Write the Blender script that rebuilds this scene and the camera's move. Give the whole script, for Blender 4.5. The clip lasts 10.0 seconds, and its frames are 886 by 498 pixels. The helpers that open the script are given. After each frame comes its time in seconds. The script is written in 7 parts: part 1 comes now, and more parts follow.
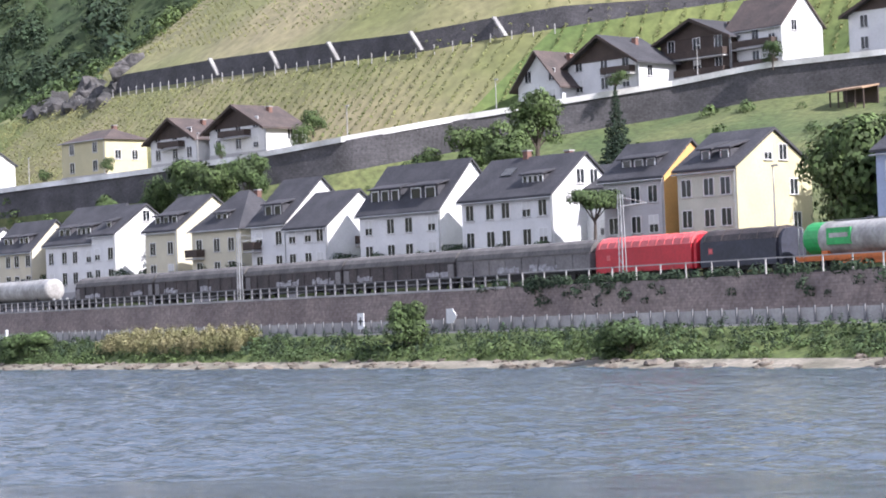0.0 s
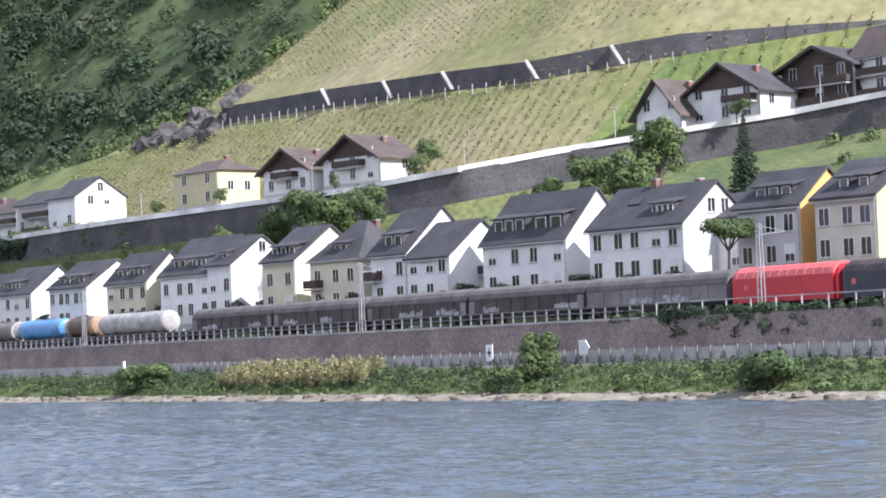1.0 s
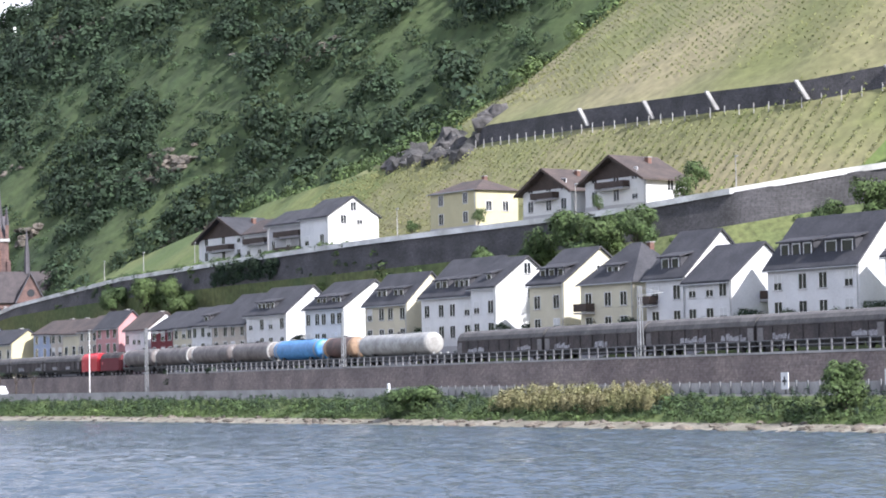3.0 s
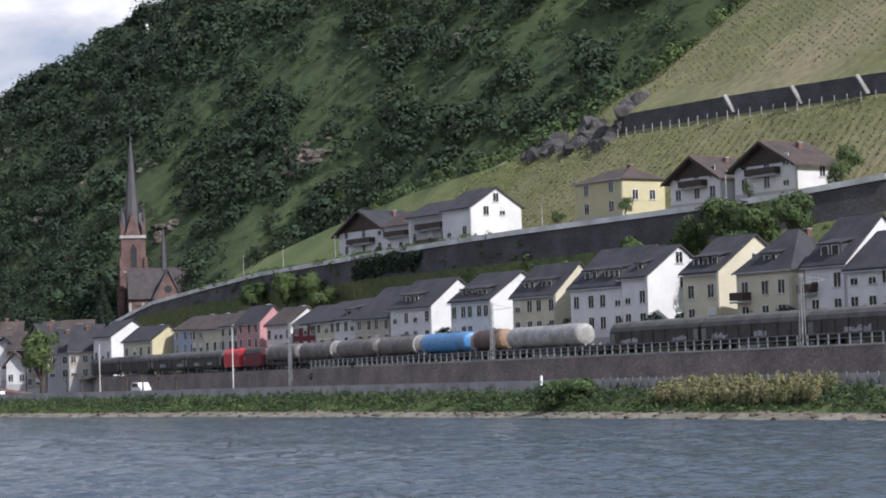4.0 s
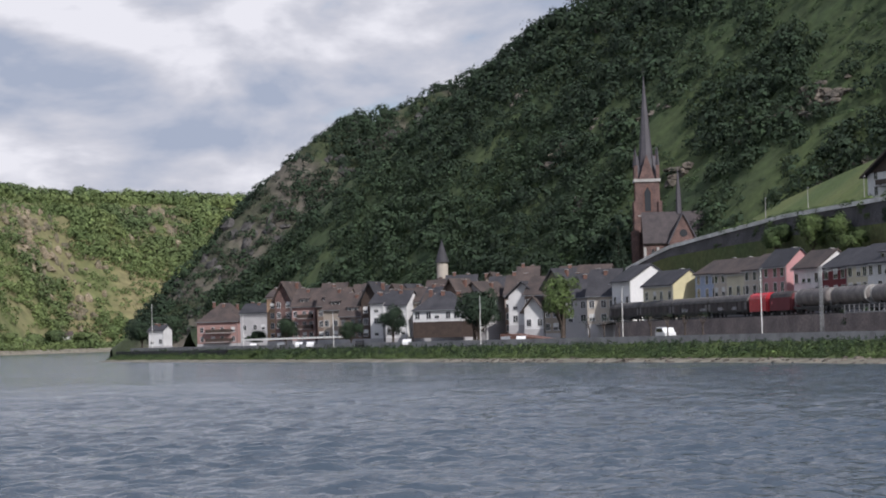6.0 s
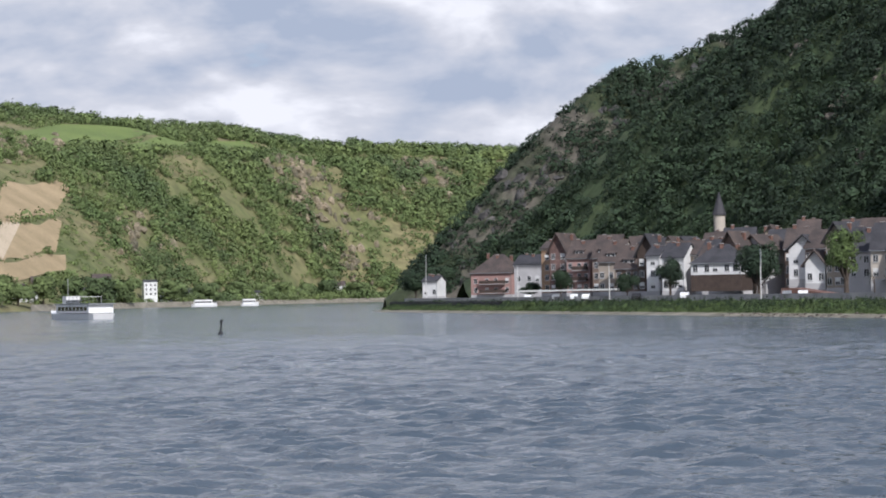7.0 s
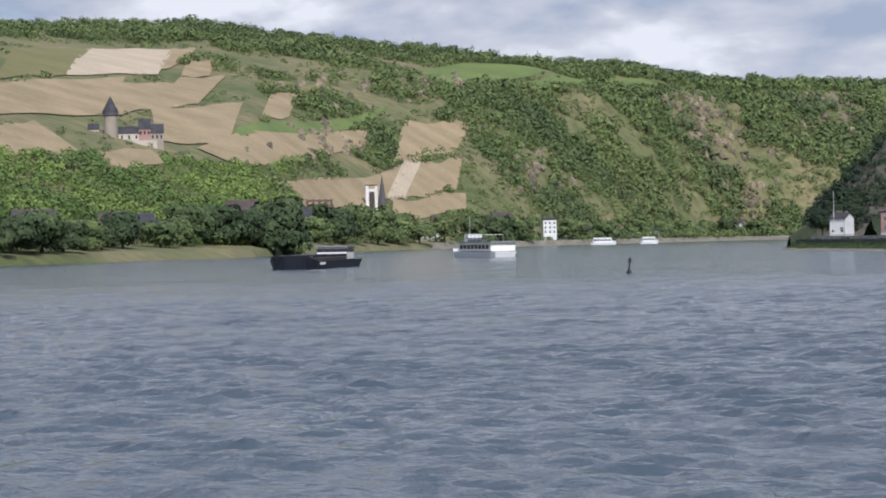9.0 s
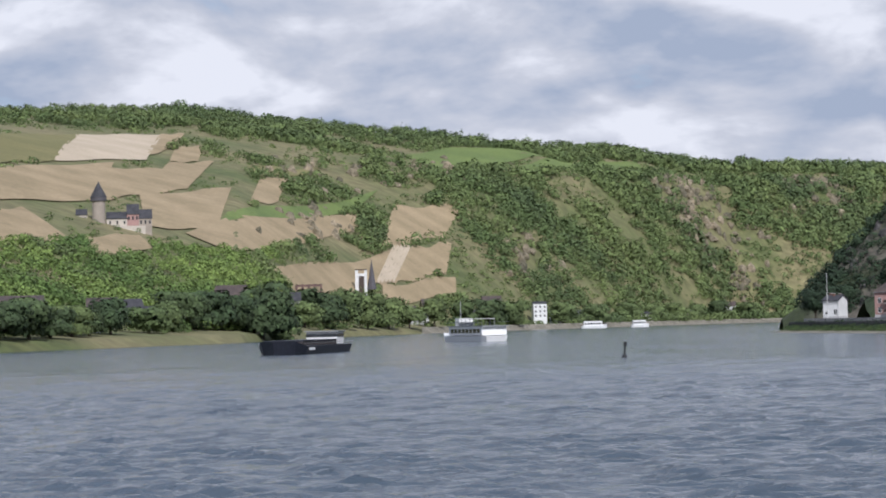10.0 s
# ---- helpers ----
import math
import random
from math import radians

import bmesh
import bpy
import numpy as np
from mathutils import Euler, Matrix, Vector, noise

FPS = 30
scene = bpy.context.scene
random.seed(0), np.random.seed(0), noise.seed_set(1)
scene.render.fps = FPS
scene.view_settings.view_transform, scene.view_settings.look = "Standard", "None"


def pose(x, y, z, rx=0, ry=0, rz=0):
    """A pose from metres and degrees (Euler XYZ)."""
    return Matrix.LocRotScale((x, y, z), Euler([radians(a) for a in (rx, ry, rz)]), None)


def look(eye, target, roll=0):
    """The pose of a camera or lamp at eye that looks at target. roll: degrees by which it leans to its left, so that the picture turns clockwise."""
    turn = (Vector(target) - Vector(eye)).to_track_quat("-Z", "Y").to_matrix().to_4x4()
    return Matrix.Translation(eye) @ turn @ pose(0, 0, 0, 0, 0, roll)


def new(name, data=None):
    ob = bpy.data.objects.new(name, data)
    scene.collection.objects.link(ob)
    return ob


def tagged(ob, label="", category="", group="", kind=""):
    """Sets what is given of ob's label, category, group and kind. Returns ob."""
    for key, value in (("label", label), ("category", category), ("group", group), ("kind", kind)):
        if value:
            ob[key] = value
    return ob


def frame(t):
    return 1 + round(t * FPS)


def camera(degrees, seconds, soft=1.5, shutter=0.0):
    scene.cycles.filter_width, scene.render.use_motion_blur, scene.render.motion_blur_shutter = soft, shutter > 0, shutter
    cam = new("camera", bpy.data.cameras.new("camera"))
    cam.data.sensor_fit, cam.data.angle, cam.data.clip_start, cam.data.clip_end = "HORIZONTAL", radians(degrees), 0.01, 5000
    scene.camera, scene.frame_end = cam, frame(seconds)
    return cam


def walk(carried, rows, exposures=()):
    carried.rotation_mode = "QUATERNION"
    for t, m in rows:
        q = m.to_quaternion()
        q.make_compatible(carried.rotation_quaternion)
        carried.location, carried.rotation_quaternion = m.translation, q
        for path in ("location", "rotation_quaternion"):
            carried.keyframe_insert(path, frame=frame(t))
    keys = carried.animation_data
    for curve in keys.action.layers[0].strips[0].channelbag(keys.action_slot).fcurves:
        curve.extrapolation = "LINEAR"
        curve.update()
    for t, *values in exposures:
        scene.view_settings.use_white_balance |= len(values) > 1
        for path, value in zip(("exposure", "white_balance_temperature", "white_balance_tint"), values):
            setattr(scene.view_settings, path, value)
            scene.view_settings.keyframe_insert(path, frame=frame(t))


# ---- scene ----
# ---------------------------------------------------------------- camera and its way
cam = camera(21.15, 10.0, soft=1.9)
# seconds, x, y, then heading to the left, tilt and lean in degrees; the deck of a boat 4.76 m above the river
ROWS = [
    (0.0, 0.00, 0.00, 0.000, 1.484, -2.234),
    (0.5, -1.84, 1.84, 0.894, 1.703, -2.213),
    (1.0, -3.68, 3.70, 2.141, 2.357, -2.199),
    (1.5, -5.52, 5.57, 3.951, 3.142, -1.993),
    (2.0, -7.36, 7.46, 5.470, 3.082, -1.878),
    (2.5, -9.20, 9.35, 6.337, 3.111, -1.465),
    (2.7, -9.93, 10.12, 6.867, 3.180, -1.298),
    (3.8, -13.98, 14.35, 8.841, 3.034, -1.668),
    (4.0, -14.72, 15.13, 10.276, 3.072, -1.736),
    (4.5, -16.56, 17.08, 14.507, 3.194, -1.615),
    (5.0, -18.39, 19.05, 17.707, 3.140, -1.785),
    (5.5, -20.23, 21.03, 21.074, 3.188, -1.586),
    (5.7, -20.97, 21.82, 21.778, 2.758, -1.569),
    (6.8, -25.01, 26.23, 24.867, 0.900, -1.414),
    (7.0, -25.75, 27.04, 28.741, 1.116, -1.021),
    (7.5, -27.59, 29.08, 32.320, 1.093, -0.981),
    (8.0, -29.43, 31.12, 33.432, 0.922, -0.996),
    (8.5, -31.27, 33.18, 37.284, 0.273, -1.231),
    (9.0, -33.10, 35.26, 38.327, -0.208, -1.070),
    (9.5, -34.94, 37.34, 37.926, 0.109, -1.386),
    (10.0, -36.78, 39.44, 38.027, 1.823, -1.361),
]


def aim(x, y, yaw, tilt, lean):
    yaw, tilt = radians(yaw), radians(tilt)
    way = Vector((-math.sin(yaw) * math.cos(tilt), math.cos(yaw) * math.cos(tilt), math.sin(tilt)))
    eye = Vector((x, y, 4.76))
    return look(eye, eye + way, lean)


walk(cam, [(t, aim(*r)) for t, *r in ROWS], exposures=[(0, 1.2, 5750, 20), (2.7, 1.3, 5700, 16), (3.8, 0.42, 5750, 16), (4.5, -0.06, 5800, 16), (5.7, -0.1, 5900, 16), (6.8, 0.1, 5800, 14), (8.0, 0.02, 5650, 14), (10, -0.06, 5650, 14)])

# ---------------------------------------------------------------- the valley's own axes
# s runs downstream along the right bank, n away from the river
TH = radians(34.5)
BASE = -55.5


def W(s, n, z=0.0):
    return Vector((-s * math.sin(TH) + n * math.cos(TH), s * math.cos(TH) + n * math.sin(TH), z))


def WA(s, n, z):
    s, n, z = np.asarray(s, float), np.asarray(n, float), np.asarray(z, float)
    return np.stack([-s * math.sin(TH) + n * math.cos(TH), s * math.cos(TH) + n * math.sin(TH), z + 0 * s], -1)


def place(s, n, z, turn=0.0):
    """Local x runs upstream, y away from the river."""
    p = W(s, n, z)
    return pose(p.x, p.y, p.z, 0, 0, BASE + turn)


# ---------------------------------------------------------------- sky, sun
world = bpy.data.worlds.new("sky")
scene.world = world
world.use_nodes = True
wn, wl = world.node_tree.nodes, world.node_tree.links
for node in list(wn):
    wn.remove(node)
SKY_SEED = 1.7
SUN_EL, SUN_AZ = 40.0, -126.0  # azimuth to the left of +y; the sun stands upstream and behind the boat
sun_way = Vector((-math.sin(radians(SUN_AZ)) * math.cos(radians(SUN_EL)), math.cos(radians(SUN_AZ)) * math.cos(radians(SUN_EL)), math.sin(radians(SUN_EL))))
out = wn.new("ShaderNodeOutputWorld")
bg = wn.new("ShaderNodeBackground")
bg.inputs["Strength"].default_value = 0.1
sky = wn.new("ShaderNodeTexSky")
sky.sky_type, sky.sun_disc = "NISHITA", False
sky.sun_elevation, sky.sun_rotation = radians(SUN_EL), radians(-SUN_AZ)
co = wn.new("ShaderNodeTexCoord")
sep = wn.new("ShaderNodeSeparateXYZ")
wl.new(co.outputs["Generated"], sep.inputs[0])


def wmath(op, a, b=None, clamp=False):
    m = wn.new("ShaderNodeMath")
    m.operation, m.use_clamp = op, clamp
    for i, v in enumerate((a, b)):
        if v is None:
            continue
        if isinstance(v, (int, float)):
            m.inputs[i].default_value = v
        else:
            wl.new(v, m.inputs[i])
    return m.outputs[0]



def cloud_noise(lift, scale, detail, rough, seed):
    """Cloud density in the direction of view, looked up a little higher by lift."""
    cb = wn.new("ShaderNodeCombineXYZ")
    wl.new(wmath("ADD", sep.outputs[0], seed), cb.inputs[0])
    wl.new(sep.outputs[1], cb.inputs[1])
    wl.new(wmath("MULTIPLY", wmath("ADD", sep.outputs[2], lift), 2.2), cb.inputs[2])
    n = wn.new("ShaderNodeTexNoise")
    n.inputs["Scale"].default_value, n.inputs["Detail"].default_value, n.inputs["Roughness"].default_value = scale, detail, rough
    n.inputs["Distortion"].default_value = 0.25
    wl.new(cb.outputs[0], n.inputs["Vector"])
    return n.outputs["Fac"]


here, above = cloud_noise(0.0, 11.0, 9, 0.5, SKY_SEED), cloud_noise(0.02, 11.0, 5, 0.5, SKY_SEED)
cover = wn.new("ShaderNodeMapRange")
cover.inputs["From Min"].default_value, cover.inputs["From Max"].default_value = 0.26, 0.40
wl.new(wmath("SUBTRACT", here, wmath("MULTIPLY", wmath("SUBTRACT", sep.outputs[2], 0.2, True), 0.42)), cover.inputs["Value"])
lit = wmath("ADD", wmath("MULTIPLY", wmath("SUBTRACT", here, above), 4.0), 0.53)
shade = wn.new("ShaderNodeValToRGB")
wl.new(wmath("ADD", wmath("MULTIPLY", lit, 0.68), wmath("MULTIPLY", cloud_noise(0.0, 26, 7, 0.6, 4.0), 0.34)), shade.inputs[0])
shade.color_ramp.elements[0].position, shade.color_ramp.elements[0].color = 0.16, (4.2, 4.6, 5.2, 1)
shade.color_ramp.elements[1].position, shade.color_ramp.elements[1].color = 0.86, (8.9, 8.6, 8.2, 1)
shade.color_ramp.elements.new(0.58).color = (6.5, 6.4, 6.35, 1)
mix = wn.new("ShaderNodeMix")
mix.data_type = "RGBA"
wl.new(cover.outputs[0], mix.inputs["Factor"])
wl.new(sky.outputs[0], mix.inputs["A"])
wl.new(shade.outputs[0], mix.inputs["B"])
wl.new(mix.outputs["Result"], bg.inputs["Color"])
wl.new(bg.outputs[0], out.inputs[0])
sun = new("sun", bpy.data.lights.new("sun", "SUN"))
sun.data.energy, sun.data.angle, sun.data.color = 4.3, radians(0.6), (1.0, 0.93, 0.82)
sun.matrix_world = look(W(0, 0, 600), W(0, 0, 600) - sun_way)
tagged(sun, "low afternoon sun between clouds", "sun")


# ---------------------------------------------------------------- materials
def material(name, colour, rough=0.8, scale=1.0, vary=0.3, fine=8.0, bump=0.3, second=None, metal=0.0, each=0.0, dist=0.05, spread=(0.35, 0.65)):
    """Two scales of colour noise in metres, with a bump; second: the colour that the large patches go to; each: spread from piece to piece."""
    m = bpy.data.materials.new(name)
    m.use_nodes = True
    nt = m.node_tree
    N, L = nt.nodes, nt.links
    b = N["Principled BSDF"]
    b.inputs["Roughness"].default_value, b.inputs["Metallic"].default_value = rough, metal
    geo = N.new("ShaderNodeNewGeometry")
    n1, n2 = N.new("ShaderNodeTexNoise"), N.new("ShaderNodeTexNoise")
    for n, sc, de in ((n1, scale, 4), (n2, fine, 3)):
        n.inputs["Scale"].default_value, n.inputs["Detail"].default_value = sc, de
        L.new(geo.outputs["Position"], n.inputs["Vector"])
    ramp = N.new("ShaderNodeValToRGB")
    c2 = second or tuple(c * (1 - vary) for c in colour)
    ramp.color_ramp.elements[0].position, ramp.color_ramp.elements[1].position = spread
    ramp.color_ramp.elements[0].color, ramp.color_ramp.elements[1].color = (*c2, 1), (*colour, 1)
    L.new(n1.outputs["Fac"], ramp.inputs[0])
    hsv = N.new("ShaderNodeHueSaturation")
    L.new(ramp.outputs[0], hsv.inputs["Color"])
    mr = N.new("ShaderNodeMapRange")
    mr.inputs["From Min"].default_value, mr.inputs["From Max"].default_value = 0.3, 0.7
    mr.inputs["To Min"].default_value, mr.inputs["To Max"].default_value = 1 - vary, 1 + vary
    L.new(n2.outputs["Fac"], mr.inputs["Value"])
    val = mr.outputs[0]
    if each:
        mr2 = N.new("ShaderNodeMapRange")
        mr2.inputs["To Min"].default_value, mr2.inputs["To Max"].default_value = 1 - each, 1 + each
        L.new(geo.outputs["Random Per Island"], mr2.inputs["Value"])
        mu = N.new("ShaderNodeMath")
        mu.operation = "MULTIPLY"
        L.new(val, mu.inputs[0])
        L.new(mr2.outputs[0], mu.inputs[1])
        val = mu.outputs[0]
    L.new(val, hsv.inputs["Value"])
    L.new(hsv.outputs[0], b.inputs["Base Color"])
    if bump:
        bp = N.new("ShaderNodeBump")
        bp.inputs["Strength"].default_value, bp.inputs["Distance"].default_value = bump, dist
        L.new(n2.outputs["Fac"], bp.inputs["Height"])
        L.new(bp.outputs[0], b.inputs["Normal"])
    return m


def plaster(name, colour):
    return material(name, colour, 0.9, 0.35, 0.07, 6, 0.15, second=tuple(c * 0.86 for c in colour))


def masonry(name, colour, mortar, w, h, second, bump=0.6, patch=0.25):
    """Coursed stone or brick; the courses lie along the bank."""
    m = material(name, colour, 0.92, patch, 0.25, 3.0, 0.0, second=second)
    N, L = m.node_tree.nodes, m.node_tree.links
    geo = [n for n in N if n.type == "NEW_GEOMETRY"][0]
    b = N["Principled BSDF"]
    dot = N.new("ShaderNodeVectorMath")
    dot.operation = "DOT_PRODUCT"
    dot.inputs[1].default_value = (-math.sin(TH), math.cos(TH), 0)
    L.new(geo.outputs["Position"], dot.inputs[0])
    sp, cb = N.new("ShaderNodeSeparateXYZ"), N.new("ShaderNodeCombineXYZ")
    L.new(geo.outputs["Position"], sp.inputs[0])
    L.new(dot.outputs["Value"], cb.inputs[0])
    L.new(sp.outputs[2], cb.inputs[1])
    br = N.new("ShaderNodeTexBrick")
    br.inputs["Scale"].default_value = 1.0
    br.inputs["Brick Width"].default_value, br.inputs["Row Height"].default_value = w, h
    br.inputs["Mortar Size"].default_value = 0.02
    br.inputs["Color1"].default_value, br.inputs["Color2"].default_value, br.inputs["Mortar"].default_value = (1, 1, 1, 1), (0.78, 0.78, 0.78, 1), (*mortar, 1)
    L.new(cb.outputs[0], br.inputs["Vector"])
    mx = N.new("ShaderNodeMix")
    mx.data_type, mx.blend_type = "RGBA", "MULTIPLY"
    mx.inputs["Factor"].default_value = 1.0
    src = b.inputs["Base Color"].links[0].from_socket
    L.new(src, mx.inputs["A"])
    L.new(br.outputs["Color"], mx.inputs["B"])
    L.new(mx.outputs["Result"], b.inputs["Base Color"])
    bp = N.new("ShaderNodeBump")
    bp.inputs["Strength"].default_value, bp.inputs["Distance"].default_value = bump, 0.05
    L.new(br.outputs["Color"], bp.inputs["Height"])
    L.new(bp.outputs[0], b.inputs["Normal"])
    return m


def glassy(name, colour, rough=0.08):
    m = bpy.data.materials.new(name)
    m.use_nodes = True
    b = m.node_tree.nodes["Principled BSDF"]
    b.inputs["Base Color"].default_value, b.inputs["Roughness"].default_value = (*colour, 1), rough
    return m


def river():
    m = bpy.data.materials.new("river_water")
    m.use_nodes = True
    N, L = m.node_tree.nodes, m.node_tree.links
    b = N["Principled BSDF"]
    b.inputs["Base Color"].default_value, b.inputs["Roughness"].default_value = (0.066, 0.088, 0.112, 1), 0.2
    b.inputs["IOR"].default_value = 1.333
    geo = N.new("ShaderNodeNewGeometry")
    total = None
    for sc, k, stretch in ((0.3, 0.5, 0.5), (0.9, 1.0, 0.55), (3.0, 0.45, 0.7)):
        mp = N.new("ShaderNodeMapping")
        mp.inputs["Rotation"].default_value = (0, 0, radians(12))
        mp.inputs["Scale"].default_value = (stretch, 1, 1)
        L.new(geo.outputs["Position"], mp.inputs[0])
        n = N.new("ShaderNodeTexNoise")
        n.inputs["Scale"].default_value, n.inputs["Detail"].default_value, n.inputs["Roughness"].default_value = sc, 3, 0.55
        L.new(mp.outputs[0], n.inputs["Vector"])
        mu = N.new("ShaderNodeMath")
        mu.operation = "MULTIPLY_ADD"
        mu.inputs[1].default_value = k
        L.new(n.outputs["Fac"], mu.inputs[0])
        if total is None:
            mu.inputs[2].default_value = 0
        else:
            L.new(total, mu.inputs[2])
        total = mu.outputs[0]
    bp = N.new("ShaderNodeBump")
    # gusts roughen the surface in patches
    gust = N.new("ShaderNodeTexNoise")
    gust.inputs["Scale"].default_value, gust.inputs["Detail"].default_value, gust.inputs["Roughness"].default_value = 0.05, 6, 0.7
    L.new(geo.outputs["Position"], gust.inputs["Vector"])
    span = N.new("ShaderNodeMapRange")
    span.inputs["From Min"].default_value, span.inputs["From Max"].default_value = 0.38, 0.62
    span.inputs["To Min"].default_value, span.inputs["To Max"].default_value = 0.08, 0.2
    L.new(gust.outputs["Fac"], span.inputs["Value"])
    L.new(span.outputs[0], b.inputs["Roughness"])
    bp.inputs["Strength"].default_value, bp.inputs["Distance"].default_value = 1.0, 0.2
    L.new(total, bp.inputs["Height"])
    L.new(bp.outputs[0], b.inputs["Normal"])
    return m


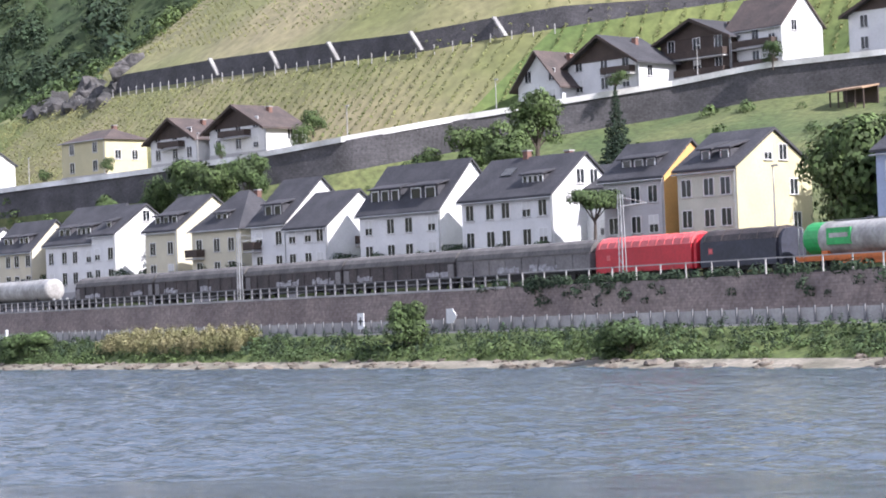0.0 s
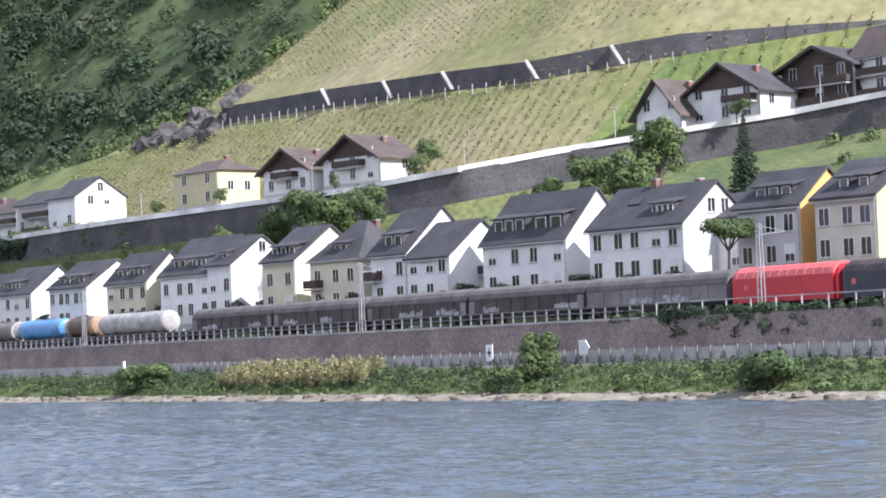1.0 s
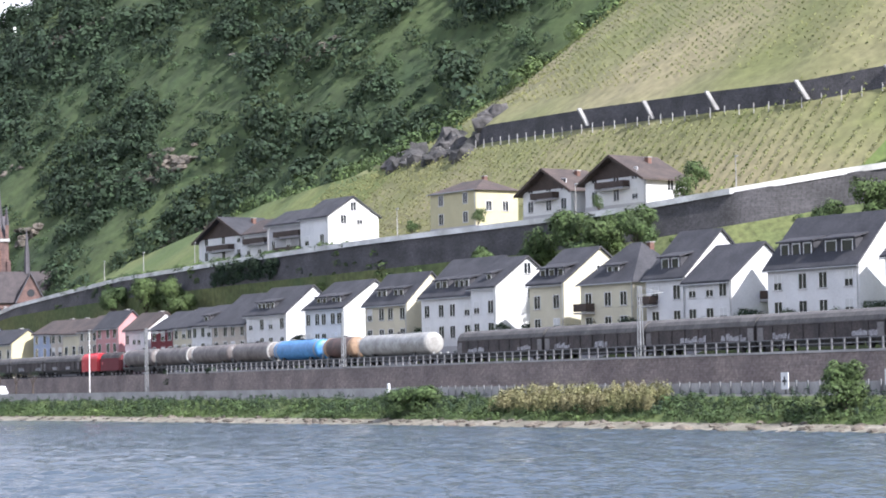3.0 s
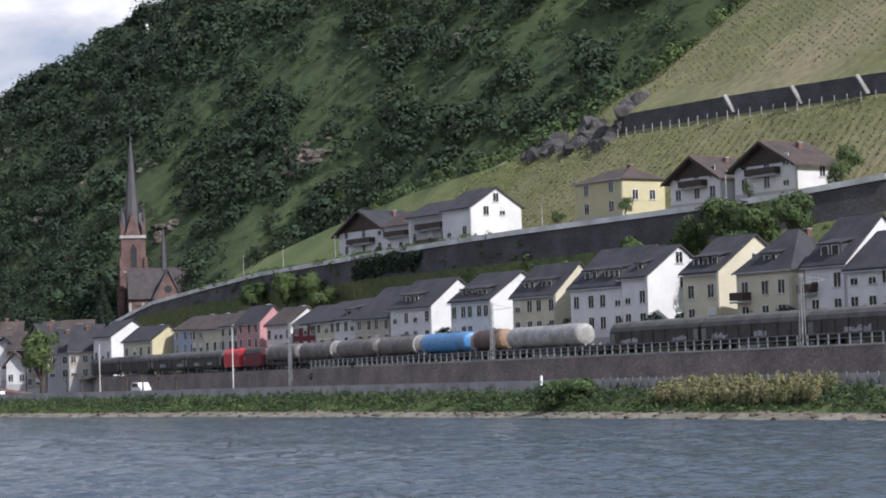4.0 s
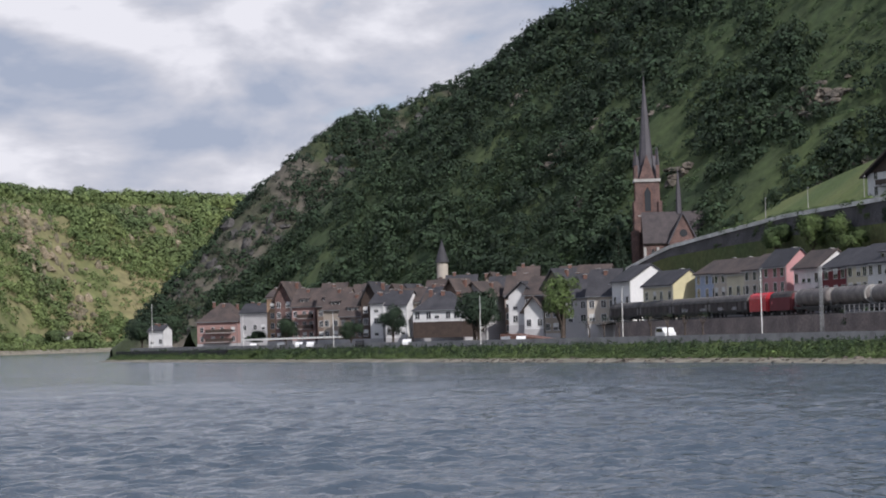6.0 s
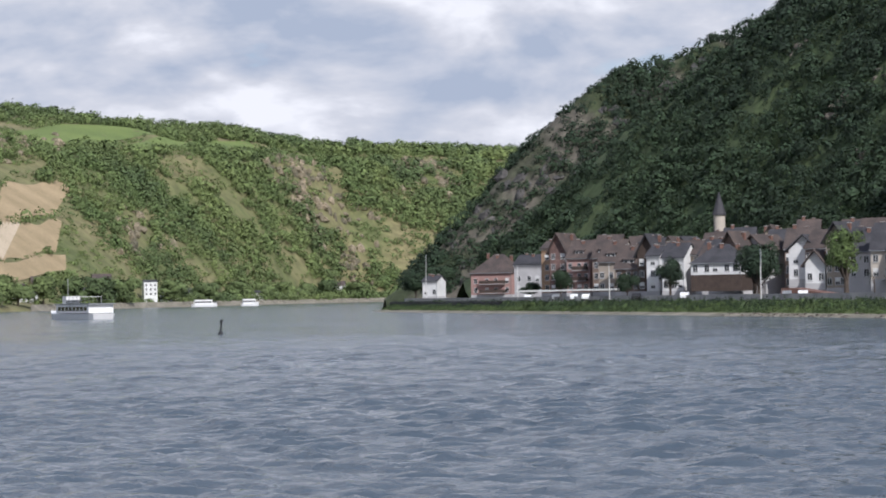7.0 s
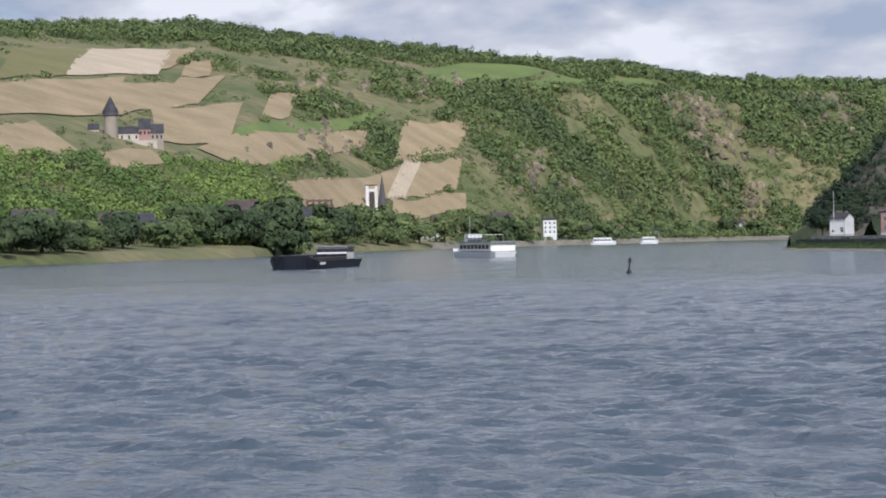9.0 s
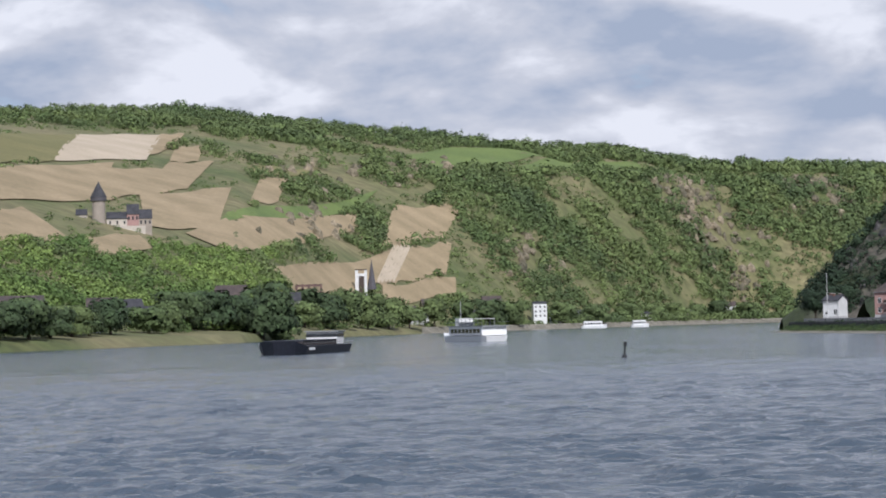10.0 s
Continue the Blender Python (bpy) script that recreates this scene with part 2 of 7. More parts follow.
M = dict(
    water=river(),
    grass=material("bank_grass", (0.10, 0.13, 0.035), 0.95, 0.15, 0.35, 2.5, 0.5, second=(0.055, 0.085, 0.02)),
    meadow=material("slope_grass", (0.115, 0.13, 0.045), 0.95, 0.07, 0.3, 1.2, 0.5, second=(0.06, 0.09, 0.028), dist=0.3),
    gravel=material("river_gravel", (0.26, 0.235, 0.185), 0.95, 0.25, 0.35, 3.0, 0.6, second=(0.13, 0.12, 0.085), dist=0.1),
    asphalt=material("road_asphalt", (0.085, 0.085, 0.085), 0.9, 0.5, 0.15, 5, 0.2),
    ballast=material("track_ballast", (0.13, 0.115, 0.1), 0.95, 0.5, 0.3, 6, 0.6),
    concrete=material("pale_concrete", (0.42, 0.41, 0.39), 0.9, 0.3, 0.12, 4, 0.2, second=(0.28, 0.27, 0.26)),
    parapet=material("parapet_render", (0.8, 0.79, 0.76), 0.9, 0.2, 0.1, 3, 0.2, second=(0.5, 0.49, 0.46)),
    quarry=masonry("brown_quarry_stone", (0.29, 0.24, 0.215), (0.7, 0.68, 0.66), 0.5, 0.26, (0.19, 0.155, 0.145)),
    slate_wall=masonry("dark_slate_masonry", (0.105, 0.1, 0.105), (0.55, 0.53, 0.5), 0.6, 0.25, (0.06, 0.058, 0.06)),
    slate=material("slate_roof", (0.055, 0.054, 0.06), 0.78, 0.4, 0.3, 5, 0.35, second=(0.032, 0.032, 0.037)),
    slate_brown=material("brown_tile_roof", (0.095, 0.072, 0.063), 0.85, 0.4, 0.3, 5, 0.35, second=(0.055, 0.045, 0.042)),
    white=plaster("white_plaster", (0.7, 0.7, 0.69)),
    cream=plaster("cream_plaster", (0.6, 0.56, 0.42)),
    yellow=plaster("yellow_plaster", (0.56, 0.51, 0.31)),
    # the yellow plaster greyed, for a front that faces away from the sun
    yellow_shade=plaster("shaded_yellow_plaster", (0.5, 0.51, 0.42)),
    orange=plaster("ochre_plaster", (0.66, 0.4, 0.14)),
    grey=plaster("grey_plaster", (0.46, 0.45, 0.45)),
    # drab and umber darken the town's walls for the shade over it
    drab=plaster("drab_plaster", (0.33, 0.285, 0.235)),
    rose=plaster("dusky_rose_plaster", (0.36, 0.22, 0.195)),
    umber=plaster("umber_plaster", (0.2, 0.145, 0.115)),
    pink=plaster("pink_plaster", (0.5, 0.27, 0.27)),
    maroon=plaster("maroon_plaster", (0.16, 0.035, 0.04)),
    blue=plaster("blue_plaster", (0.36, 0.42, 0.56)),
    beige=plaster("beige_plaster", (0.5, 0.45, 0.38)),
    wood=material("dark_stained_wood", (0.065, 0.045, 0.035), 0.75, 0.8, 0.3, 8, 0.3),
    frame=material("white_window_frame", (0.75, 0.75, 0.74), 0.6, 1.0, 0.05, 5, 0.0),
    pane=glassy("window_glass", (0.025, 0.028, 0.032)),
    blind=material("pale_roller_blind", (0.6, 0.6, 0.58), 0.7, 1.0, 0.05, 9, 0.1),
    brick=material("chimney_brick", (0.2, 0.11, 0.085), 0.9, 1.2, 0.3, 6, 0.3),
    rail_grey=material("weathered_grey_steel", (0.17, 0.17, 0.175), 0.7, 1.0, 0.2, 6, 0.1),
    iron=material("galvanised_iron", (0.38, 0.39, 0.39), 0.5, 1.0, 0.15, 6, 0.1, metal=0.6),
    black=material("black_iron", (0.02, 0.02, 0.022), 0.6, 1.0, 0.2, 6, 0.1),
    sandstone=material("red_sandstone", (0.17, 0.105, 0.092), 0.9, 0.5, 0.3, 3, 0.3, second=(0.1, 0.066, 0.06)),
    roof_brown=material("church_nave_slate", (0.07, 0.058, 0.058), 0.8, 0.6, 0.2, 4, 0.3, second=(0.046, 0.039, 0.041)),
    spire=material("spire_slate", (0.085, 0.08, 0.09), 0.65, 0.6, 0.2, 4, 0.3),
    # kept dark and bluish: the hillside's cloud shadow and haze are in this colour
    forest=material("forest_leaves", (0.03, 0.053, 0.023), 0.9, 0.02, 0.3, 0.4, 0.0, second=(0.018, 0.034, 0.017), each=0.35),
    leaf=material("spring_leaves", (0.078, 0.115, 0.032), 0.85, 0.05, 0.3, 0.7, 0.0, second=(0.042, 0.072, 0.022), each=0.5),
    conifer=material("fir_needles", (0.025, 0.045, 0.024), 0.9, 0.3, 0.3, 2, 0.0, each=0.4),
    vine=material("vine_leaves", (0.2, 0.195, 0.075), 0.9, 0.04, 0.2, 0.8, 0.0, second=(0.125, 0.15, 0.045), each=0.25),
    reed=material("dry_reed", (0.25, 0.225, 0.115), 0.95, 0.3, 0.25, 2, 0.0, second=(0.17, 0.17, 0.07), each=0.4),
    bark=material("tree_bark", (0.09, 0.07, 0.055), 0.95, 1.0, 0.3, 5, 0.4),
    rock=material("slate_rock", (0.28, 0.23, 0.155), 0.95, 0.06, 0.4, 0.6, 0.9, second=(0.1, 0.092, 0.06), dist=1.0),
    # ground toned down so that its colour holds the hillside's cloud shadow
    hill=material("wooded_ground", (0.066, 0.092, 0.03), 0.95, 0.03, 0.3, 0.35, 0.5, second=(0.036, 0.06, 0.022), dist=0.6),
    far_hill=material("far_slope_ground", (0.2, 0.175, 0.085), 0.95, 0.012, 0.25, 0.12, 0.5, second=(0.1, 0.12, 0.04), dist=0.6),
    # lightened and greyed: the haze of distance is put into this leaf colour
    far_wood=material("hazy_far_wood_leaves", (0.12, 0.158, 0.052), 0.9, 0.012, 0.3, 0.15, 0.0, second=(0.075, 0.11, 0.04), each=0.3),
    shore_leaf=material("shore_tree_leaves", (0.06, 0.088, 0.032), 0.9, 0.03, 0.3, 0.3, 0.0, second=(0.036, 0.06, 0.024), each=0.3),
    far_leaf=material("far_scrub_leaves", (0.14, 0.18, 0.058), 0.9, 0.015, 0.3, 0.15, 0.0, second=(0.085, 0.125, 0.04), each=0.28),
    crag_ground=material("crag_ground", (0.12, 0.108, 0.085), 0.95, 0.035, 0.35, 0.25, 0.8, second=(0.045, 0.058, 0.024), dist=1.0, spread=(0.44, 0.58)),
    rock_dark=material("shaded_slate_rock", (0.1, 0.092, 0.088), 0.95, 0.15, 0.4, 0.8, 0.9, second=(0.05, 0.05, 0.048), dist=0.6),
    field=material("pale_vineyard_soil", (0.36, 0.275, 0.16), 0.95, 0.04, 0.12, 0.5, 0.3, second=(0.27, 0.21, 0.115), dist=0.3),
    green_field=material("green_meadow", (0.15, 0.2, 0.05), 0.95, 0.02, 0.15, 0.4, 0.3, second=(0.11, 0.155, 0.04), dist=0.3),
    dry_slope=material("dry_vineyard_slope", (0.25, 0.22, 0.12), 0.95, 0.03, 0.2, 0.6, 0.4, second=(0.15, 0.16, 0.058), dist=0.3),
    vine_meadow=material("grassed_vineyard_slope", (0.155, 0.175, 0.055), 0.95, 0.05, 0.22, 0.9, 0.4, second=(0.085, 0.125, 0.034), dist=0.3),
    # darker copy of the spring leaves, with cloud shade put into the colour
    leaf_shade=material("shade_toned_undergrowth", (0.05, 0.085, 0.028), 0.9, 0.05, 0.3, 0.7, 0.0, second=(0.028, 0.05, 0.022), each=0.35),
    ledge=material("grey_brown_ledge_rock", (0.17, 0.145, 0.115), 0.95, 0.2, 0.35, 0.8, 0.8, second=(0.09, 0.08, 0.066), dist=0.6),
)


# ---------------------------------------------------------------- mesh helpers
class Shape:
    def __init__(self):
        self.v, self.f = [], []

    def add(self, vs, fs):
        k = len(self.v)
        self.v += [tuple(v) for v in vs]
        self.f += [tuple(i + k for i in f) for f in fs]
        return self

    def box(self, x0, x1, y0, y1, z0, z1, m=None):
        vs = [Vector((x, y, z)) for z in (z0, z1) for y in (y0, y1) for x in (x0, x1)]
        if m:
            vs = [m @ v for v in vs]
        return self.add(vs, [(0, 2, 3, 1), (4, 5, 7, 6), (0, 1, 5, 4), (2, 6, 7, 3), (0, 4, 6, 2), (1, 3, 7, 5)])

    def tube(self, a, b, r0, r1=None, sides=8, cap=True):
        a, b = Vector(a), Vector(b)
        r1 = r0 if r1 is None else r1
        q = (b - a).to_track_quat("Z", "Y")
        ring = [(math.cos(2 * math.pi * i / sides), math.sin(2 * math.pi * i / sides)) for i in range(sides)]
        vs = [a + q @ Vector((x * r0, y * r0, 0)) for x, y in ring] + [b + q @ Vector((x * r1, y * r1, 0)) for x, y in ring]
        fs = [(i, (i + 1) % sides, sides + (i + 1) % sides, sides + i) for i in range(sides)]
        if cap:
            fs += [tuple(range(sides))[::-1], tuple(range(sides, 2 * sides))]
        return self.add(vs, fs)

    def prism(self, outline, y0, y1, axis="y"):
        """An outline of (x, z) drawn out along y, or of (y, z) along x."""
        k = len(outline)
        if axis == "y":
            vs = [(x, y0, z) for x, z in outline] + [(x, y1, z) for x, z in outline]
        else:
            vs = [(y0, x, z) for x, z in outline] + [(y1, x, z) for x, z in outline]
        fs = [(i, (i + 1) % k, k + (i + 1) % k, k + i) for i in range(k)] + [tuple(range(k))[::-1], tuple(range(k, 2 * k))]
        return self.add(vs, fs)

    def mesh(self, name, mat, smooth=False):
        me = bpy.data.meshes.new(name)
        me.from_pydata(self.v, [], self.f)
        me.materials.append(mat)
        bm = bmesh.new()
        bm.from_mesh(me)
        bmesh.ops.recalc_face_normals(bm, faces=bm.faces)
        bm.to_mesh(me)
        bm.free()
        if smooth:
            me.polygons.foreach_set("use_smooth", [True] * len(me.polygons))
        return me


def part(name, shape, mat, parent, label="", m=None, smooth=False):
    me = shape if isinstance(shape, bpy.types.Mesh) else shape.mesh(name, mat, smooth)
    ob = new(name, me)
    ob.parent = parent
    if m is not None:
        ob.matrix_basis = m
    if label:
        tagged(ob, label)
    return ob


def thing(name, m, label, category, group=""):
    ob = new(name)
    ob.empty_display_size = 0.5
    ob.matrix_basis = m
    return tagged(ob, label, category, group)


def sheet(name, pts, mat, label, category, kind="structure", smooth=True):
    """A grid of points (rows, columns, 3) as one mesh."""
    r, c = pts.shape[:2]
    me = bpy.data.meshes.new(name)
    i = np.arange(r * c).reshape(r, c)
    q = np.stack([i[:-1, :-1], i[1:, :-1], i[1:, 1:], i[:-1, 1:]], -1).reshape(-1, 4)
    me.from_pydata(pts.reshape(-1, 3).tolist(), [], q.tolist())
    me.materials.append(mat)
    bm = bmesh.new()
    bm.from_mesh(me)
    bmesh.ops.recalc_face_normals(bm, faces=bm.faces)
    bm.faces.ensure_lookup_table()
    if sum(f.normal.z for f in bm.faces) < 0:
        bmesh.ops.reverse_faces(bm, faces=bm.faces)
    bm.to_mesh(me)
    bm.free()
    if smooth:
        me.polygons.foreach_set("use_smooth", [True] * len(me.polygons))
    return tagged(new(name, me), label, category, kind=kind)


def leaf_mesh(name, centres, radii, count, mat, size=0.34, rng=None, lump=0.35, hug=0.75):
    """Crowns of loose leaf clusters: count small triangles over each uneven ball."""
    rng = rng or np.random.default_rng(5)
    centres, radii = np.asarray(centres, float), np.asarray(radii, float)
    k = len(centres)
    d = rng.normal(size=(k, count, 3))
    d /= np.linalg.norm(d, axis=2, keepdims=True)
    d[:, :, 2] = np.where(d[:, :, 2] < -0.5, -d[:, :, 2], d[:, :, 2])
    ph = rng.uniform(0, 6.28, (k, 1, 3))
    bulge = 1 + lump * np.sin(3.1 * d[:, :, :1] + ph[:, :, :1]) * np.sin(3.7 * d[:, :, 1:2] + ph[:, :, 1:2]) * np.sin(2.9 * d[:, :, 2:] + ph[:, :, 2:])
    bulge *= rng.uniform(0.72, 1.06, (k, count, 1))
    c = centres[:, None] + d * bulge * radii[:, None]
    e1 = rng.normal(size=(k, count, 3))
    e1 -= (e1 * d).sum(2, keepdims=True) * d * hug
    e1 /= np.linalg.norm(e1, axis=2, keepdims=True)
    e2 = np.cross(d, e1)
    rr = radii.mean(1)[:, None, None] * size * rng.uniform(0.6, 1.3, (k, count, 1))
    tri = np.stack([c + e1 * rr, c - e1 * rr * 0.5 + e2 * rr * 0.85, c - e1 * rr * 0.5 - e2 * rr * 0.85], 2).reshape(-1, 3)
    n = len(tri) // 3
    me = bpy.data.meshes.new(name)
    me.vertices.add(3 * n)
    me.vertices.foreach_set("co", tri.astype(np.float32).ravel())
    me.loops.add(3 * n)
    me.loops.foreach_set("vertex_index", np.arange(3 * n, dtype=np.int32))
    me.polygons.add(n)
    me.polygons.foreach_set("loop_start", np.arange(0, 3 * n, 3, dtype=np.int32))
    me.update(calc_edges=True)
    me.materials.append(mat)
    return me


def stuff(name, me, label, category):
    return tagged(new(name, me), label, category, kind="stuff")


def curve(table, x):
    return np.interp(x, [a for a, _ in table], [b for _, b in table])

# ---------------------------------------------------------------- the river and the right bank
SHORE = [(-300, 108), (250, 109), (345, 106), (400, 98), (460, 90), (684, 57), (768, 45), (782, 52), (900, 85), (1200, 120)]
PAR_N = [(-300, 262), (150, 238), (208, 214), (236, 200), (256, 180), (263, 167), (281, 160), (337, 150), (380, 148), (520, 148), (620, 152)]
PAR_Z = [(-300, 36), (208, 34.6), (225, 34.2), (236, 32.9), (256, 29.9), (263, 27.7), (281, 26.2), (337, 25.5), (411, 25), (440, 24.8), (471, 23.7), (508, 22.2), (560, 17), (620, 10), (700, 6)]
TOP_N = [(-300, 300), (150, 270), (208, 246), (236, 226), (250, 212), (262, 202), (271, 197), (284, 191.5), (301, 188.5), (333, 186), (369, 186), (420, 182), (620, 182)]
TOP_Z = [(-300, 60), (208, 52), (240, 46), (262, 43.5), (284, 42), (320, 43), (366, 44.3), (420, 42), (450, 40.5), (495, 36.5), (551, 31), (595, 25), (640, 12), (700, 6)]
MID_Z = [(-300, 120), (208, 95), (300, 80), (380, 76), (412, 60), (440, 34), (500, 20), (640, 6)]
BACK_Z = [(-300, 190), (208, 150), (300, 128), (390, 116), (430, 92), (470, 30), (560, 12), (640, 5)]
FOOT_Z = [(-300, 10), (470, 9.6), (520, 7), (600, 5.2), (700, 5)]
WALL_N, RAIL_N = 125.0, 129.3
UPPER_STEP = [(-300, 0), (236, 0), (262, 3.1), (366, 3.1), (378, 0), (700, 0)]


def bank_lines(s):
    sh, pn, pz = curve(SHORE, s), curve(PAR_N, s), curve(PAR_Z, s)
    tn, tz, st, fz = curve(TOP_N, s), curve(TOP_Z, s), curve(UPPER_STEP, s), curve(FOOT_Z, s)
    rail = curve([(-300, 6.6), (480, 6.6), (540, 4.6), (700, 4.6)], s)
    wn_ = curve([(-300, WALL_N), (357, WALL_N), (358, 126.5), (1200, 126.5)], s)
    dz = curve([(-300, 4.6), (337, 4.2), (440, 3.6), (508, 2.0), (560, 0.3), (700, 0)], s)
    return [
        (sh - 14, -1.6 + 0 * s), (sh, -0.05 + 0 * s), (sh + 3.4, 0.55 + 0 * s), (sh + 6.2, 1.7 + 0 * s), (sh + 8.6, 2.75 + 0 * s), (wn_ - 0.4, 3.3 + 0 * s), (wn_, rail),
        (136 + 0 * s, rail + 0.1), (137 + 0 * s, (rail + fz) / 2), (138 + 0 * s, fz - 0.1), (148 + 0 * s, fz + 0.3),
        (pn - 1.0, pz - dz), (pn - 0.4, pz - 0.05), (pn + 5.5, pz), (pn + 16, pz + 1.6),
        (tn - 0.6, tz), (tn, tz + st), (tn + 42, curve(MID_Z, s)), (tn + 95, curve(BACK_Z, s)), (tn + 240, curve(BACK_Z, s) * 1.1)]


def ground_z(s, n):
    ln = bank_lines(float(s))
    return float(np.interp(n, [float(a) for a, _ in ln], [float(b) for _, b in ln]))


def between(a, b, rows, name, mat, label, category, s0=-250, s1=1000, step=3.0, rough=0.0, lift=0.0):
    """The strip of ground between two of the bank's lines."""
    ss = np.arange(s0, s1 + 0.1, step)
    ln = bank_lines(ss)
    n, z = [], []
    for i in range(a, b):
        k = rows
        for j in range(k + (1 if i == b - 1 else 0)):
            t = j / k
            n.append(ln[i][0] * (1 - t) + ln[i + 1][0] * t)
            z.append(ln[i][1] * (1 - t) + ln[i + 1][1] * t)
    n, z = np.array(n), np.array(z)
    S_ = np.broadcast_to(ss, n.shape)
    if rough:
        bumps = np.array([[noise.noise((S_[i, j] * 0.11, n[i, j] * 0.11, 0)) + 0.5 * noise.noise((S_[i, j] * 0.4, n[i, j] * 0.4, 4)) for j in range(n.shape[1])] for i in range(n.shape[0])])
        edge = np.ones(n.shape[0])
        edge[0] = edge[-1] = 0
        z = z + bumps * rough * edge[:, None]
    return sheet(name, WA(S_, n, z + lift), mat, label, category)


# the river's surface: fans out from the boat's way, with wind waves that die out at the sides
wr = np.random.default_rng(4)
az = np.radians(np.concatenate([np.arange(-180, -62, 6.0), np.arange(-62, 53, 0.2), np.arange(53, 181, 6.0)]))
rad = np.concatenate([np.geomspace(2, 49, 10), np.arange(50, 125, 0.27), np.arange(125.2, 300, 0.5), np.geomspace(301, 520, 120), np.geomspace(525, 4800, 90)])
AZ, RD = np.meshgrid(az, rad, indexing="ij")
WX, WY = -18 - np.sin(AZ) * RD, 20 + np.cos(AZ) * RD
WZ = np.zeros_like(WX)
gap = np.maximum(np.gradient(rad), rad * radians(0.18))[None, :]
for i in range(80):
    lam = math.exp(wr.uniform(math.log(0.5), math.log(2.6)))
    th, ph = wr.normal(radians(102), radians(24)), wr.uniform(0, 6.28)
    WZ += 0.0085 * lam ** 0.8 * np.clip((lam / gap - 1.9) / 1.2, 0, 1) * np.sin(2 * math.pi / lam * (WX * math.cos(th) + WY * math.sin(th)) + ph)
gust = 0.95 + 0.2 * np.sin(WX * 0.045 + 1) * np.sin(WY * 0.038) + 0.15 * np.sin(WX * 0.017 - WY * 0.021)
WZ *= gust * np.where((AZ > radians(-61)) & (AZ < radians(52.5)), 1.0, 0.0) * np.clip((RD - 50) / 4, 0, 1)
me = bpy.data.meshes.new("water")
ri, ci = WX.shape
idx = np.arange(ri * ci).reshape(ri, ci)
quads = np.stack([idx[:-1, :-1], idx[:-1, 1:], idx[1:, 1:], idx[1:, :-1]], -1).reshape(-1, 4)[:, ::-1]
me.from_pydata(np.stack([WX, WY, WZ], -1).reshape(-1, 3).tolist(), [], quads.tolist())
me.materials.append(M["water"])
me.polygons.foreach_set("use_smooth", [True] * len(me.polygons))
if me.polygons[len(me.polygons) // 2].normal.z < 0:
    me.flip_normals()
tagged(new("water", me), "wide grey-green river rippled by the wind", "river", kind="structure")
between(0, 2, 3, "gravel_shore", M["gravel"], "pale gravel strip along the waterline", "shore", rough=0.18)
between(2, 4, 4, "ground", M["grass"], "rough green grass bank above the gravel", "ground", rough=0.3)
between(4, 5, 4, "road", M["asphalt"], "grey riverside road along the foot of the wall", "road")
between(5, 6, 4, "wall_quay", M["quarry"], "brown quarry-stone retaining wall below the railway", "wall", s1=480)
between(6, 7, 3, "track_bed", M["ballast"], "brown ballast of the railway", "railway")
between(7, 11, 4, "ground_terrace", M["meadow"], "grassy slope and yards behind the lower houses", "ground", rough=0.5)
between(11, 12, 3, "wall_road", M["slate_wall"], "dark slate retaining wall of the upper road", "wall", s0=-250, s1=560)
between(12, 13, 2, "road_upper", M["asphalt"], "narrow upper road along the vineyards", "road")
between(13, 15, 8, "ground_vineyard_upstream", M["vine_meadow"], "green grassed slope beside the upper houses", "vineyard", s1=263, rough=0.5)
between(13, 15, 8, "ground_vineyard", M["dry_slope"], "olive and straw-coloured vineyard slope", "vineyard", s0=263, s1=392, rough=0.5)
between(13, 15, 8, "ground_vineyard_downstream", M["vine_meadow"], "bright green slope at the vineyard's lower end", "vineyard", s0=392, s1=1001, rough=0.5)
between(15, 16, 3, "wall_vineyard", M["slate_wall"], "long dark slate terrace wall in the vineyard", "wall", s0=238, s1=378)
between(16, 19, 10, "ground_upper", M["dry_slope"], "straw-coloured upper vineyard slope", "vineyard", rough=1.2)


def strip(name, table_n, table_z, s0, s1, dn, z0, z1, mat, label, category, step=4.0):
    """A low wall that follows one of the lines."""
    ss = np.arange(s0, s1 + 0.1, step)
    n, z = curve(table_n, ss), curve(table_z, ss)
    prof = [(0, z0), (0, z1), (dn, z1), (dn, z0)]
    pts = np.array([WA(ss, n + a, z + b) for a, b in prof])
    return sheet(name, pts, mat, label, category, smooth=False)


strip("parapet", [(a, b - 0.75) for a, b in PAR_N], PAR_Z, -100, 545, 0.4, -0.25, 0.5, M["parapet"], "white rendered parapet along the upper road", "parapet")
FLAT = [(-300, 0), (1000, 0)]
strip("kerb_wall", [(-300, 119.6), (250, 119.6), (345, 116.5), (400, 108.5), (460, 100.5), (684, 67.5), (768, 55.5)], FLAT, -100, 768, 0.35, 2.4, 3.95, M["concrete"], "low grey concrete wall between road and bank", "wall")
strip("wall_coping", [(-300, WALL_N - 0.12), (357, WALL_N - 0.12)], FLAT, 172, 357, 0.5, 6.5, 6.72, M["concrete"], "concrete coping on the quarry-stone wall", "coping")


# ---------------------------------------------------------------- hills
def hill_sheet(name, zf, s0, s1, ds, n0, n1, dn, mat, label, rough, floor=2.0):
    ss, ns = np.arange(s0, s1 + 0.1, ds), np.arange(n0, n1 + 0.1, dn)
    S_, N_ = np.meshgrid(ss, ns, indexing="ij")
    Z = zf(S_, N_)
    bumps = np.array([[noise.fractal((a * 0.02, b * 0.02, 7), 0.9, 2.0, 4) for b in ns] for a in ss])
    Z = np.maximum(Z + bumps * rough, floor - 6)
    return sheet(name, WA(S_, N_, Z), mat, label, "hill")


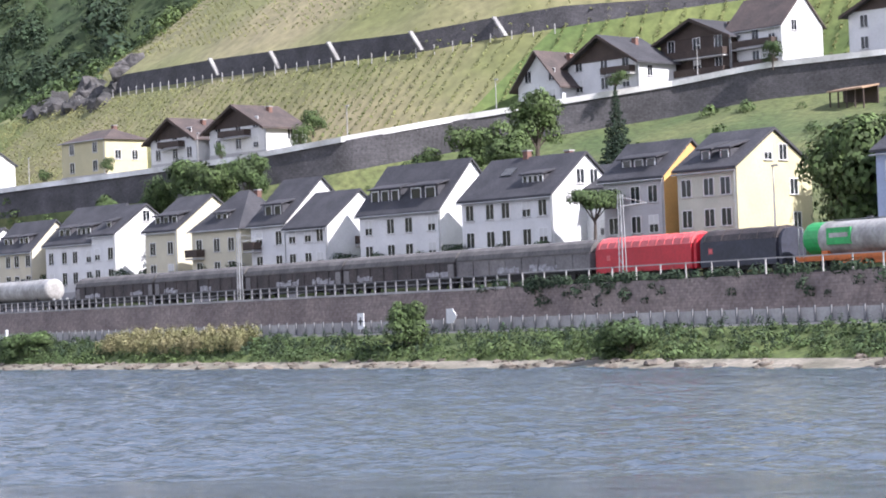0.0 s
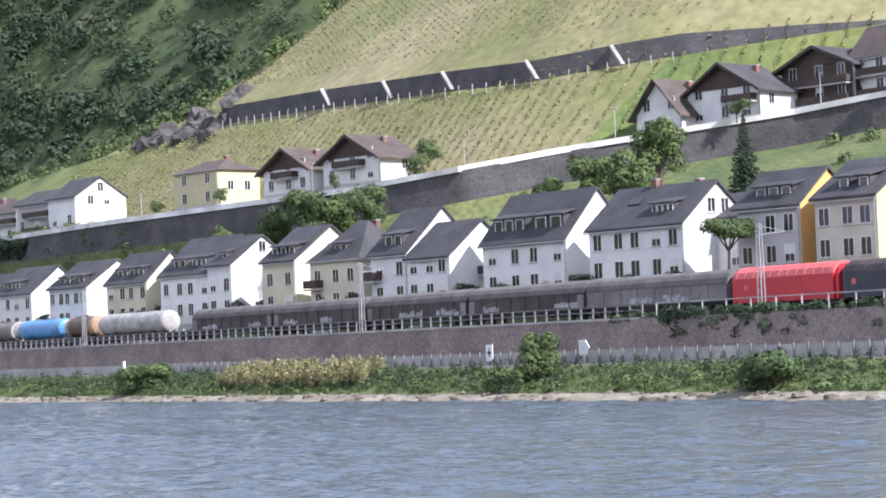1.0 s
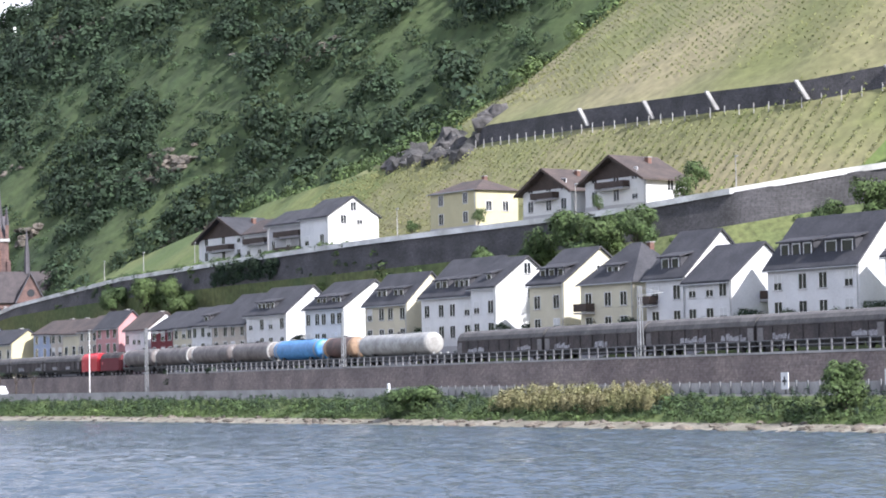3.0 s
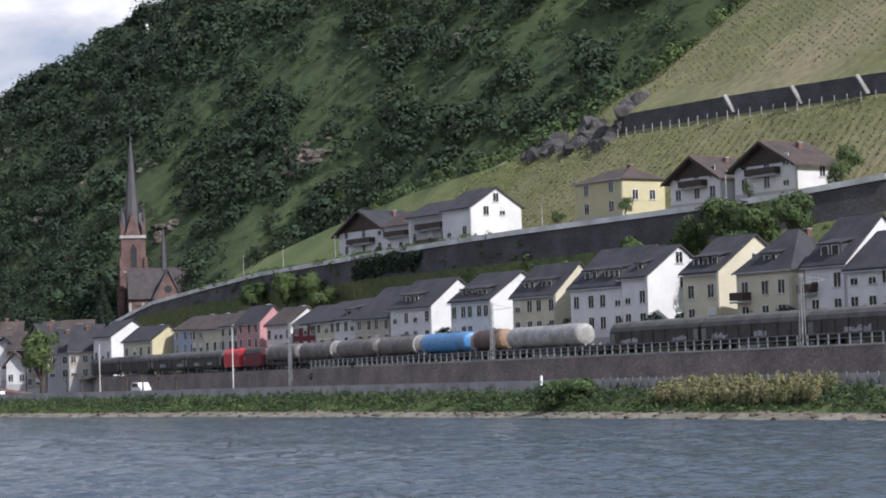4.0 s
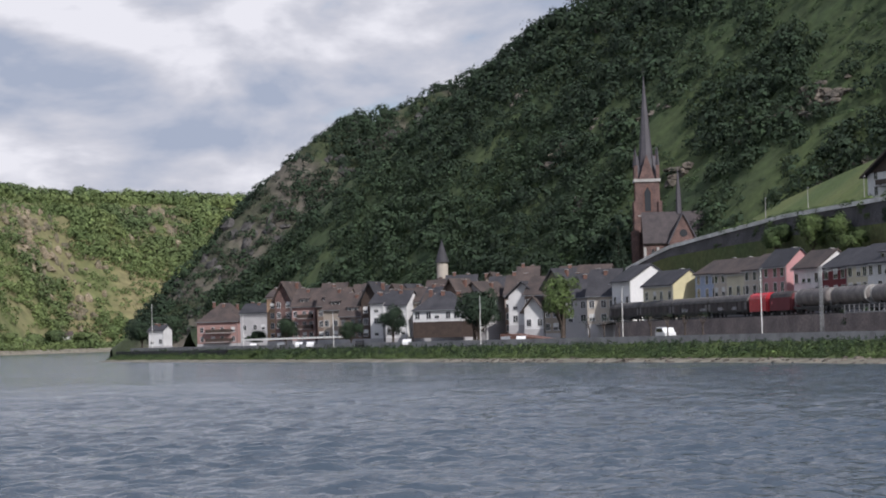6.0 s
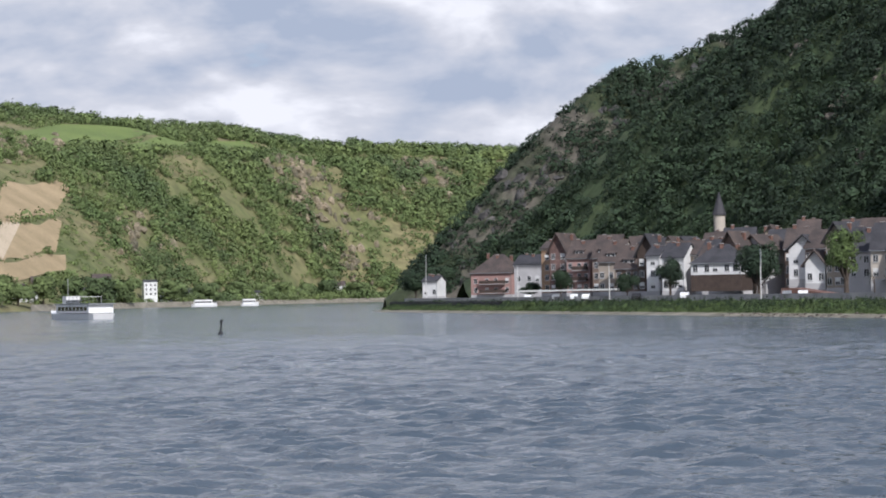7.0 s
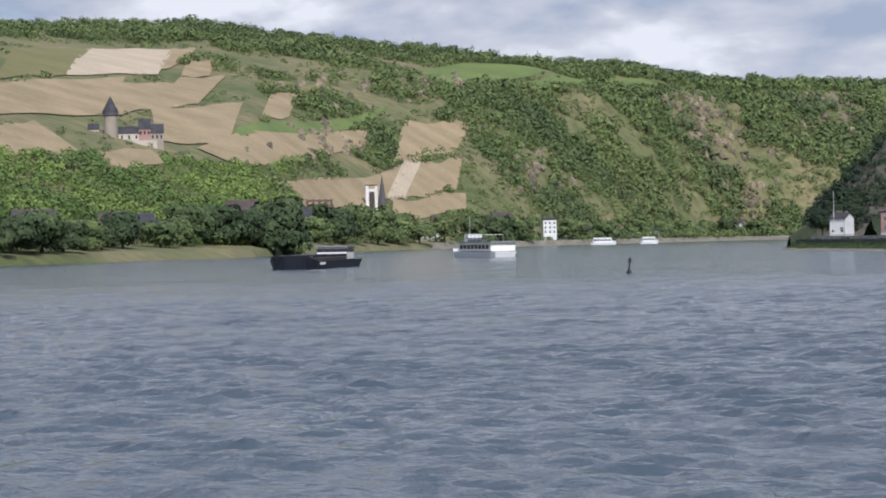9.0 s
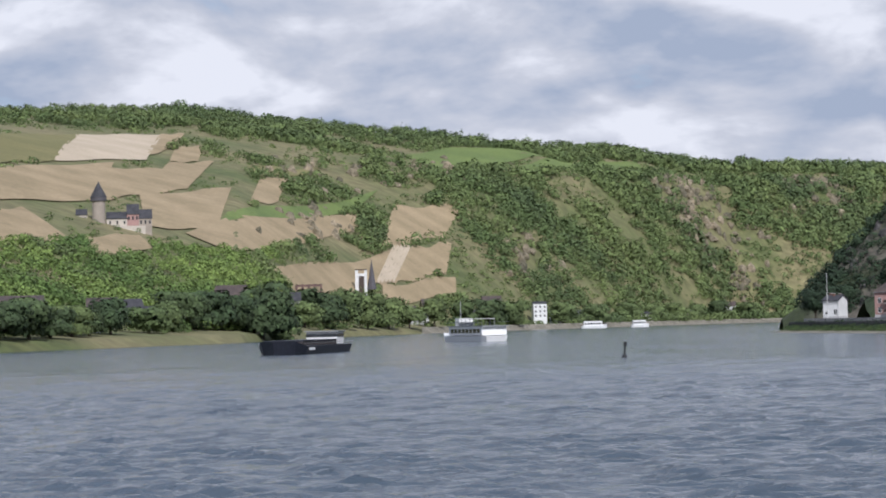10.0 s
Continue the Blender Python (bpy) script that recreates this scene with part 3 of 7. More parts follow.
def forest_hill(s, n):
    face = 0.325 * s + 1.27 * n - 375
    cap = 84 + np.interp(n - 160, [-200, 5, 20, 60, 100, 200, 600], [-112, 2.5, 9, 16, 25, 50, 150]) - 0.3 * (s - 760)
    k = np.minimum(face, cap)
    return np.where(face > 0, np.minimum(k, 230), -8)


def crag_hill(s, n):
    prof = np.interp(n, [60, 81, 92, 109, 124, 145, 177, 230, 330], [4, 22, 33, 52, 67, 84, 97, 112, 130])
    return np.where(s < 930, prof - (930 - s) * 0.9, prof - (s - 930) * 0.45)


# no cloud casts a shadow here; the darkness is in the ground colour
hill_sheet("hill_forest", forest_hill, 405, 960, 7, 84, 700, 8, M["hill"], "steep wooded hillside toned dark for cloud shadow", 5.0)
hill_sheet("hill_crag", crag_hill, 830, 1300, 7, 62, 360, 6, M["crag_ground"], "rocky ridge end with scrub, lit by the sun", 6.0)

# the far bank, in degrees to the left of +y and metres from the boat
FAR_E = (-31.0, 33.0)
FAR_D0 = [(5, 2600), (20, 2300), (31, 2000), (34, 1700), (36.7, 1450), (40.3, 1150), (43, 830), (49, 640), (60, 430), (80, 330)]
FAR_DC = [(5, 2900), (28, 2600), (36, 2200), (49, 1900), (80, 1700)]
FAR_EC = [(5, 0.058), (27.8, 0.0606), (32, 0.0655), (35.4, 0.0729), (38.1, 0.0787), (41.5, 0.0855), (44.2, 0.0921), (48.9, 0.0925), (60, 0.09), (80, 0.07)]
FAR_E1 = [(5, 0.05), (27.8, 0.052), (33, 0.057), (38, 0.0645), (44, 0.07), (48.9, 0.083), (80, 0.06)]


def far_z(a, d):
    """Height of the far bank at azimuth a and distance d."""
    d0, dc = curve(FAR_D0, a), curve(FAR_DC, a)
    d1 = d0 + (dc - d0) * 0.62
    zc, z1 = 4.76 + curve(FAR_EC, a) * dc, 4.76 + curve(FAR_E1, a) * d1
    foot = d0 + np.minimum(90, (dc - d0) * 0.25)
    z = np.where(d < d0 + 14, (d - d0) * 0.2, 2.8 + (d - d0 - 14) / np.maximum(foot - d0 - 14, 1) * 2.5)
    z = np.where(d > foot, 5.3 + (z1 - 5.3) * (d - foot) / (d1 - foot), z)
    z = np.where(d > d1, z1 + (zc - z1) * (d - d1) / (dc - d1), z)
    return np.where(d > dc, zc - (d - dc) * 0.1, z)


def far_xyz(a, d, up=0.0):
    a, d = np.asarray(a, float), np.asarray(d, float)
    r = np.radians(a)
    return np.stack([FAR_E[0] - np.sin(r) * d, FAR_E[1] + np.cos(r) * d, far_z(a, d) + up], -1)


def far_calm(a):
    """How strongly the far slope undulates: little where it is terraced for vines."""
    return np.interp(a, [36, 38.5, 80], [7.0, 0.8, 0.8])


aa = np.arange(5, 80.1, 0.25)
tt = np.concatenate([[-0.02, 0, 0.012], np.linspace(0.03, 1.15, 92)])
A_, T_ = np.meshgrid(aa, tt, indexing="ij")
D_ = curve(FAR_D0, A_) + (curve(FAR_DC, A_) - curve(FAR_D0, A_)) * T_
P_ = far_xyz(A_, D_)
P_[:, 3:, 2] += np.array([[noise.fractal((P_[i, j, 0] * 0.006, P_[i, j, 1] * 0.006, 2), 0.9, 2.0, 4) for j in range(3, P_.shape[1])] for i in range(P_.shape[0])]) * np.minimum(1, T_[:, 3:] * 6) * far_calm(A_[:, 3:])
sheet("hill_far_bank", P_, M["far_hill"], "wooded far bank with vineyard terraces", "hill")


# ---------------------------------------------------------------- houses
def window(parent, m, w, h, blind=False):
    """Local x across, y into the wall, z up; origin at the sill's middle on the wall face."""
    fr = Shape()
    t = 0.065
    fr.box(-w / 2 - t, w / 2 + t, -0.05, 0.03, -t, 0).box(-w / 2 - t, w / 2 + t, -0.05, 0.03, h, h + t)
    fr.box(-w / 2 - t, -w / 2, -0.05, 0.03, 0, h).box(w / 2, w / 2 + t, -0.05, 0.03, 0, h).box(-0.03, 0.03, -0.035, 0.03, 0, h)
    f = part("window", fr, M["frame"], parent, m=m)
    part("pane", Shape().box(-w / 2, w / 2, -0.015, 0.02, 0, h), M["pane"], f)
    part("sill", Shape().box(-w / 2 - 0.15, w / 2 + 0.15, -0.14, 0.0, -t - 0.05, -t), M["concrete"], f)
    if blind:
        part("blind", Shape().box(-w / 2, w / 2, -0.03, -0.018, h * 0.45, h), M["blind"], f)
    return f


def dormer(parent, x, y, z, w, h, depth, panes, roof, cheek, flat=0.25):
    d = part("dormer", Shape().box(-w / 2, w / 2, 0, depth, 0, h), cheek, parent, m=pose(x, y, z))
    part("dormer_roof", Shape().prism([(-0.35, h - 0.05), (-0.35, h + 0.1), (depth + 0.6, h + 0.1 + (depth + 0.9) * flat), (depth + 0.6, h - 0.05 + (depth + 0.9) * flat)], -w / 2 - 0.25, w / 2 + 0.25, "x"), roof, d)
    for i in range(panes):
        px = -w / 2 + w * (i + 0.5) / panes
        pw = w / panes * 0.62
        part("pane", Shape().box(px - pw / 2, px + pw / 2, -0.04, 0.0, h * 0.18, h * 0.85), M["pane"], d)
        part("frame", Shape().box(px - pw / 2 - 0.09, px - pw / 2, -0.06, 0, h * 0.1, h * 0.93).box(px + pw / 2, px + pw / 2 + 0.09, -0.06, 0, h * 0.1, h * 0.93).box(px - pw / 2, px + pw / 2, -0.06, 0, h * 0.85, h * 0.93), M["frame"], d)
    return d


def balcony(parent, m, w, d, mat, h=1.0):
    b = part("balcony", Shape().box(-w / 2, w / 2, -d, 0, -0.18, 0), M["concrete"], parent, m=m)
    part("railing", Shape().box(-w / 2, w / 2, -d, -d + 0.06, 0.12, h).box(-w / 2, -w / 2 + 0.06, -d, 0, 0.12, h).box(w / 2 - 0.06, w / 2, -d, 0, 0.12, h), mat, b)
    return b


def house(name, label, s, n, z, w, d, eave, ridge, turn=0.0, wall="white", roof="slate", style="gable", gable_wall=None, rows=2, cols=4, win=(1.12, 1.5), side=((0.5, 0.62),),
          dormers=(), chimneys=((-0.35, 0.1),), floor0=1.0, floor=2.75, skylight=False, plinth="grey", group="houses along the railway", depth_back=0.5, blinds=0.25, base=3.0, skip=(), timber=False, balconies=()):
    """Front right corner at s, n; x runs upstream, so the body lies from -w to 0. eave, ridge: heights above z."""
    rng = random.Random(int(s * 10))
    h = thing(name, place(s, n, z, turn), label, "house", group)
    wm = M[wall]
    o = 0.45
    if style in ("gable", "half"):
        part("wall", Shape().prism([(0, -base), (0, eave), (d / 2, ridge), (d, eave), (d, -base)], -w, 0, "x"), wm, h)
        k = (ridge - eave) / (d / 2)
        t = 0.22
        for a in (0, 1):
            sl = [(-o, eave - o * k), (d / 2, ridge), (d / 2, ridge + t * 1.2), (-o, eave - o * k + t)]
            if a:
                sl = [(d - y, zz) for y, zz in sl]
            part("roof", Shape().prism([(y, zz + 0.02) for y, zz in sl], -w - 0.3, 0.3, "x"), M[roof], h)
        if gable_wall:
            part("gable_wall", Shape().prism([(0.02, -base), (0.02, eave - 0.04), (d / 2, ridge - 0.06), (d - 0.02, eave - 0.04), (d - 0.02, -base)], 0.0, 0.05, "x"), M[gable_wall], h)
    elif style == "hip":
        part("wall", Shape().box(-w, 0, 0, d, -base, eave), wm, h)
        r = min(w, d) * 0.42
        vs = [(-w - o, -o, eave - 0.1), (o, -o, eave - 0.1), (o, d + o, eave - 0.1), (-w - o, d + o, eave - 0.1), (-w + r, d / 2, ridge), (-r, d / 2, ridge)]
        part("roof", Shape().add(vs, [(0, 1, 5, 4), (1, 2, 5), (2, 3, 4, 5), (3, 0, 4), (0, 3, 2, 1)]), M[roof], h)
    else:  # the gable looks at the river
        part("wall", Shape().prism([(-w, -base), (-w, eave), (-w / 2, ridge), (0, eave), (0, -base)], 0, d), wm, h)
        k = (ridge - eave) / (w / 2)
        o2 = 0.7
        for a in (0, 1):
            sl = [(-w - o2, eave - o2 * k), (-w / 2, ridge), (-w / 2, ridge + 0.3), (-w - o2, eave - o2 * k + 0.26)]
            if a:
                sl = [(-w - x, zz) for x, zz in sl]
            part("roof", Shape().prism([(x, zz + 0.02) for x, zz in sl], -1.1, d + 0.4), M[roof], h)
        if timber:
            e2 = eave + (ridge - eave) * 0.12
            kk = w / 2 / (ridge - eave)
            part("timber_gable", Shape().prism([(-w + (e2 - eave) * kk, e2), (-(e2 - eave) * kk, e2), (-w / 2, ridge - 0.1)], -0.12, 0.0), M["wood"], h, "dark boarded gable")
            part("bargeboard", Shape().prism([(-w - 0.75, eave - 0.75 * k - 0.1), (-w / 2, ridge - 0.12), (0.75, eave - 0.75 * k - 0.1), (0.75, eave - 0.75 * k + 0.3), (-w / 2, ridge + 0.3), (-w - 0.75, eave - 0.75 * k + 0.3)], -1.18, -1.08), M["wood"], h)
    for fx, zb_, bw_, on in balconies:
        if on == "front":
            balcony(h, pose(-w * fx, 0, zb_), bw_, 1.2, M["wood"])
        else:
            balcony(h, pose(0.05, d * fx, zb_, 0, 0, 90), bw_, 1.2, M["wood"])
    part("plinth", Shape().box(-w - 0.06, 0.06, -0.06, d, -base, 0.45), M[plinth], h)
    part("gutter", Shape().tube((-w - 0.3, -o - 0.05, eave - (0.45 if style == "gable" else 0.1)), (0.3, -o - 0.05, eave - (0.45 if style == "gable" else 0.1)), 0.08, sides=6) if style != "front" else Shape().tube((0.08, -0.08, 0), (0.08, -0.08, eave), 0.06, sides=6), M["iron"], h)
    part("downpipe", Shape().tube((-0.15, -0.1, 0.2), (-0.15, -0.1, eave - 0.2), 0.05, sides=6), M["iron"], h)
    ww, wh = win
    for r in range(rows):
        for c in range(cols):
            if (r, c) in skip:
                continue
            x = -w + w * (c + 0.5) / cols + (0.25 if c % 2 else -0.1)
            zz = floor0 + r * floor
            if zz + wh < eave - 0.15 or style == "front":
                window(h, pose(x, 0, zz), ww, wh, rng.random() < blinds)
    if side:
        for fy, fz in side:
            zz = fz * ridge if fz < 1 else fz
            window(h, pose(0.0 if not gable_wall else 0.05, fy * d, zz, 0, 0, 90), ww * 0.9, wh * 0.9, rng.random() < 0.3)
    k = (ridge - eave) / (d / 2)
    for fx, wd, up, hh, panes in dormers:
        y0 = up
        dormer(h, -w * fx, y0, eave + k * y0 - 0.05, wd, hh, hh / k + 0.3, panes, M[roof], M["slate"])
    for fx, fy in chimneys:
        y0 = d / 2 + fy * d
        zz = ridge - abs(fy) * d * k if style != "front" else ridge - 0.9
        c = part("chimney", Shape().box(-0.35, 0.35, -0.3, 0.3, -0.8, 0.85), M["brick"], h, m=pose(w * fx, y0, zz))
        part("cap", Shape().box(-0.42, 0.42, -0.37, 0.37, 0.85, 0.97), M["concrete"], c)
    if skylight:
        y0 = d * 0.3
        part("skylight", Shape().box(-0.8, 0.8, -0.6, 0.6, 0.02, 0.14, pose(0, 0, 0, math.degrees(math.atan(k)), 0, 0)), M["pane"], h, m=pose(-w * 0.68, y0, eave + k * y0 + 0.25))
    return h


T = 7.0  # the row stands slightly askew to the bank
# front and gable are one yellow; the front's shade is in its colour
house("house", "yellow house with a shade-greyed front and slate roof", 156.5, 139, 9.6, 7.0, 10.2, 6.9, 10.1, T, "yellow_shade", "slate", gable_wall="yellow", cols=3, side=((0.42, 0.74), (0.62, 0.74), (0.75, 4.4), (0.78, 1.4)), dormers=((0.62, 1.3, 1.0, 1.1, 1), (0.3, 1.3, 1.0, 1.1, 1)), floor0=1.7)
house("house", "pale grey house with an ochre gable and slate roof", 166.4, 139, 9.6, 7.7, 7.5, 6.8, 9.9, T, "grey", "slate", gable_wall="orange", cols=3, side=(), dormers=((0.5, 4.6, 0.9, 1.0, 3),), floor0=1.6)
house("house", "small white house set back beside a grey one", 180, 144, 9.9, 6.5, 10.5, 6.2, 8.6, T, "white", "slate", cols=2, side=(), floor0=1.6)
house("house", "white two-storey house with a skylight and wide dormer", 183.2, 139, 9.4, 13.2, 9.3, 6.4, 10.2, T, "white", "slate", cols=5, side=((0.42, 0.72), (0.62, 0.72)), dormers=((0.3, 3.0, 1.3, 1.0, 4),), skylight=True, floor0=1.5, chimneys=((-0.62, 0.0), (-0.2, 0.05)))
house("house", "large white house with two broad slate dormers", 202.5, 139, 8.8, 13.2, 9.0, 6.7, 11.6, T, "white", "slate", cols=4, side=((0.8, 0.6), (0.35, 1.0)), dormers=((0.74, 5.0, 0.9, 1.5, 3), (0.27, 4.6, 0.9, 1.5, 2)), floor0=1.6, chimneys=((-0.55, 0.1), (-0.2, 0.1)))
house("house", "white house with stacked wooden balconies on the gable", 221.6, 137, 8.8, 7.4, 9.4, 5.9, 9.6, T, "white", "slate", cols=3, side=((0.7, 0.45), (0.7, 1.2)), floor0=1.4, balconies=((0.55, 3.6, 2.6, "side"), (0.55, 0.9, 2.6, "side")))
house("house", "white house with a tall slate roof and loggias", 230.4, 137, 8.8, 6.6, 10.5, 6.7, 11.6, T, "white", "slate", cols=2, side=(), dormers=((0.5, 3.4, 0.8, 1.4, 2),), floor0=1.4, balconies=((0.86, 3.6, 2.0, "front"), (0.86, 0.9, 2.0, "front")))
house("house", "cream house with a hipped slate roof and balcony", 241.0, 137, 8.6, 9.6, 9.0, 6.7, 11.4, T, "cream", "slate", "hip", cols=3, side=((0.5, 0.3),), dormers=((0.5, 2.4, 1.1, 0.9, 2),), floor0=1.4, balconies=((0.86, 3.5, 2.4, "front"),))
house("house", "cream house with three dormer windows in a row", 256.4, 137, 8.6, 6.8, 11.0, 7.4, 11.4, T, "cream", "slate", cols=2, side=((0.5, 0.7),), dormers=((0.76, 1.4, 0.9, 1.1, 1), (0.5, 1.4, 0.9, 1.1, 1), (0.24, 1.4, 0.9, 1.1, 1)), floor0=1.6)
house("house", "white house with a slate mansard and pale side wall", 273.1, 137, 8.6, 5.4, 9.8, 7.7, 11.2, T, "white", "slate", cols=2, side=((0.55, 0.55), (0.5, 0.82)), dormers=((0.5, 1.2, 1.0, 0.9, 1),), floor0=1.6)
house("house", "white house with grey shutters and joined dormers", 279.3, 137, 8.6, 11.6, 10.5, 7.0, 11.6, T, "white", "slate", cols=4, side=(), dormers=((0.7, 3.0, 0.9, 1.2, 2), (0.3, 3.4, 0.9, 1.2, 3)), floor0=1.5)
house("house", "cream house with a steep roof and twin dormers", 293.9, 135, 8.8, 10.2, 7.8, 6.3, 10.1, T, "cream", "slate", cols=4, side=(), dormers=((0.7, 2.6, 0.8, 1.1, 2), (0.3, 2.6, 0.8, 1.1, 2)), floor0=1.3)
house("house", "white house with a plain white gable", 313.6, 135, 8.8, 10.4, 10.4, 6.4, 10.0, T, "white", "slate", cols=5, side=(), dormers=((0.68, 3.0, 0.8, 1.0, 2), (0.3, 2.6, 0.8, 1.0, 2)), floor0=1.3)
house("house", "white house with a slate-clad corner bay", 333.6, 135, 8.8, 11.8, 9.4, 6.3, 10.1, T, "white", "slate", cols=4, side=((0.6, 0.7),), dormers=((0.6, 5.0, 0.8, 1.1, 4),), floor0=1.2)
house("house", "pale house under a tall plain slate roof", 349, 135, 8.8, 10.6, 11.2, 5.2, 9.7, T, "beige", "slate", cols=4, side=(), floor0=1.0, rows=2, floor=2.4)
house("house", "white house with brown gabled dormers", 362.5, 135, 8.8, 7.0, 9.8, 5.4, 8.4, T, "white", "slate", cols=3, side=(), dormers=((0.5, 1.8, 0.8, 1.0, 1),), floor0=1.0, floor=2.5)
house("house", "cream house with a slate roof", 371, 135, 8.8, 6.8, 9.8, 5.3, 8.3, T, "cream", "slate", cols=3, side=(), floor0=1.0, floor=2.5)
house("house", "dark maroon house between pale ones", 379.6, 135, 8.4, 8.2, 9.8, 5.6, 8.4, T, "maroon", "slate", cols=3, side=(), floor0=1.2, floor=2.6)
house("house", "white house with tall dark windows", 391.8, 135, 8.0, 8.6, 6.9, 6.4, 9.0, T, "white", "slate_brown", cols=4, side=((0.5, 0.6),), floor0=1.2, floor=2.7)
house("house", "pink-red plastered house with a grey roof", 406.5, 135, 7.4, 8.8, 5.4, 7.8, 10.4, T, "pink", "slate", cols=3, side=(), rows=3, floor0=0.9, floor=2.5)
for s_, w_, e_, r_, c_ in ((417.5, 7.6, 7.5, 10.0, "beige"), (425.3, 8.6, 7.2, 9.7, "cream"), (434.2, 7.4, 7.4, 9.8, "beige"), (441.8, 9.6, 7.6, 9.9, "blue")):
    house("house", "narrow terraced house in faded plaster", s_, 135, 7.4, w_, 8.5, e_, r_, T, c_, "slate_brown", cols=3, side=(), rows=3, floor0=0.9, floor=2.4)
house("house", "pale yellow house with an iron roof railing", 453, 130, 6.6, 13.5, 6.9, 6.8, 9.3, T, "cream", "slate", gable_wall="yellow", cols=4, side=(), floor0=1.2, floor=2.8)
house("house", "white house with a broad blank gable", 480.4, 130, 6.2, 9.0, 9.3, 8.6, 11.6, T, "white", "slate", cols=3, side=(), floor0=1.2, floor=2.8)
house("house", "pale blue house half hidden by trees", 128, 139, 9.6, 10.2, 12.0, 6.8, 10.2, T, "blue", "slate", cols=3, side=(), floor0=1.6)

# along the upper road
UP = dict(group="houses along the upper road", base=4.0)
house("house", "white house with dark balconies under a low gable", 205, 218, 35.0, 15, 10, 5.4, 8.8, 10, "white", "slate", "front", cols=3, rows=2, side=(), timber=True, balconies=((0.3, 2.9, 7, "front"), (0.3, 0.2, 7, "front")), **UP)
house("house", "white house with a brown roof and long balconies", 225.4, 209, 34.4, 9.6, 8, 5.6, 9.6, 6, "white", "slate_brown", cols=3, rows=2, side=((0.3, 0.5),), balconies=((0.5, 2.9, 8, "front"), (0.5, 0.2, 8, "front")), **UP)
house("house", "dark timber chalet with verandas", 233, 207, 34.2, 12, 9, 5.0, 7.6, 10, "wood", "slate", "front", cols=3, rows=2, side=(), timber=True, balconies=((0.5, 2.6, 11, "front"), (0.5, 0.1, 11, "front")), **UP)
house("house", "white chalet with a dark bargeboard gable", 240, 197, 32.2, 12, 8, 4.3, 7.9, 12, "white", "slate", "front", cols=3, rows=2, side=((0.3, 0.3),), balconies=((0.25, 2.7, 5, "front"),), timber=True, **UP)
house("house", "small white gabled house with a glazed front", 250, 192, 31.2, 8, 8, 3.2, 7.6, 10, "white", "slate_brown", "front", cols=2, rows=2, side=(), **UP)
house("house", "white chalet with a brown roof facing the river", 287.1, 168, 27.8, 12.5, 7.5, 3.7, 7.0, 10, "white", "slate_brown", "front", cols=3, rows=2, side=((0.6, 0.3),), timber=True, balconies=((0.5, 2.6, 6, "front"),), **UP)
house("house", "white chalet with a dark timber gable", 301.5, 165, 27.4, 11, 7, 3.6, 6.7, 10, "white", "slate_brown", "front", cols=3, rows=2, side=(), timber=True, balconies=((0.5, 2.5, 5, "front"),), **UP)
house("house", "pale yellow villa with a low hipped roof", 317.2, 158, 26.6, 11.5, 7.6, 5.6, 7.4, 8, "yellow", "slate_brown", "hip", cols=2, rows=2, side=((0.3, 0.35), (0.7, 0.35)), **UP)
house("house", "white house with a bare sunlit gable", 357.8, 153, 25.8, 8.4, 9.6, 5.4, 8.4, 8, "white", "slate", cols=2, rows=2, side=((0.3, 0.5), (0.62, 0.5), (0.75, 0.12), (0.5, 0.75)), **UP)
house("house", "grey house with timber balconies", 367.8, 154, 25.9, 13, 8, 5.2, 7.4, 8, "grey", "slate", cols=3, rows=2, side=(), balconies=((0.4, 2.8, 8, "front"), (0.4, 0.2, 8, "front")), **UP)
house("house", "white house with a flat brown balcony", 382, 154, 25.8, 10, 7, 4.6, 6.8, 8, "white", "slate_brown", cols=3, rows=2, side=((0.5, 0.4),), balconies=((0.5, 2.6, 7, "front"),), **UP)
house("house", "white chalet with a dark blue-grey roof", 393.6, 154, 25.6, 17, 8, 4.4, 8.2, 8, "white", "slate", "front", cols=3, rows=2, side=(), timber=True, balconies=((0.5, 2.5, 8, "front"),), **UP)

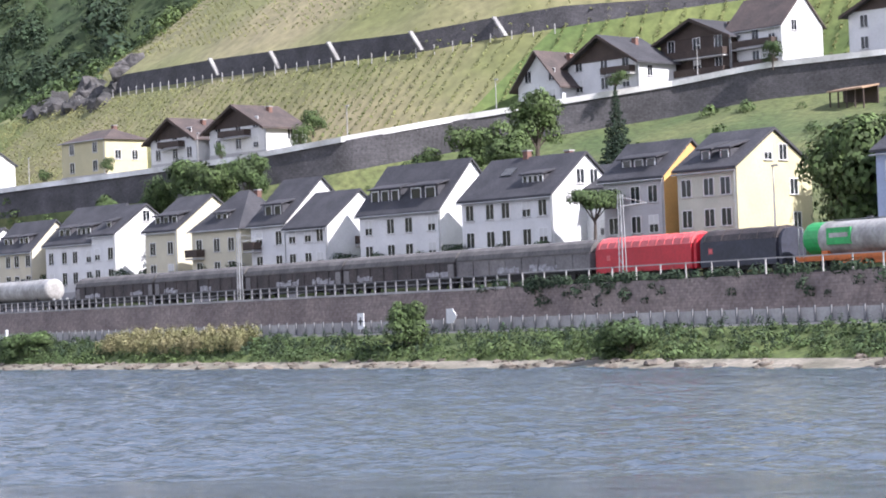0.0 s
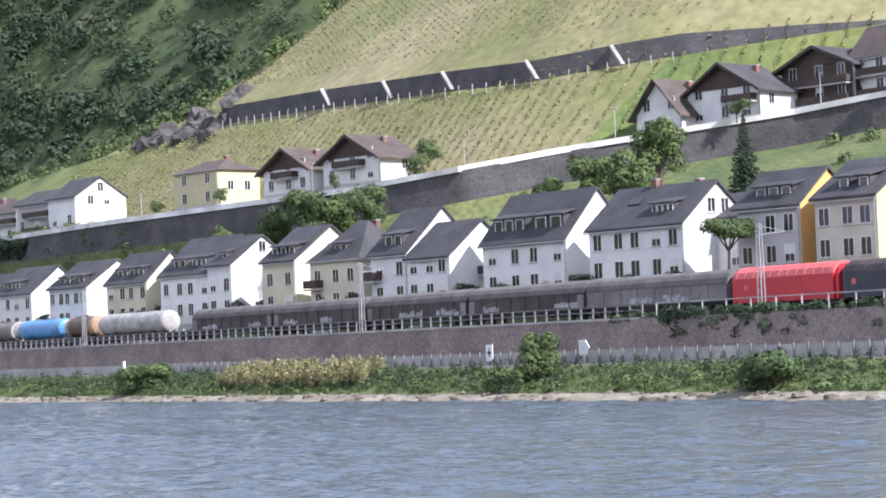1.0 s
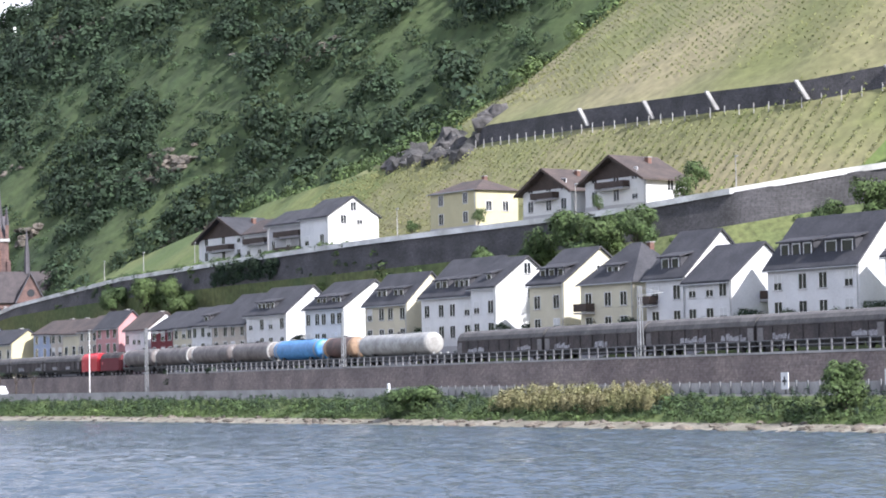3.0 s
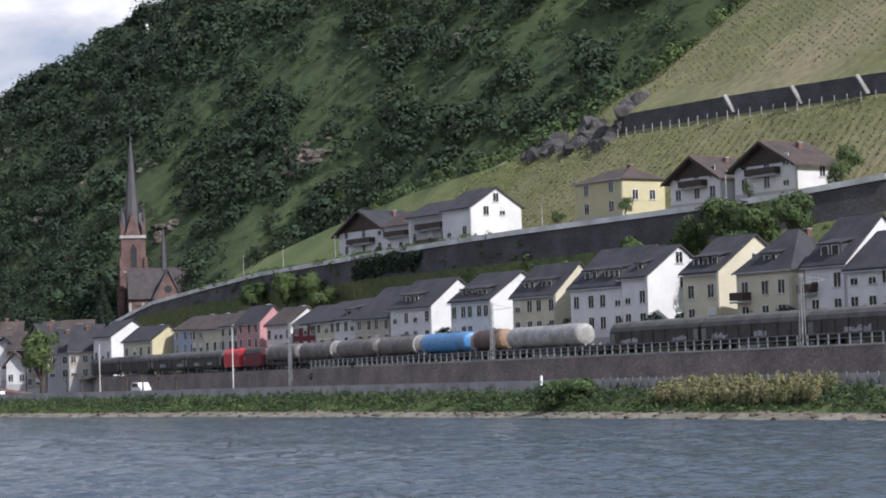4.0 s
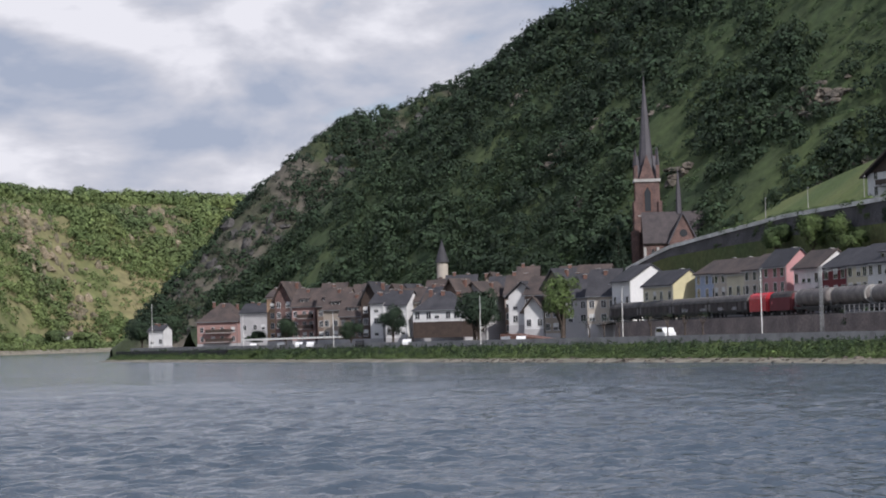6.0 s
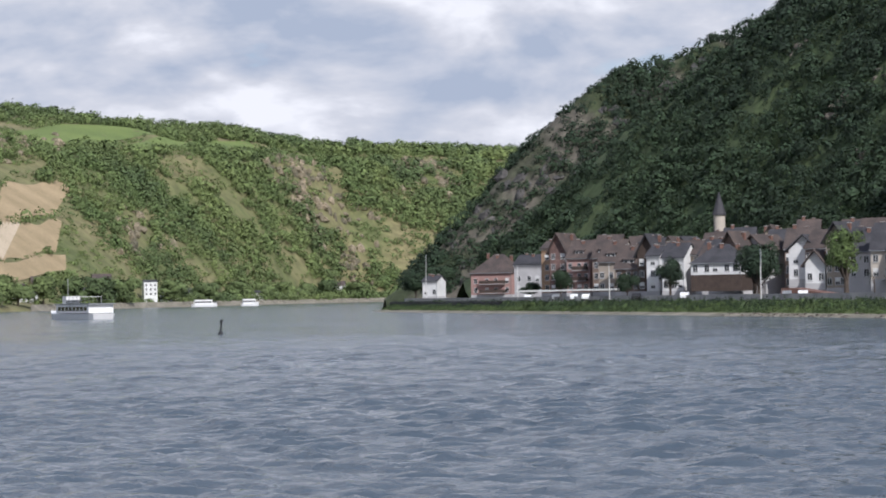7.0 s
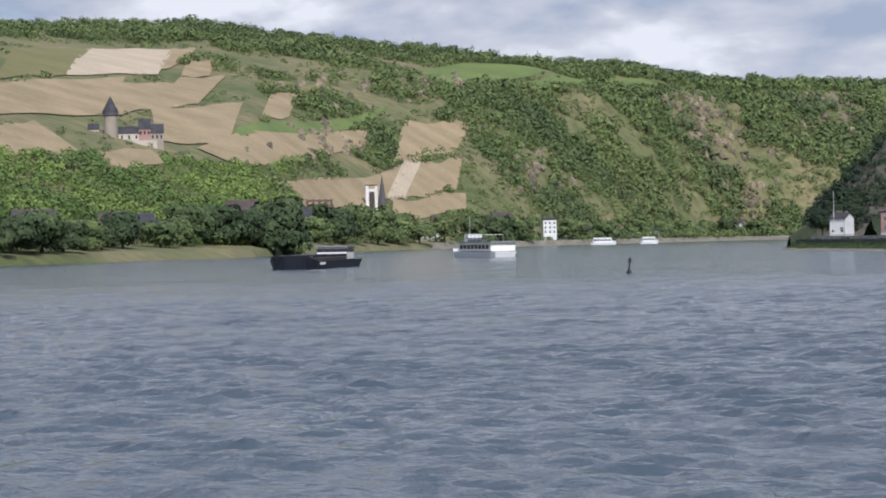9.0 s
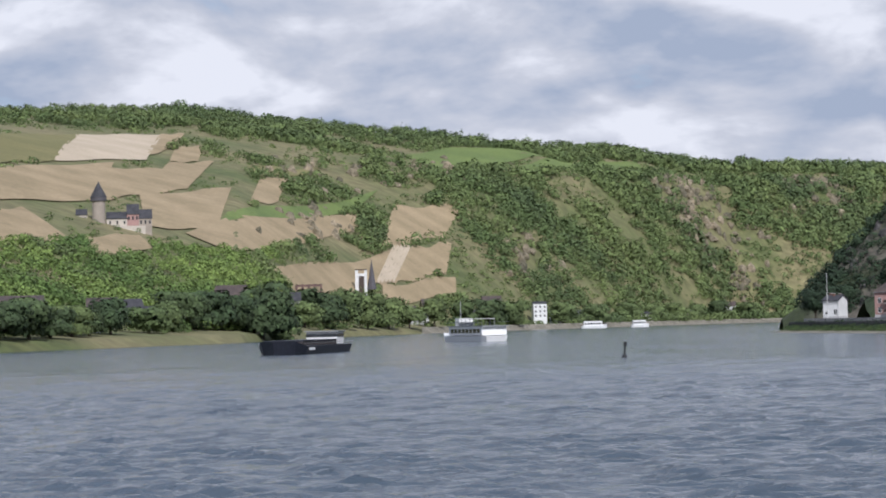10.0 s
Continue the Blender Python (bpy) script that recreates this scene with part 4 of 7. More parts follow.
# ---------------------------------------------------------------- the goods train
RAIL_Z = 6.75
M.update(
    wagon_dark=material("grimy_brown_steel", (0.068, 0.055, 0.052), 0.7, 0.5, 0.3, 4, 0.1, second=(0.035, 0.03, 0.031)),
    wagon_grey=material("grey_sheet_steel", (0.2, 0.19, 0.185), 0.65, 0.4, 0.2, 4, 0.1, second=(0.13, 0.12, 0.12)),
    wagon_roof=material("dusty_wagon_roof", (0.14, 0.13, 0.122), 0.8, 0.5, 0.2, 3, 0.1, second=(0.085, 0.08, 0.076)),
    red=material("bright_red_paint", (0.5, 0.022, 0.035), 0.45, 0.5, 0.12, 4, 0.05),
    red_pale=material("faded_red_roof", (0.6, 0.12, 0.12), 0.5, 0.6, 0.15, 4, 0.05),
    blueblack=material("blue_black_tarpaulin", (0.035, 0.038, 0.055), 0.55, 0.5, 0.25, 3, 0.1),
    tank_white=material("dirty_white_tank", (0.42, 0.415, 0.39), 0.5, 0.7, 0.2, 3, 0.05, second=(0.25, 0.24, 0.22)),
    tank_green=material("green_tank_end", (0.03, 0.36, 0.09), 0.45, 0.7, 0.15, 3, 0.05),
    tank_blue=material("sky_blue_tank", (0.09, 0.28, 0.55), 0.45, 0.6, 0.2, 3, 0.05, second=(0.06, 0.2, 0.42)),
    tank_brown=material("rusty_brown_tank", (0.13, 0.075, 0.06), 0.6, 0.6, 0.25, 3, 0.05, second=(0.075, 0.05, 0.045)),
    tank_grey=material("grimy_grey_tank", (0.2, 0.18, 0.165), 0.6, 0.6, 0.2, 3, 0.05, second=(0.1, 0.085, 0.08)),
    steel=material("polished_tank_steel", (0.62, 0.63, 0.65), 0.3, 0.4, 0.1, 3, 0.02, metal=0.5),
    tan=material("rust_stained_end", (0.36, 0.24, 0.15), 0.7, 0.6, 0.2, 3, 0.05),
    orange_steel=material("orange_underframe", (0.6, 0.16, 0.03), 0.55, 0.6, 0.15, 3, 0.05),
    graffiti=material("pale_sprayed_paint", (0.38, 0.38, 0.39), 0.6, 2.0, 0.3, 8, 0.0, second=(0.2, 0.19, 0.2)),
    blue_paint=material("blue_band_paint", (0.05, 0.16, 0.42), 0.5, 1.0, 0.1, 4, 0.0),
)
TRAIN = "wagons of the goods train"


def running_gear(w, L, frame_mat, bogie=True):
    part("underframe", Shape().box(-L + 0.3, -0.3, -1.15, 1.15, 0.72, 1.0).box(-L * 0.68, -L * 0.32, -1.0, 1.0, 0.38, 0.72), frame_mat, w)
    for x in ((-L + 1.3, -L + 3.1, -3.1, -1.3) if bogie else (-L * 0.8, -L * 0.2)):
        ws = part("wheelset", Shape().tube((x, -0.78, 0.46), (x, -0.64, 0.46), 0.46, sides=14).tube((x, 0.64, 0.46), (x, 0.78, 0.46), 0.46, sides=14).tube((x, -0.8, 0.46), (x, 0.8, 0.46), 0.09, sides=6), M["black"], w)
        part("axle_box", Shape().box(x - 0.3, x + 0.3, -1.1, -0.8, 0.3, 0.72), M["black"], ws)
    for x, d in ((-L, -0.5), (0, 0.5)):
        for y in (-0.87, 0.87):
            part("buffer", Shape().tube((x - d * 0.3, y, 1.02), (x + d, y, 1.02), 0.09, sides=6).tube((x + d * 0.85, y, 1.02), (x + d, y, 1.02), 0.22, sides=10), M["black"], w)


ARCH = [(-1.42, 1.0), (-1.42, 2.55), (-1.3, 3.0), (-1.0, 3.38), (-0.5, 3.62), (0, 3.7), (0.5, 3.62), (1.0, 3.38), (1.3, 3.0), (1.42, 2.55), (1.42, 1.0)]


def sliding_wagon(s, L, label, body, roof, seed, marks=True, end_light=True):
    rng = random.Random(seed)
    w = thing("sliding_wall_wagon", place(s, RAIL_N, RAIL_Z), label, "wagon", TRAIN)
    part("body", Shape().prism([p for p in ARCH if p[1] < 2.7], -L + 0.1, -0.1, "x"), M[body], w)
    top = [(y * 1.015, z + 0.02) for y, z in ARCH if z > 2.4]
    part("roof", Shape().prism(top, -L + 0.05, -0.05, "x"), M[roof], w, smooth=False)
    k = max(3, int(L / 2.4))
    for i in range(k + 1):
        x = -L + 0.15 + (L - 0.3) * i / k
        part("rib", Shape().box(x - 0.05, x + 0.05, -1.5, -1.42, 1.0, 2.6), M[body], w)
    part("rail_guide", Shape().box(-L + 0.1, -0.1, -1.52, -1.42, 2.52, 2.62), M["wagon_roof"], w)
    part("door_sill", Shape().box(-L + 0.1, -0.1, -1.5, -1.4, 0.94, 1.06), M["black"], w)
    if end_light:
        part("end_panel", Shape().box(-L + 0.2, -L + 1.15, -1.475, -1.42, 1.15, 2.35), M["wagon_grey"], w)
        part("end_panel", Shape().box(-1.25, -0.3, -1.475, -1.42, 1.15, 2.35), M["wagon_grey"], w)
    if marks:
        for run in range(2):
            x = -L * (rng.uniform(0.62, 0.9) - 0.42 * run)
            for j in range(rng.randint(5, 8)):
                a, b, z = rng.uniform(0.35, 0.7), rng.uniform(0.35, 0.7), rng.uniform(1.15, 1.25)
                sh = Shape()
                sh.prism([(x, z), (x + a, z), (x + a + 0.12, z + b), (x + 0.1, z + b * rng.uniform(0.7, 1))], -1.46, -1.43)
                x += a * 1.06
                part("sprayed_mark", sh, M["graffiti"], w, "pale sprayed mark")
    running_gear(w, L, M["black"])
    return w


def lathe(profile, y, z, sides=24):
    """A body of revolution along x: profile of (x, r)."""
    sh = Shape()
    vs = [(x, y + r * math.cos(2 * math.pi * i / sides), z + r * math.sin(2 * math.pi * i / sides)) for x, r in profile for i in range(sides)]
    fs = [(k * sides + i, k * sides + (i + 1) % sides, (k + 1) * sides + (i + 1) % sides, (k + 1) * sides + i) for k in range(len(profile) - 1) for i in range(sides)]
    fs += [tuple(range(sides)), tuple(range(len(vs) - sides, len(vs)))[::-1]]
    return sh.add(vs, fs)


def tank_wagon(s, L, label, body, ends=None, r=1.38, frame_mat="black", bands=(), logo=None, stripe=None, end_len=0.0):
    w = thing("tank_wagon", place(s, RAIL_N, RAIL_Z), label, "wagon", TRAIN)
    z = 1.15 + r
    a, b = -L + 0.7, -0.7
    dome = [(0, 0.25 * r), (0.08, 0.6 * r), (0.22, 0.85 * r), (0.45, 0.98 * r), (0.6, r)]
    e = end_len
    part("tank", lathe([(a + 0.6 + e, r), (b - 0.6 - e, r)] if ends else [(a + x, q) for x, q in dome] + [(b - x, q) for x, q in dome[::-1]], 0, z, 40), M[body], w)
    if ends:
        part("tank_end", lathe([(a + x, q) for x, q in dome] + [(a + 0.6 + e, r)], 0, z), M[ends], w)
        part("tank_end", lathe([(b - 0.6 - e, r)] + [(b - x, q) for x, q in dome[::-1]], 0, z), M[ends], w)
    for fx in bands:
        x = a + (b - a) * fx
        part("band", lathe([(x - 0.18, r + 0.015), (x + 0.18, r + 0.015)], 0, z), M["tank_white"], w)
    part("manhole", Shape().tube((-L / 2, 0, z + r - 0.05), (-L / 2, 0, z + r + 0.22), 0.3, sides=12), M["black"], w)
    part("catwalk", Shape().box(-L * 0.75, -L * 0.25, -0.3, 0.3, z + r + 0.04, z + r + 0.08), M["iron"], w)
    for x in (-L * 0.78, -L * 0.22):
        part("saddle", Shape().box(x - 0.35, x + 0.35, -1.0, 1.0, 0.95, z - r * 0.75), M[frame_mat], w)
    part("ladder", Shape().box(a - 0.12, a - 0.06, -1.25, -1.18, 1.0, z + r * 0.7).box(a + 0.35, a + 0.41, -1.25, -1.18, 1.0, z + r * 0.7), M["iron"], w)
    if logo:
        part("sign_panel", Shape().box(-L * 0.74, -L * 0.56, -r - 0.03, -r * 0.9, z - 0.55, z + 0.75), M[logo], w, "plain green panel")
        part("sign_bar", Shape().box(-L * 0.72, -L * 0.58, -r - 0.045, -r * 0.9, z - 0.0, z + 0.35), M["tank_white"], w)
    if stripe:
        part("stripe", lathe([(a + 0.7, r + 0.01), (b - 0.7, r + 0.01)], 0, z), M[stripe[0]], w)
        part("upper_half", Shape().prism([(y, q) for y, q in [(-(r + 0.03) * math.cos(t), z + 0.12 + (r + 0.03) * math.sin(t)) for t in np.linspace(0.0, math.pi, 14)]], a + 0.65, b - 0.65, "x"), M[stripe[1]], w)
        part("sign_bar", Shape().box(-L + 1.6, -L + 2.9, -r - 0.05, -r * 0.9, z + 0.42, z + 0.8), M["blue_paint"], w)
    part("solebar", Shape().box(-L + 0.2, -0.2, -1.2, -1.05, 0.85, 1.15), M[frame_mat], w)
    running_gear(w, L, M[frame_mat])
    return w


def hood_wagon(s, L, label, side, top, ribs=9):
    w = thing("hood_wagon", place(s, RAIL_N, RAIL_Z), label, "wagon", TRAIN)
    prof = [(-1.45, 0.7), (-1.45, 2.75), (-1.25, 3.25), (-0.85, 3.6), (0, 3.72), (0.85, 3.6), (1.25, 3.25), (1.45, 2.75), (1.45, 0.7)]
    part("hood", Shape().prism([p for p in prof if p[1] < 2.9], -L + 0.7, -0.7, "x"), M[side], w)
    part("hood_top", Shape().prism([(y * 1.01, z + 0.01) for y, z in prof if z > 2.7], -L + 0.65, -0.65, "x"), M[top], w)
    for i in range(ribs):
        x = -L + 0.9 + (L - 1.8) * i / (ribs - 1)
        part("hoop", Shape().prism([(y * 1.04, z + 0.05) for y, z in prof if z > 2.7] + [(y, z) for y, z in prof[::-1] if z > 2.7], x - 0.06, x + 0.06, "x"), M[top], w)
    for x in (-L + 0.2, -0.55):
        part("end_wall", Shape().prism([(y * 0.9, z * 0.96) for y, z in prof], x, x + 0.35, "x"), M[side], w)
    part("sign_panel", Shape().box(-L * 0.86, -L * 0.86 + 0.45, -1.48, -1.44, 1.75, 2.2), M["red_pale"], w)
    running_gear(w, L, M["black"])
    return w


def flat_wagon(s, L):
    w = thing("flat_wagon", place(s, RAIL_N, RAIL_Z), "empty dark container flat wagon on bogies", "wagon", TRAIN)
    part("deck", Shape().box(-L, 0, -1.2, -0.95, 0.9, 1.2).box(-L, 0, 0.95, 1.2, 0.9, 1.2).box(-L, -L + 0.3, -1.2, 1.2, 0.9, 1.2).box(-0.3, 0, -1.2, 1.2, 0.9, 1.2), M["black"], w)
    for i in range(4):
        x = -L + 0.6 + (L - 1.2) * i / 3
        part("spigot", Shape().box(x - 0.12, x + 0.12, -1.25, -1.0, 1.2, 1.42), M["iron"], w)
    running_gear(w, L, M["black"])


# front half of the train, towards upstream
DF = -14.0
tank_wagon(137 + DF - 16.2, 16.0, "long silver tank wagon with a blue flank band", "steel", bands=(), stripe=("steel", "tank_white"), r=1.45)
tank_wagon(137.2 + DF, 14.6, "silver tank wagon with green ends on an orange frame", "tank_white", ends="tank_green", frame_mat="orange_steel", logo="tank_green", end_len=1.5, r=1.3)
hood_wagon(152.9 + DF, 10.2, "blue-black hooded wagon with pale sprayed marks", "blueblack", "wagon_dark", 5)
hood_wagon(163.2 + DF, 13.8, "bright red hooded steel coil wagon", "red", "red_pale", 12)
sliding_wagon(177.3 + DF, 20.6, "grey sliding-wall wagon with a dusty roof", "wagon_grey", "wagon_roof", 3, end_light=False)
for i, (a, L) in enumerate(((198.1, 20.0), (218.3, 19.8), (238.4, 20.8), (259.5, 20.6))):
    sliding_wagon(a + DF, L, "grimy brown sliding-wall wagon with sprayed marks", "wagon_dark", "wagon_roof", 20 + i)
flat_wagon(266.8, 6.8)
DR = -4.0
tank_wagon(278 + DR, 21.0, "dirty white hopper tank wagon", "tank_white", r=1.4)
tank_wagon(299.5 + DR, 10.8, "rusty brown tank wagon with a tan end", "tank_brown", ends="tan", end_len=0.8)
tank_wagon(310.6 + DR, 16.4, "sky-blue tank wagon streaked with dirt", "tank_blue", bands=(0.08, 0.94))
for i, (a, L) in enumerate(((327.3, 15.0), (342.5, 16.0), (358.8, 15.5), (374.6, 14.6))):
    tank_wagon(a + DR, L, "grimy grey-brown tank wagon", "tank_grey", bands=(0.03,) if i % 2 else (0.97,))
hood_wagon(389.6 + DR, 10.5, "dark red covered wagon beside a red one", "maroon", "wagon_dark", 5)
hood_wagon(400.5 + DR, 9.4, "red hooded wagon between grey ones", "red", "red", 6)
for i in range(4):
    sliding_wagon(410.4 + DR + i * 20.5, 20.2, "grey-brown sliding-wall wagon far down the train", "wagon_dark", "wagon_roof", 40 + i, marks=i < 2)
for y, nm in ((RAIL_N - 0.72, "rail"), (RAIL_N + 0.72, "rail")):
    r_ = new("rail", Shape().box(-760, 300, -0.04, 0.04, 0, 0.14).mesh("rail", M["black"]))
    r_.matrix_basis = place(0, y, 6.66)
    tagged(r_, "worn steel rail of the line", "rail", kind="structure")


# ---------------------------------------------------------------- fences, masts, signs
def fence(name, label, s0, s1, n, z, step, h, mat, rails, r=0.05, group=""):
    f = thing(name, place(s0, n, z), label, "fence", group)
    k = int((s1 - s0) / step)
    post = Shape().box(-r, r, -r, r, -0.3, h).mesh("post", M[mat])
    for i in range(k + 1):
        part("post", post, None, f, m=pose(-i * step, 0, 0))
    for zr in rails:
        part("rail", Shape().box(-k * step, 0, -0.03, 0.03, zr - 0.05, zr + 0.05), M[mat], f)
    return f


fence("railway_fence", "galvanised post-and-rail fence on the wall", 172, 357, WALL_N + 0.25, 6.7, 1.85, 1.12, "rail_grey", (0.6, 1.08), 0.075)
fence("wire_fence", "thin pale wire fence beside the railway", 100, 171, WALL_N + 0.6, 6.9, 3.2, 1.0, "concrete", (0.95,), 0.05)
fence("roadside_fence", "pale posts along the low concrete wall", 96, 262, 119.45, 3.2, 1.7, 0.9, "rail_grey", (), 0.06)
for s_, n_, z_ in ((157, 126.3, 6.6), (222.5, 126.3, 6.6), (295, 126.3, 6.6), (367, 125.6, 3.4)):
    mst = thing("catenary_mast", place(s_, n_, z_), "grey steel lattice mast of the overhead line", "mast", "masts along the railway")
    H = 7.4 if z_ > 5 else 10.4
    for x in (-0.28, 0.28):
        for y in (-0.2, 0.2):
            part("leg", Shape().tube((x, y, -0.4), (x * 0.6, y * 0.6, H), 0.05, sides=5), M["iron"], mst)
    for i in range(int(H / 0.7)):
        z0 = i * 0.7
        q = 1 if i % 2 else -1
        part("brace", Shape().tube((-0.27 * q, -0.2, z0), (0.27 * q, -0.2, z0 + 0.7), 0.03, sides=4), M["iron"], mst)
    part("arm", Shape().tube((0, 0, H - 1.0), (0, 2.9, H - 0.7), 0.04, sides=5).tube((0, 0, H - 0.2), (0, 2.9, H - 0.7), 0.03, sides=5), M["iron"], mst)
for s_, n_, z0, z1, fl in ((375, 119, 3.0, 13.8, 0), (419, 110, 3.0, 12.4, 0), (474, 98, 3.0, 12.4, 1), (560, 84, 3.2, 11, 0), (640, 74, 3.2, 12, 0), (742, 60, 3.2, 17, 1), (150, 137.4, 7.6, 16.0, 0)):
    pl = thing("lamp_pole" if not fl else "flagpole", place(s_, n_, z0), "slim pale metal pole beside the road", "pole")
    part("shaft", Shape().tube((0, 0, -0.3), (0, 0, z1 - z0), 0.11, 0.06, sides=8), M["parapet"], pl)
    if fl:
        sh = Shape()
        for i in range(5):
            x0, x1 = i * 0.12, (i + 1) * 0.12
            sh.box(x0 + 0.06, x1 + 0.06, 0.05 * math.sin(i), 0.05 * math.sin(i) + 0.02, z1 - z0 - 3.0 - i * 0.05, z1 - z0 - 0.1 - i * 0.1)
        part("flag", sh, M["blind"], pl, "pale flag hanging slack")
    else:
        part("lamp_head", Shape().box(-0.12, 0.7, -0.12, 0.12, z1 - z0 - 0.1, z1 - z0 + 0.05), M["iron"], pl)
sg = thing("navigation_sign", place(187.4, 119.2, 2.8), "white board with a black cross beside the river", "sign")
part("board", Shape().box(-0.55, 0.55, -0.06, 0, 0.5, 2.0), M["frame"], sg)
part("mark", Shape().box(-0.34, 0.34, -0.085, -0.06, 1.15, 1.33).box(-0.09, 0.09, -0.085, -0.06, 0.85, 1.65), M["black"], sg, "black cross")
part("post", Shape().tube((-0.3, 0.06, -0.3), (-0.3, 0.06, 2.0), 0.05).tube((0.3, 0.06, -0.3), (0.3, 0.06, 2.0), 0.05), M["iron"], sg)
sg = thing("arrow_sign", place(172.5, 119.2, 2.8), "white pointed board beside the road", "sign")
part("board", Shape().prism([(-0.75, 0.8), (0.25, 0.8), (0.8, 1.45), (0.25, 2.1), (-0.75, 2.1)], -0.06, 0), M["frame"], sg)
part("post", Shape().tube((-0.1, 0.06, -0.3), (-0.1, 0.06, 2.0), 0.05), M["iron"], sg)
wp = thing("marker_post", place(263.7, 117.5, 2.8), "white marker post on the bank", "post")
part("post", Shape().box(-0.16, 0.16, -0.12, 0.12, -0.2, 1.7), M["frame"], wp)

for s_ in (233.5, 253, 264, 290, 330, 372, 404, 430, 452):
    pl = thing("street_lamp", place(s_, float(curve(PAR_N, s_)) + 0.3, float(curve(PAR_Z, s_))), "slim pale lamp post on the upper road", "lamp post", "lamps along the upper road")
    part("shaft", Shape().tube((0, 0, -0.3), (0, 0, 4.6), 0.08, 0.05, sides=8), M["concrete"], pl)
    part("lamp_head", Shape().box(-0.1, 0.5, -0.1, 0.1, 4.5, 4.65), M["iron"], pl)
for s_, n_, L_ in ((314, 142.5, 13.0), (205, 203, 6.0)):
    z_ = ground_z(s_ + L_ / 2, n_) + 0.2
    sd = thing("open_shed", place(s_, n_, z_), "low open timber shed on the slope", "shed")
    part("roof", Shape().prism([(-0.4, 2.0), (2.6, 2.5), (2.6, 2.7), (-0.4, 2.2)], -L_, 0, "x"), M["tan"], sd)
    for i in range(5):
        part("post", Shape().box(-L_ * i / 4.2 - 0.3, -L_ * i / 4.2 - 0.15, 0, 0.15, -1.5, 2.1), M["wood"], sd)
    part("back_wall", Shape().box(-L_, 0, 2.3, 2.45, -1.0, 2.45), M["wood"], sd)
xr = thing("hill_cross", place(687, 203, float(forest_hill(np.array(687.0), np.array(203.0))) - 1), "white cross high on the wooded hillside", "cross")
part("post", Shape().box(-0.3, 0.3, -0.3, 0.3, -1, 5.6), M["frame"], xr)
part("arm", Shape().box(-1.1, 1.1, -0.25, 0.25, 3.7, 4.2), M["frame"], xr)

# white drain lines down the terrace wall
for s_, z_ in ((270.8, 43.3), (283.8, 42.6), (301.4, 43.0), (316.6, 43.3), (333.5, 44.0)):
    st = thing("wall_steps", place(s_, float(curve(TOP_N, s_)) - 0.8, z_ - 0.6), "pale stone stair let into the terrace wall", "stair", "stairs in the terrace wall")
    for i in range(8):
        part("step", Shape().box(-0.3 + i * 0.34, 0.06 + i * 0.34, -0.1, 0.55, 0.3 + (7 - i) * 0.38, 0.62 + (7 - i) * 0.38), M["concrete"], st)
ps = thing("vineyard_posts", place(262, 0, 0), "thin pale stakes along the terrace wall", "stakes")
for i in range(45):
    s_ = 262 + i * 2.9
    p = W(s_, float(curve(TOP_N, s_)) - 1.6, float(curve(TOP_Z, s_)) - 0.6)
    q = place(262, 0, 0).inverted() @ p
    part("stake", Shape().box(-0.05, 0.05, -0.05, 0.05, -0.3, 1.2), M["concrete"], ps, m=pose(q.x, q.y, q.z))

# ---------------------------------------------------------------- plants of the right bank
rng = np.random.default_rng(11)


def tree(label, s, n, z, h, r, mat="leaf", trunk=0.35, balls=11, count=700, name="tree", spread=1.0, size=0.115):
    """A tapered trunk with limbs and an uneven crown of leaf clusters."""
    g = np.random.default_rng(int(s * 7 + n))
    t = thing(name, place(s, n, z), label, "tree")
    sh = Shape().tube((0, 0, -0.6), (0.1, 0.05, h * 0.55), 0.04 * h, 0.02 * h, sides=8, cap=False)
    cs, rs = [], []
    for i in range(balls):
        a, q = g.uniform(0, 6.28), r * g.uniform(0.15, 0.72)
        zc = h * (trunk + (1 - trunk) * g.uniform(0.2, 0.8))
        c = (q * math.cos(a) * spread, q * math.sin(a) * spread, zc)
        sh.tube((0.05, 0, h * trunk * 0.8), c, 0.016 * h, 0.005 * h, sides=5, cap=False)
        k = r * g.uniform(0.42, 0.62)
        cs.append(c)
        rs.append((k, k, min(k, h * (1 - trunk) * 0.34)))
    part("trunk", sh, M["bark"], t)
    part("crown", leaf_mesh("crown", cs, rs, count, M[mat], size, g), None, t)
    return t


def conifer(label, s, n, z, h, r):
    g = np.random.default_rng(int(s))
    t = thing("fir_tree", place(s, n, z), label, "tree")
    part("trunk", Shape().tube((0, 0, -0.5), (0, 0, h), 0.022 * h, 0.004 * h), M["bark"], t)
    cs, rs = [], []
    for k in range(24):
        f = k / 24
        rad = r * (1 - f) * g.uniform(0.85, 1.1)
        m_ = max(4, int(11 * (1 - f)))
        for j in range(m_):
            a = 6.28 * (j + g.uniform(0, 0.6)) / m_
            for q in (0.35, 0.78):
                cs.append((rad * q * math.cos(a), rad * q * math.sin(a), h * (0.08 + 0.9 * f) - rad * q * 0.28))
                rs.append((rad * 0.2 + 0.1, rad * 0.2 + 0.1, 0.02 * h + 0.05))
    part("crown", leaf_mesh("crown", cs, rs, 40, M["conifer"], 0.34, g), None, t)


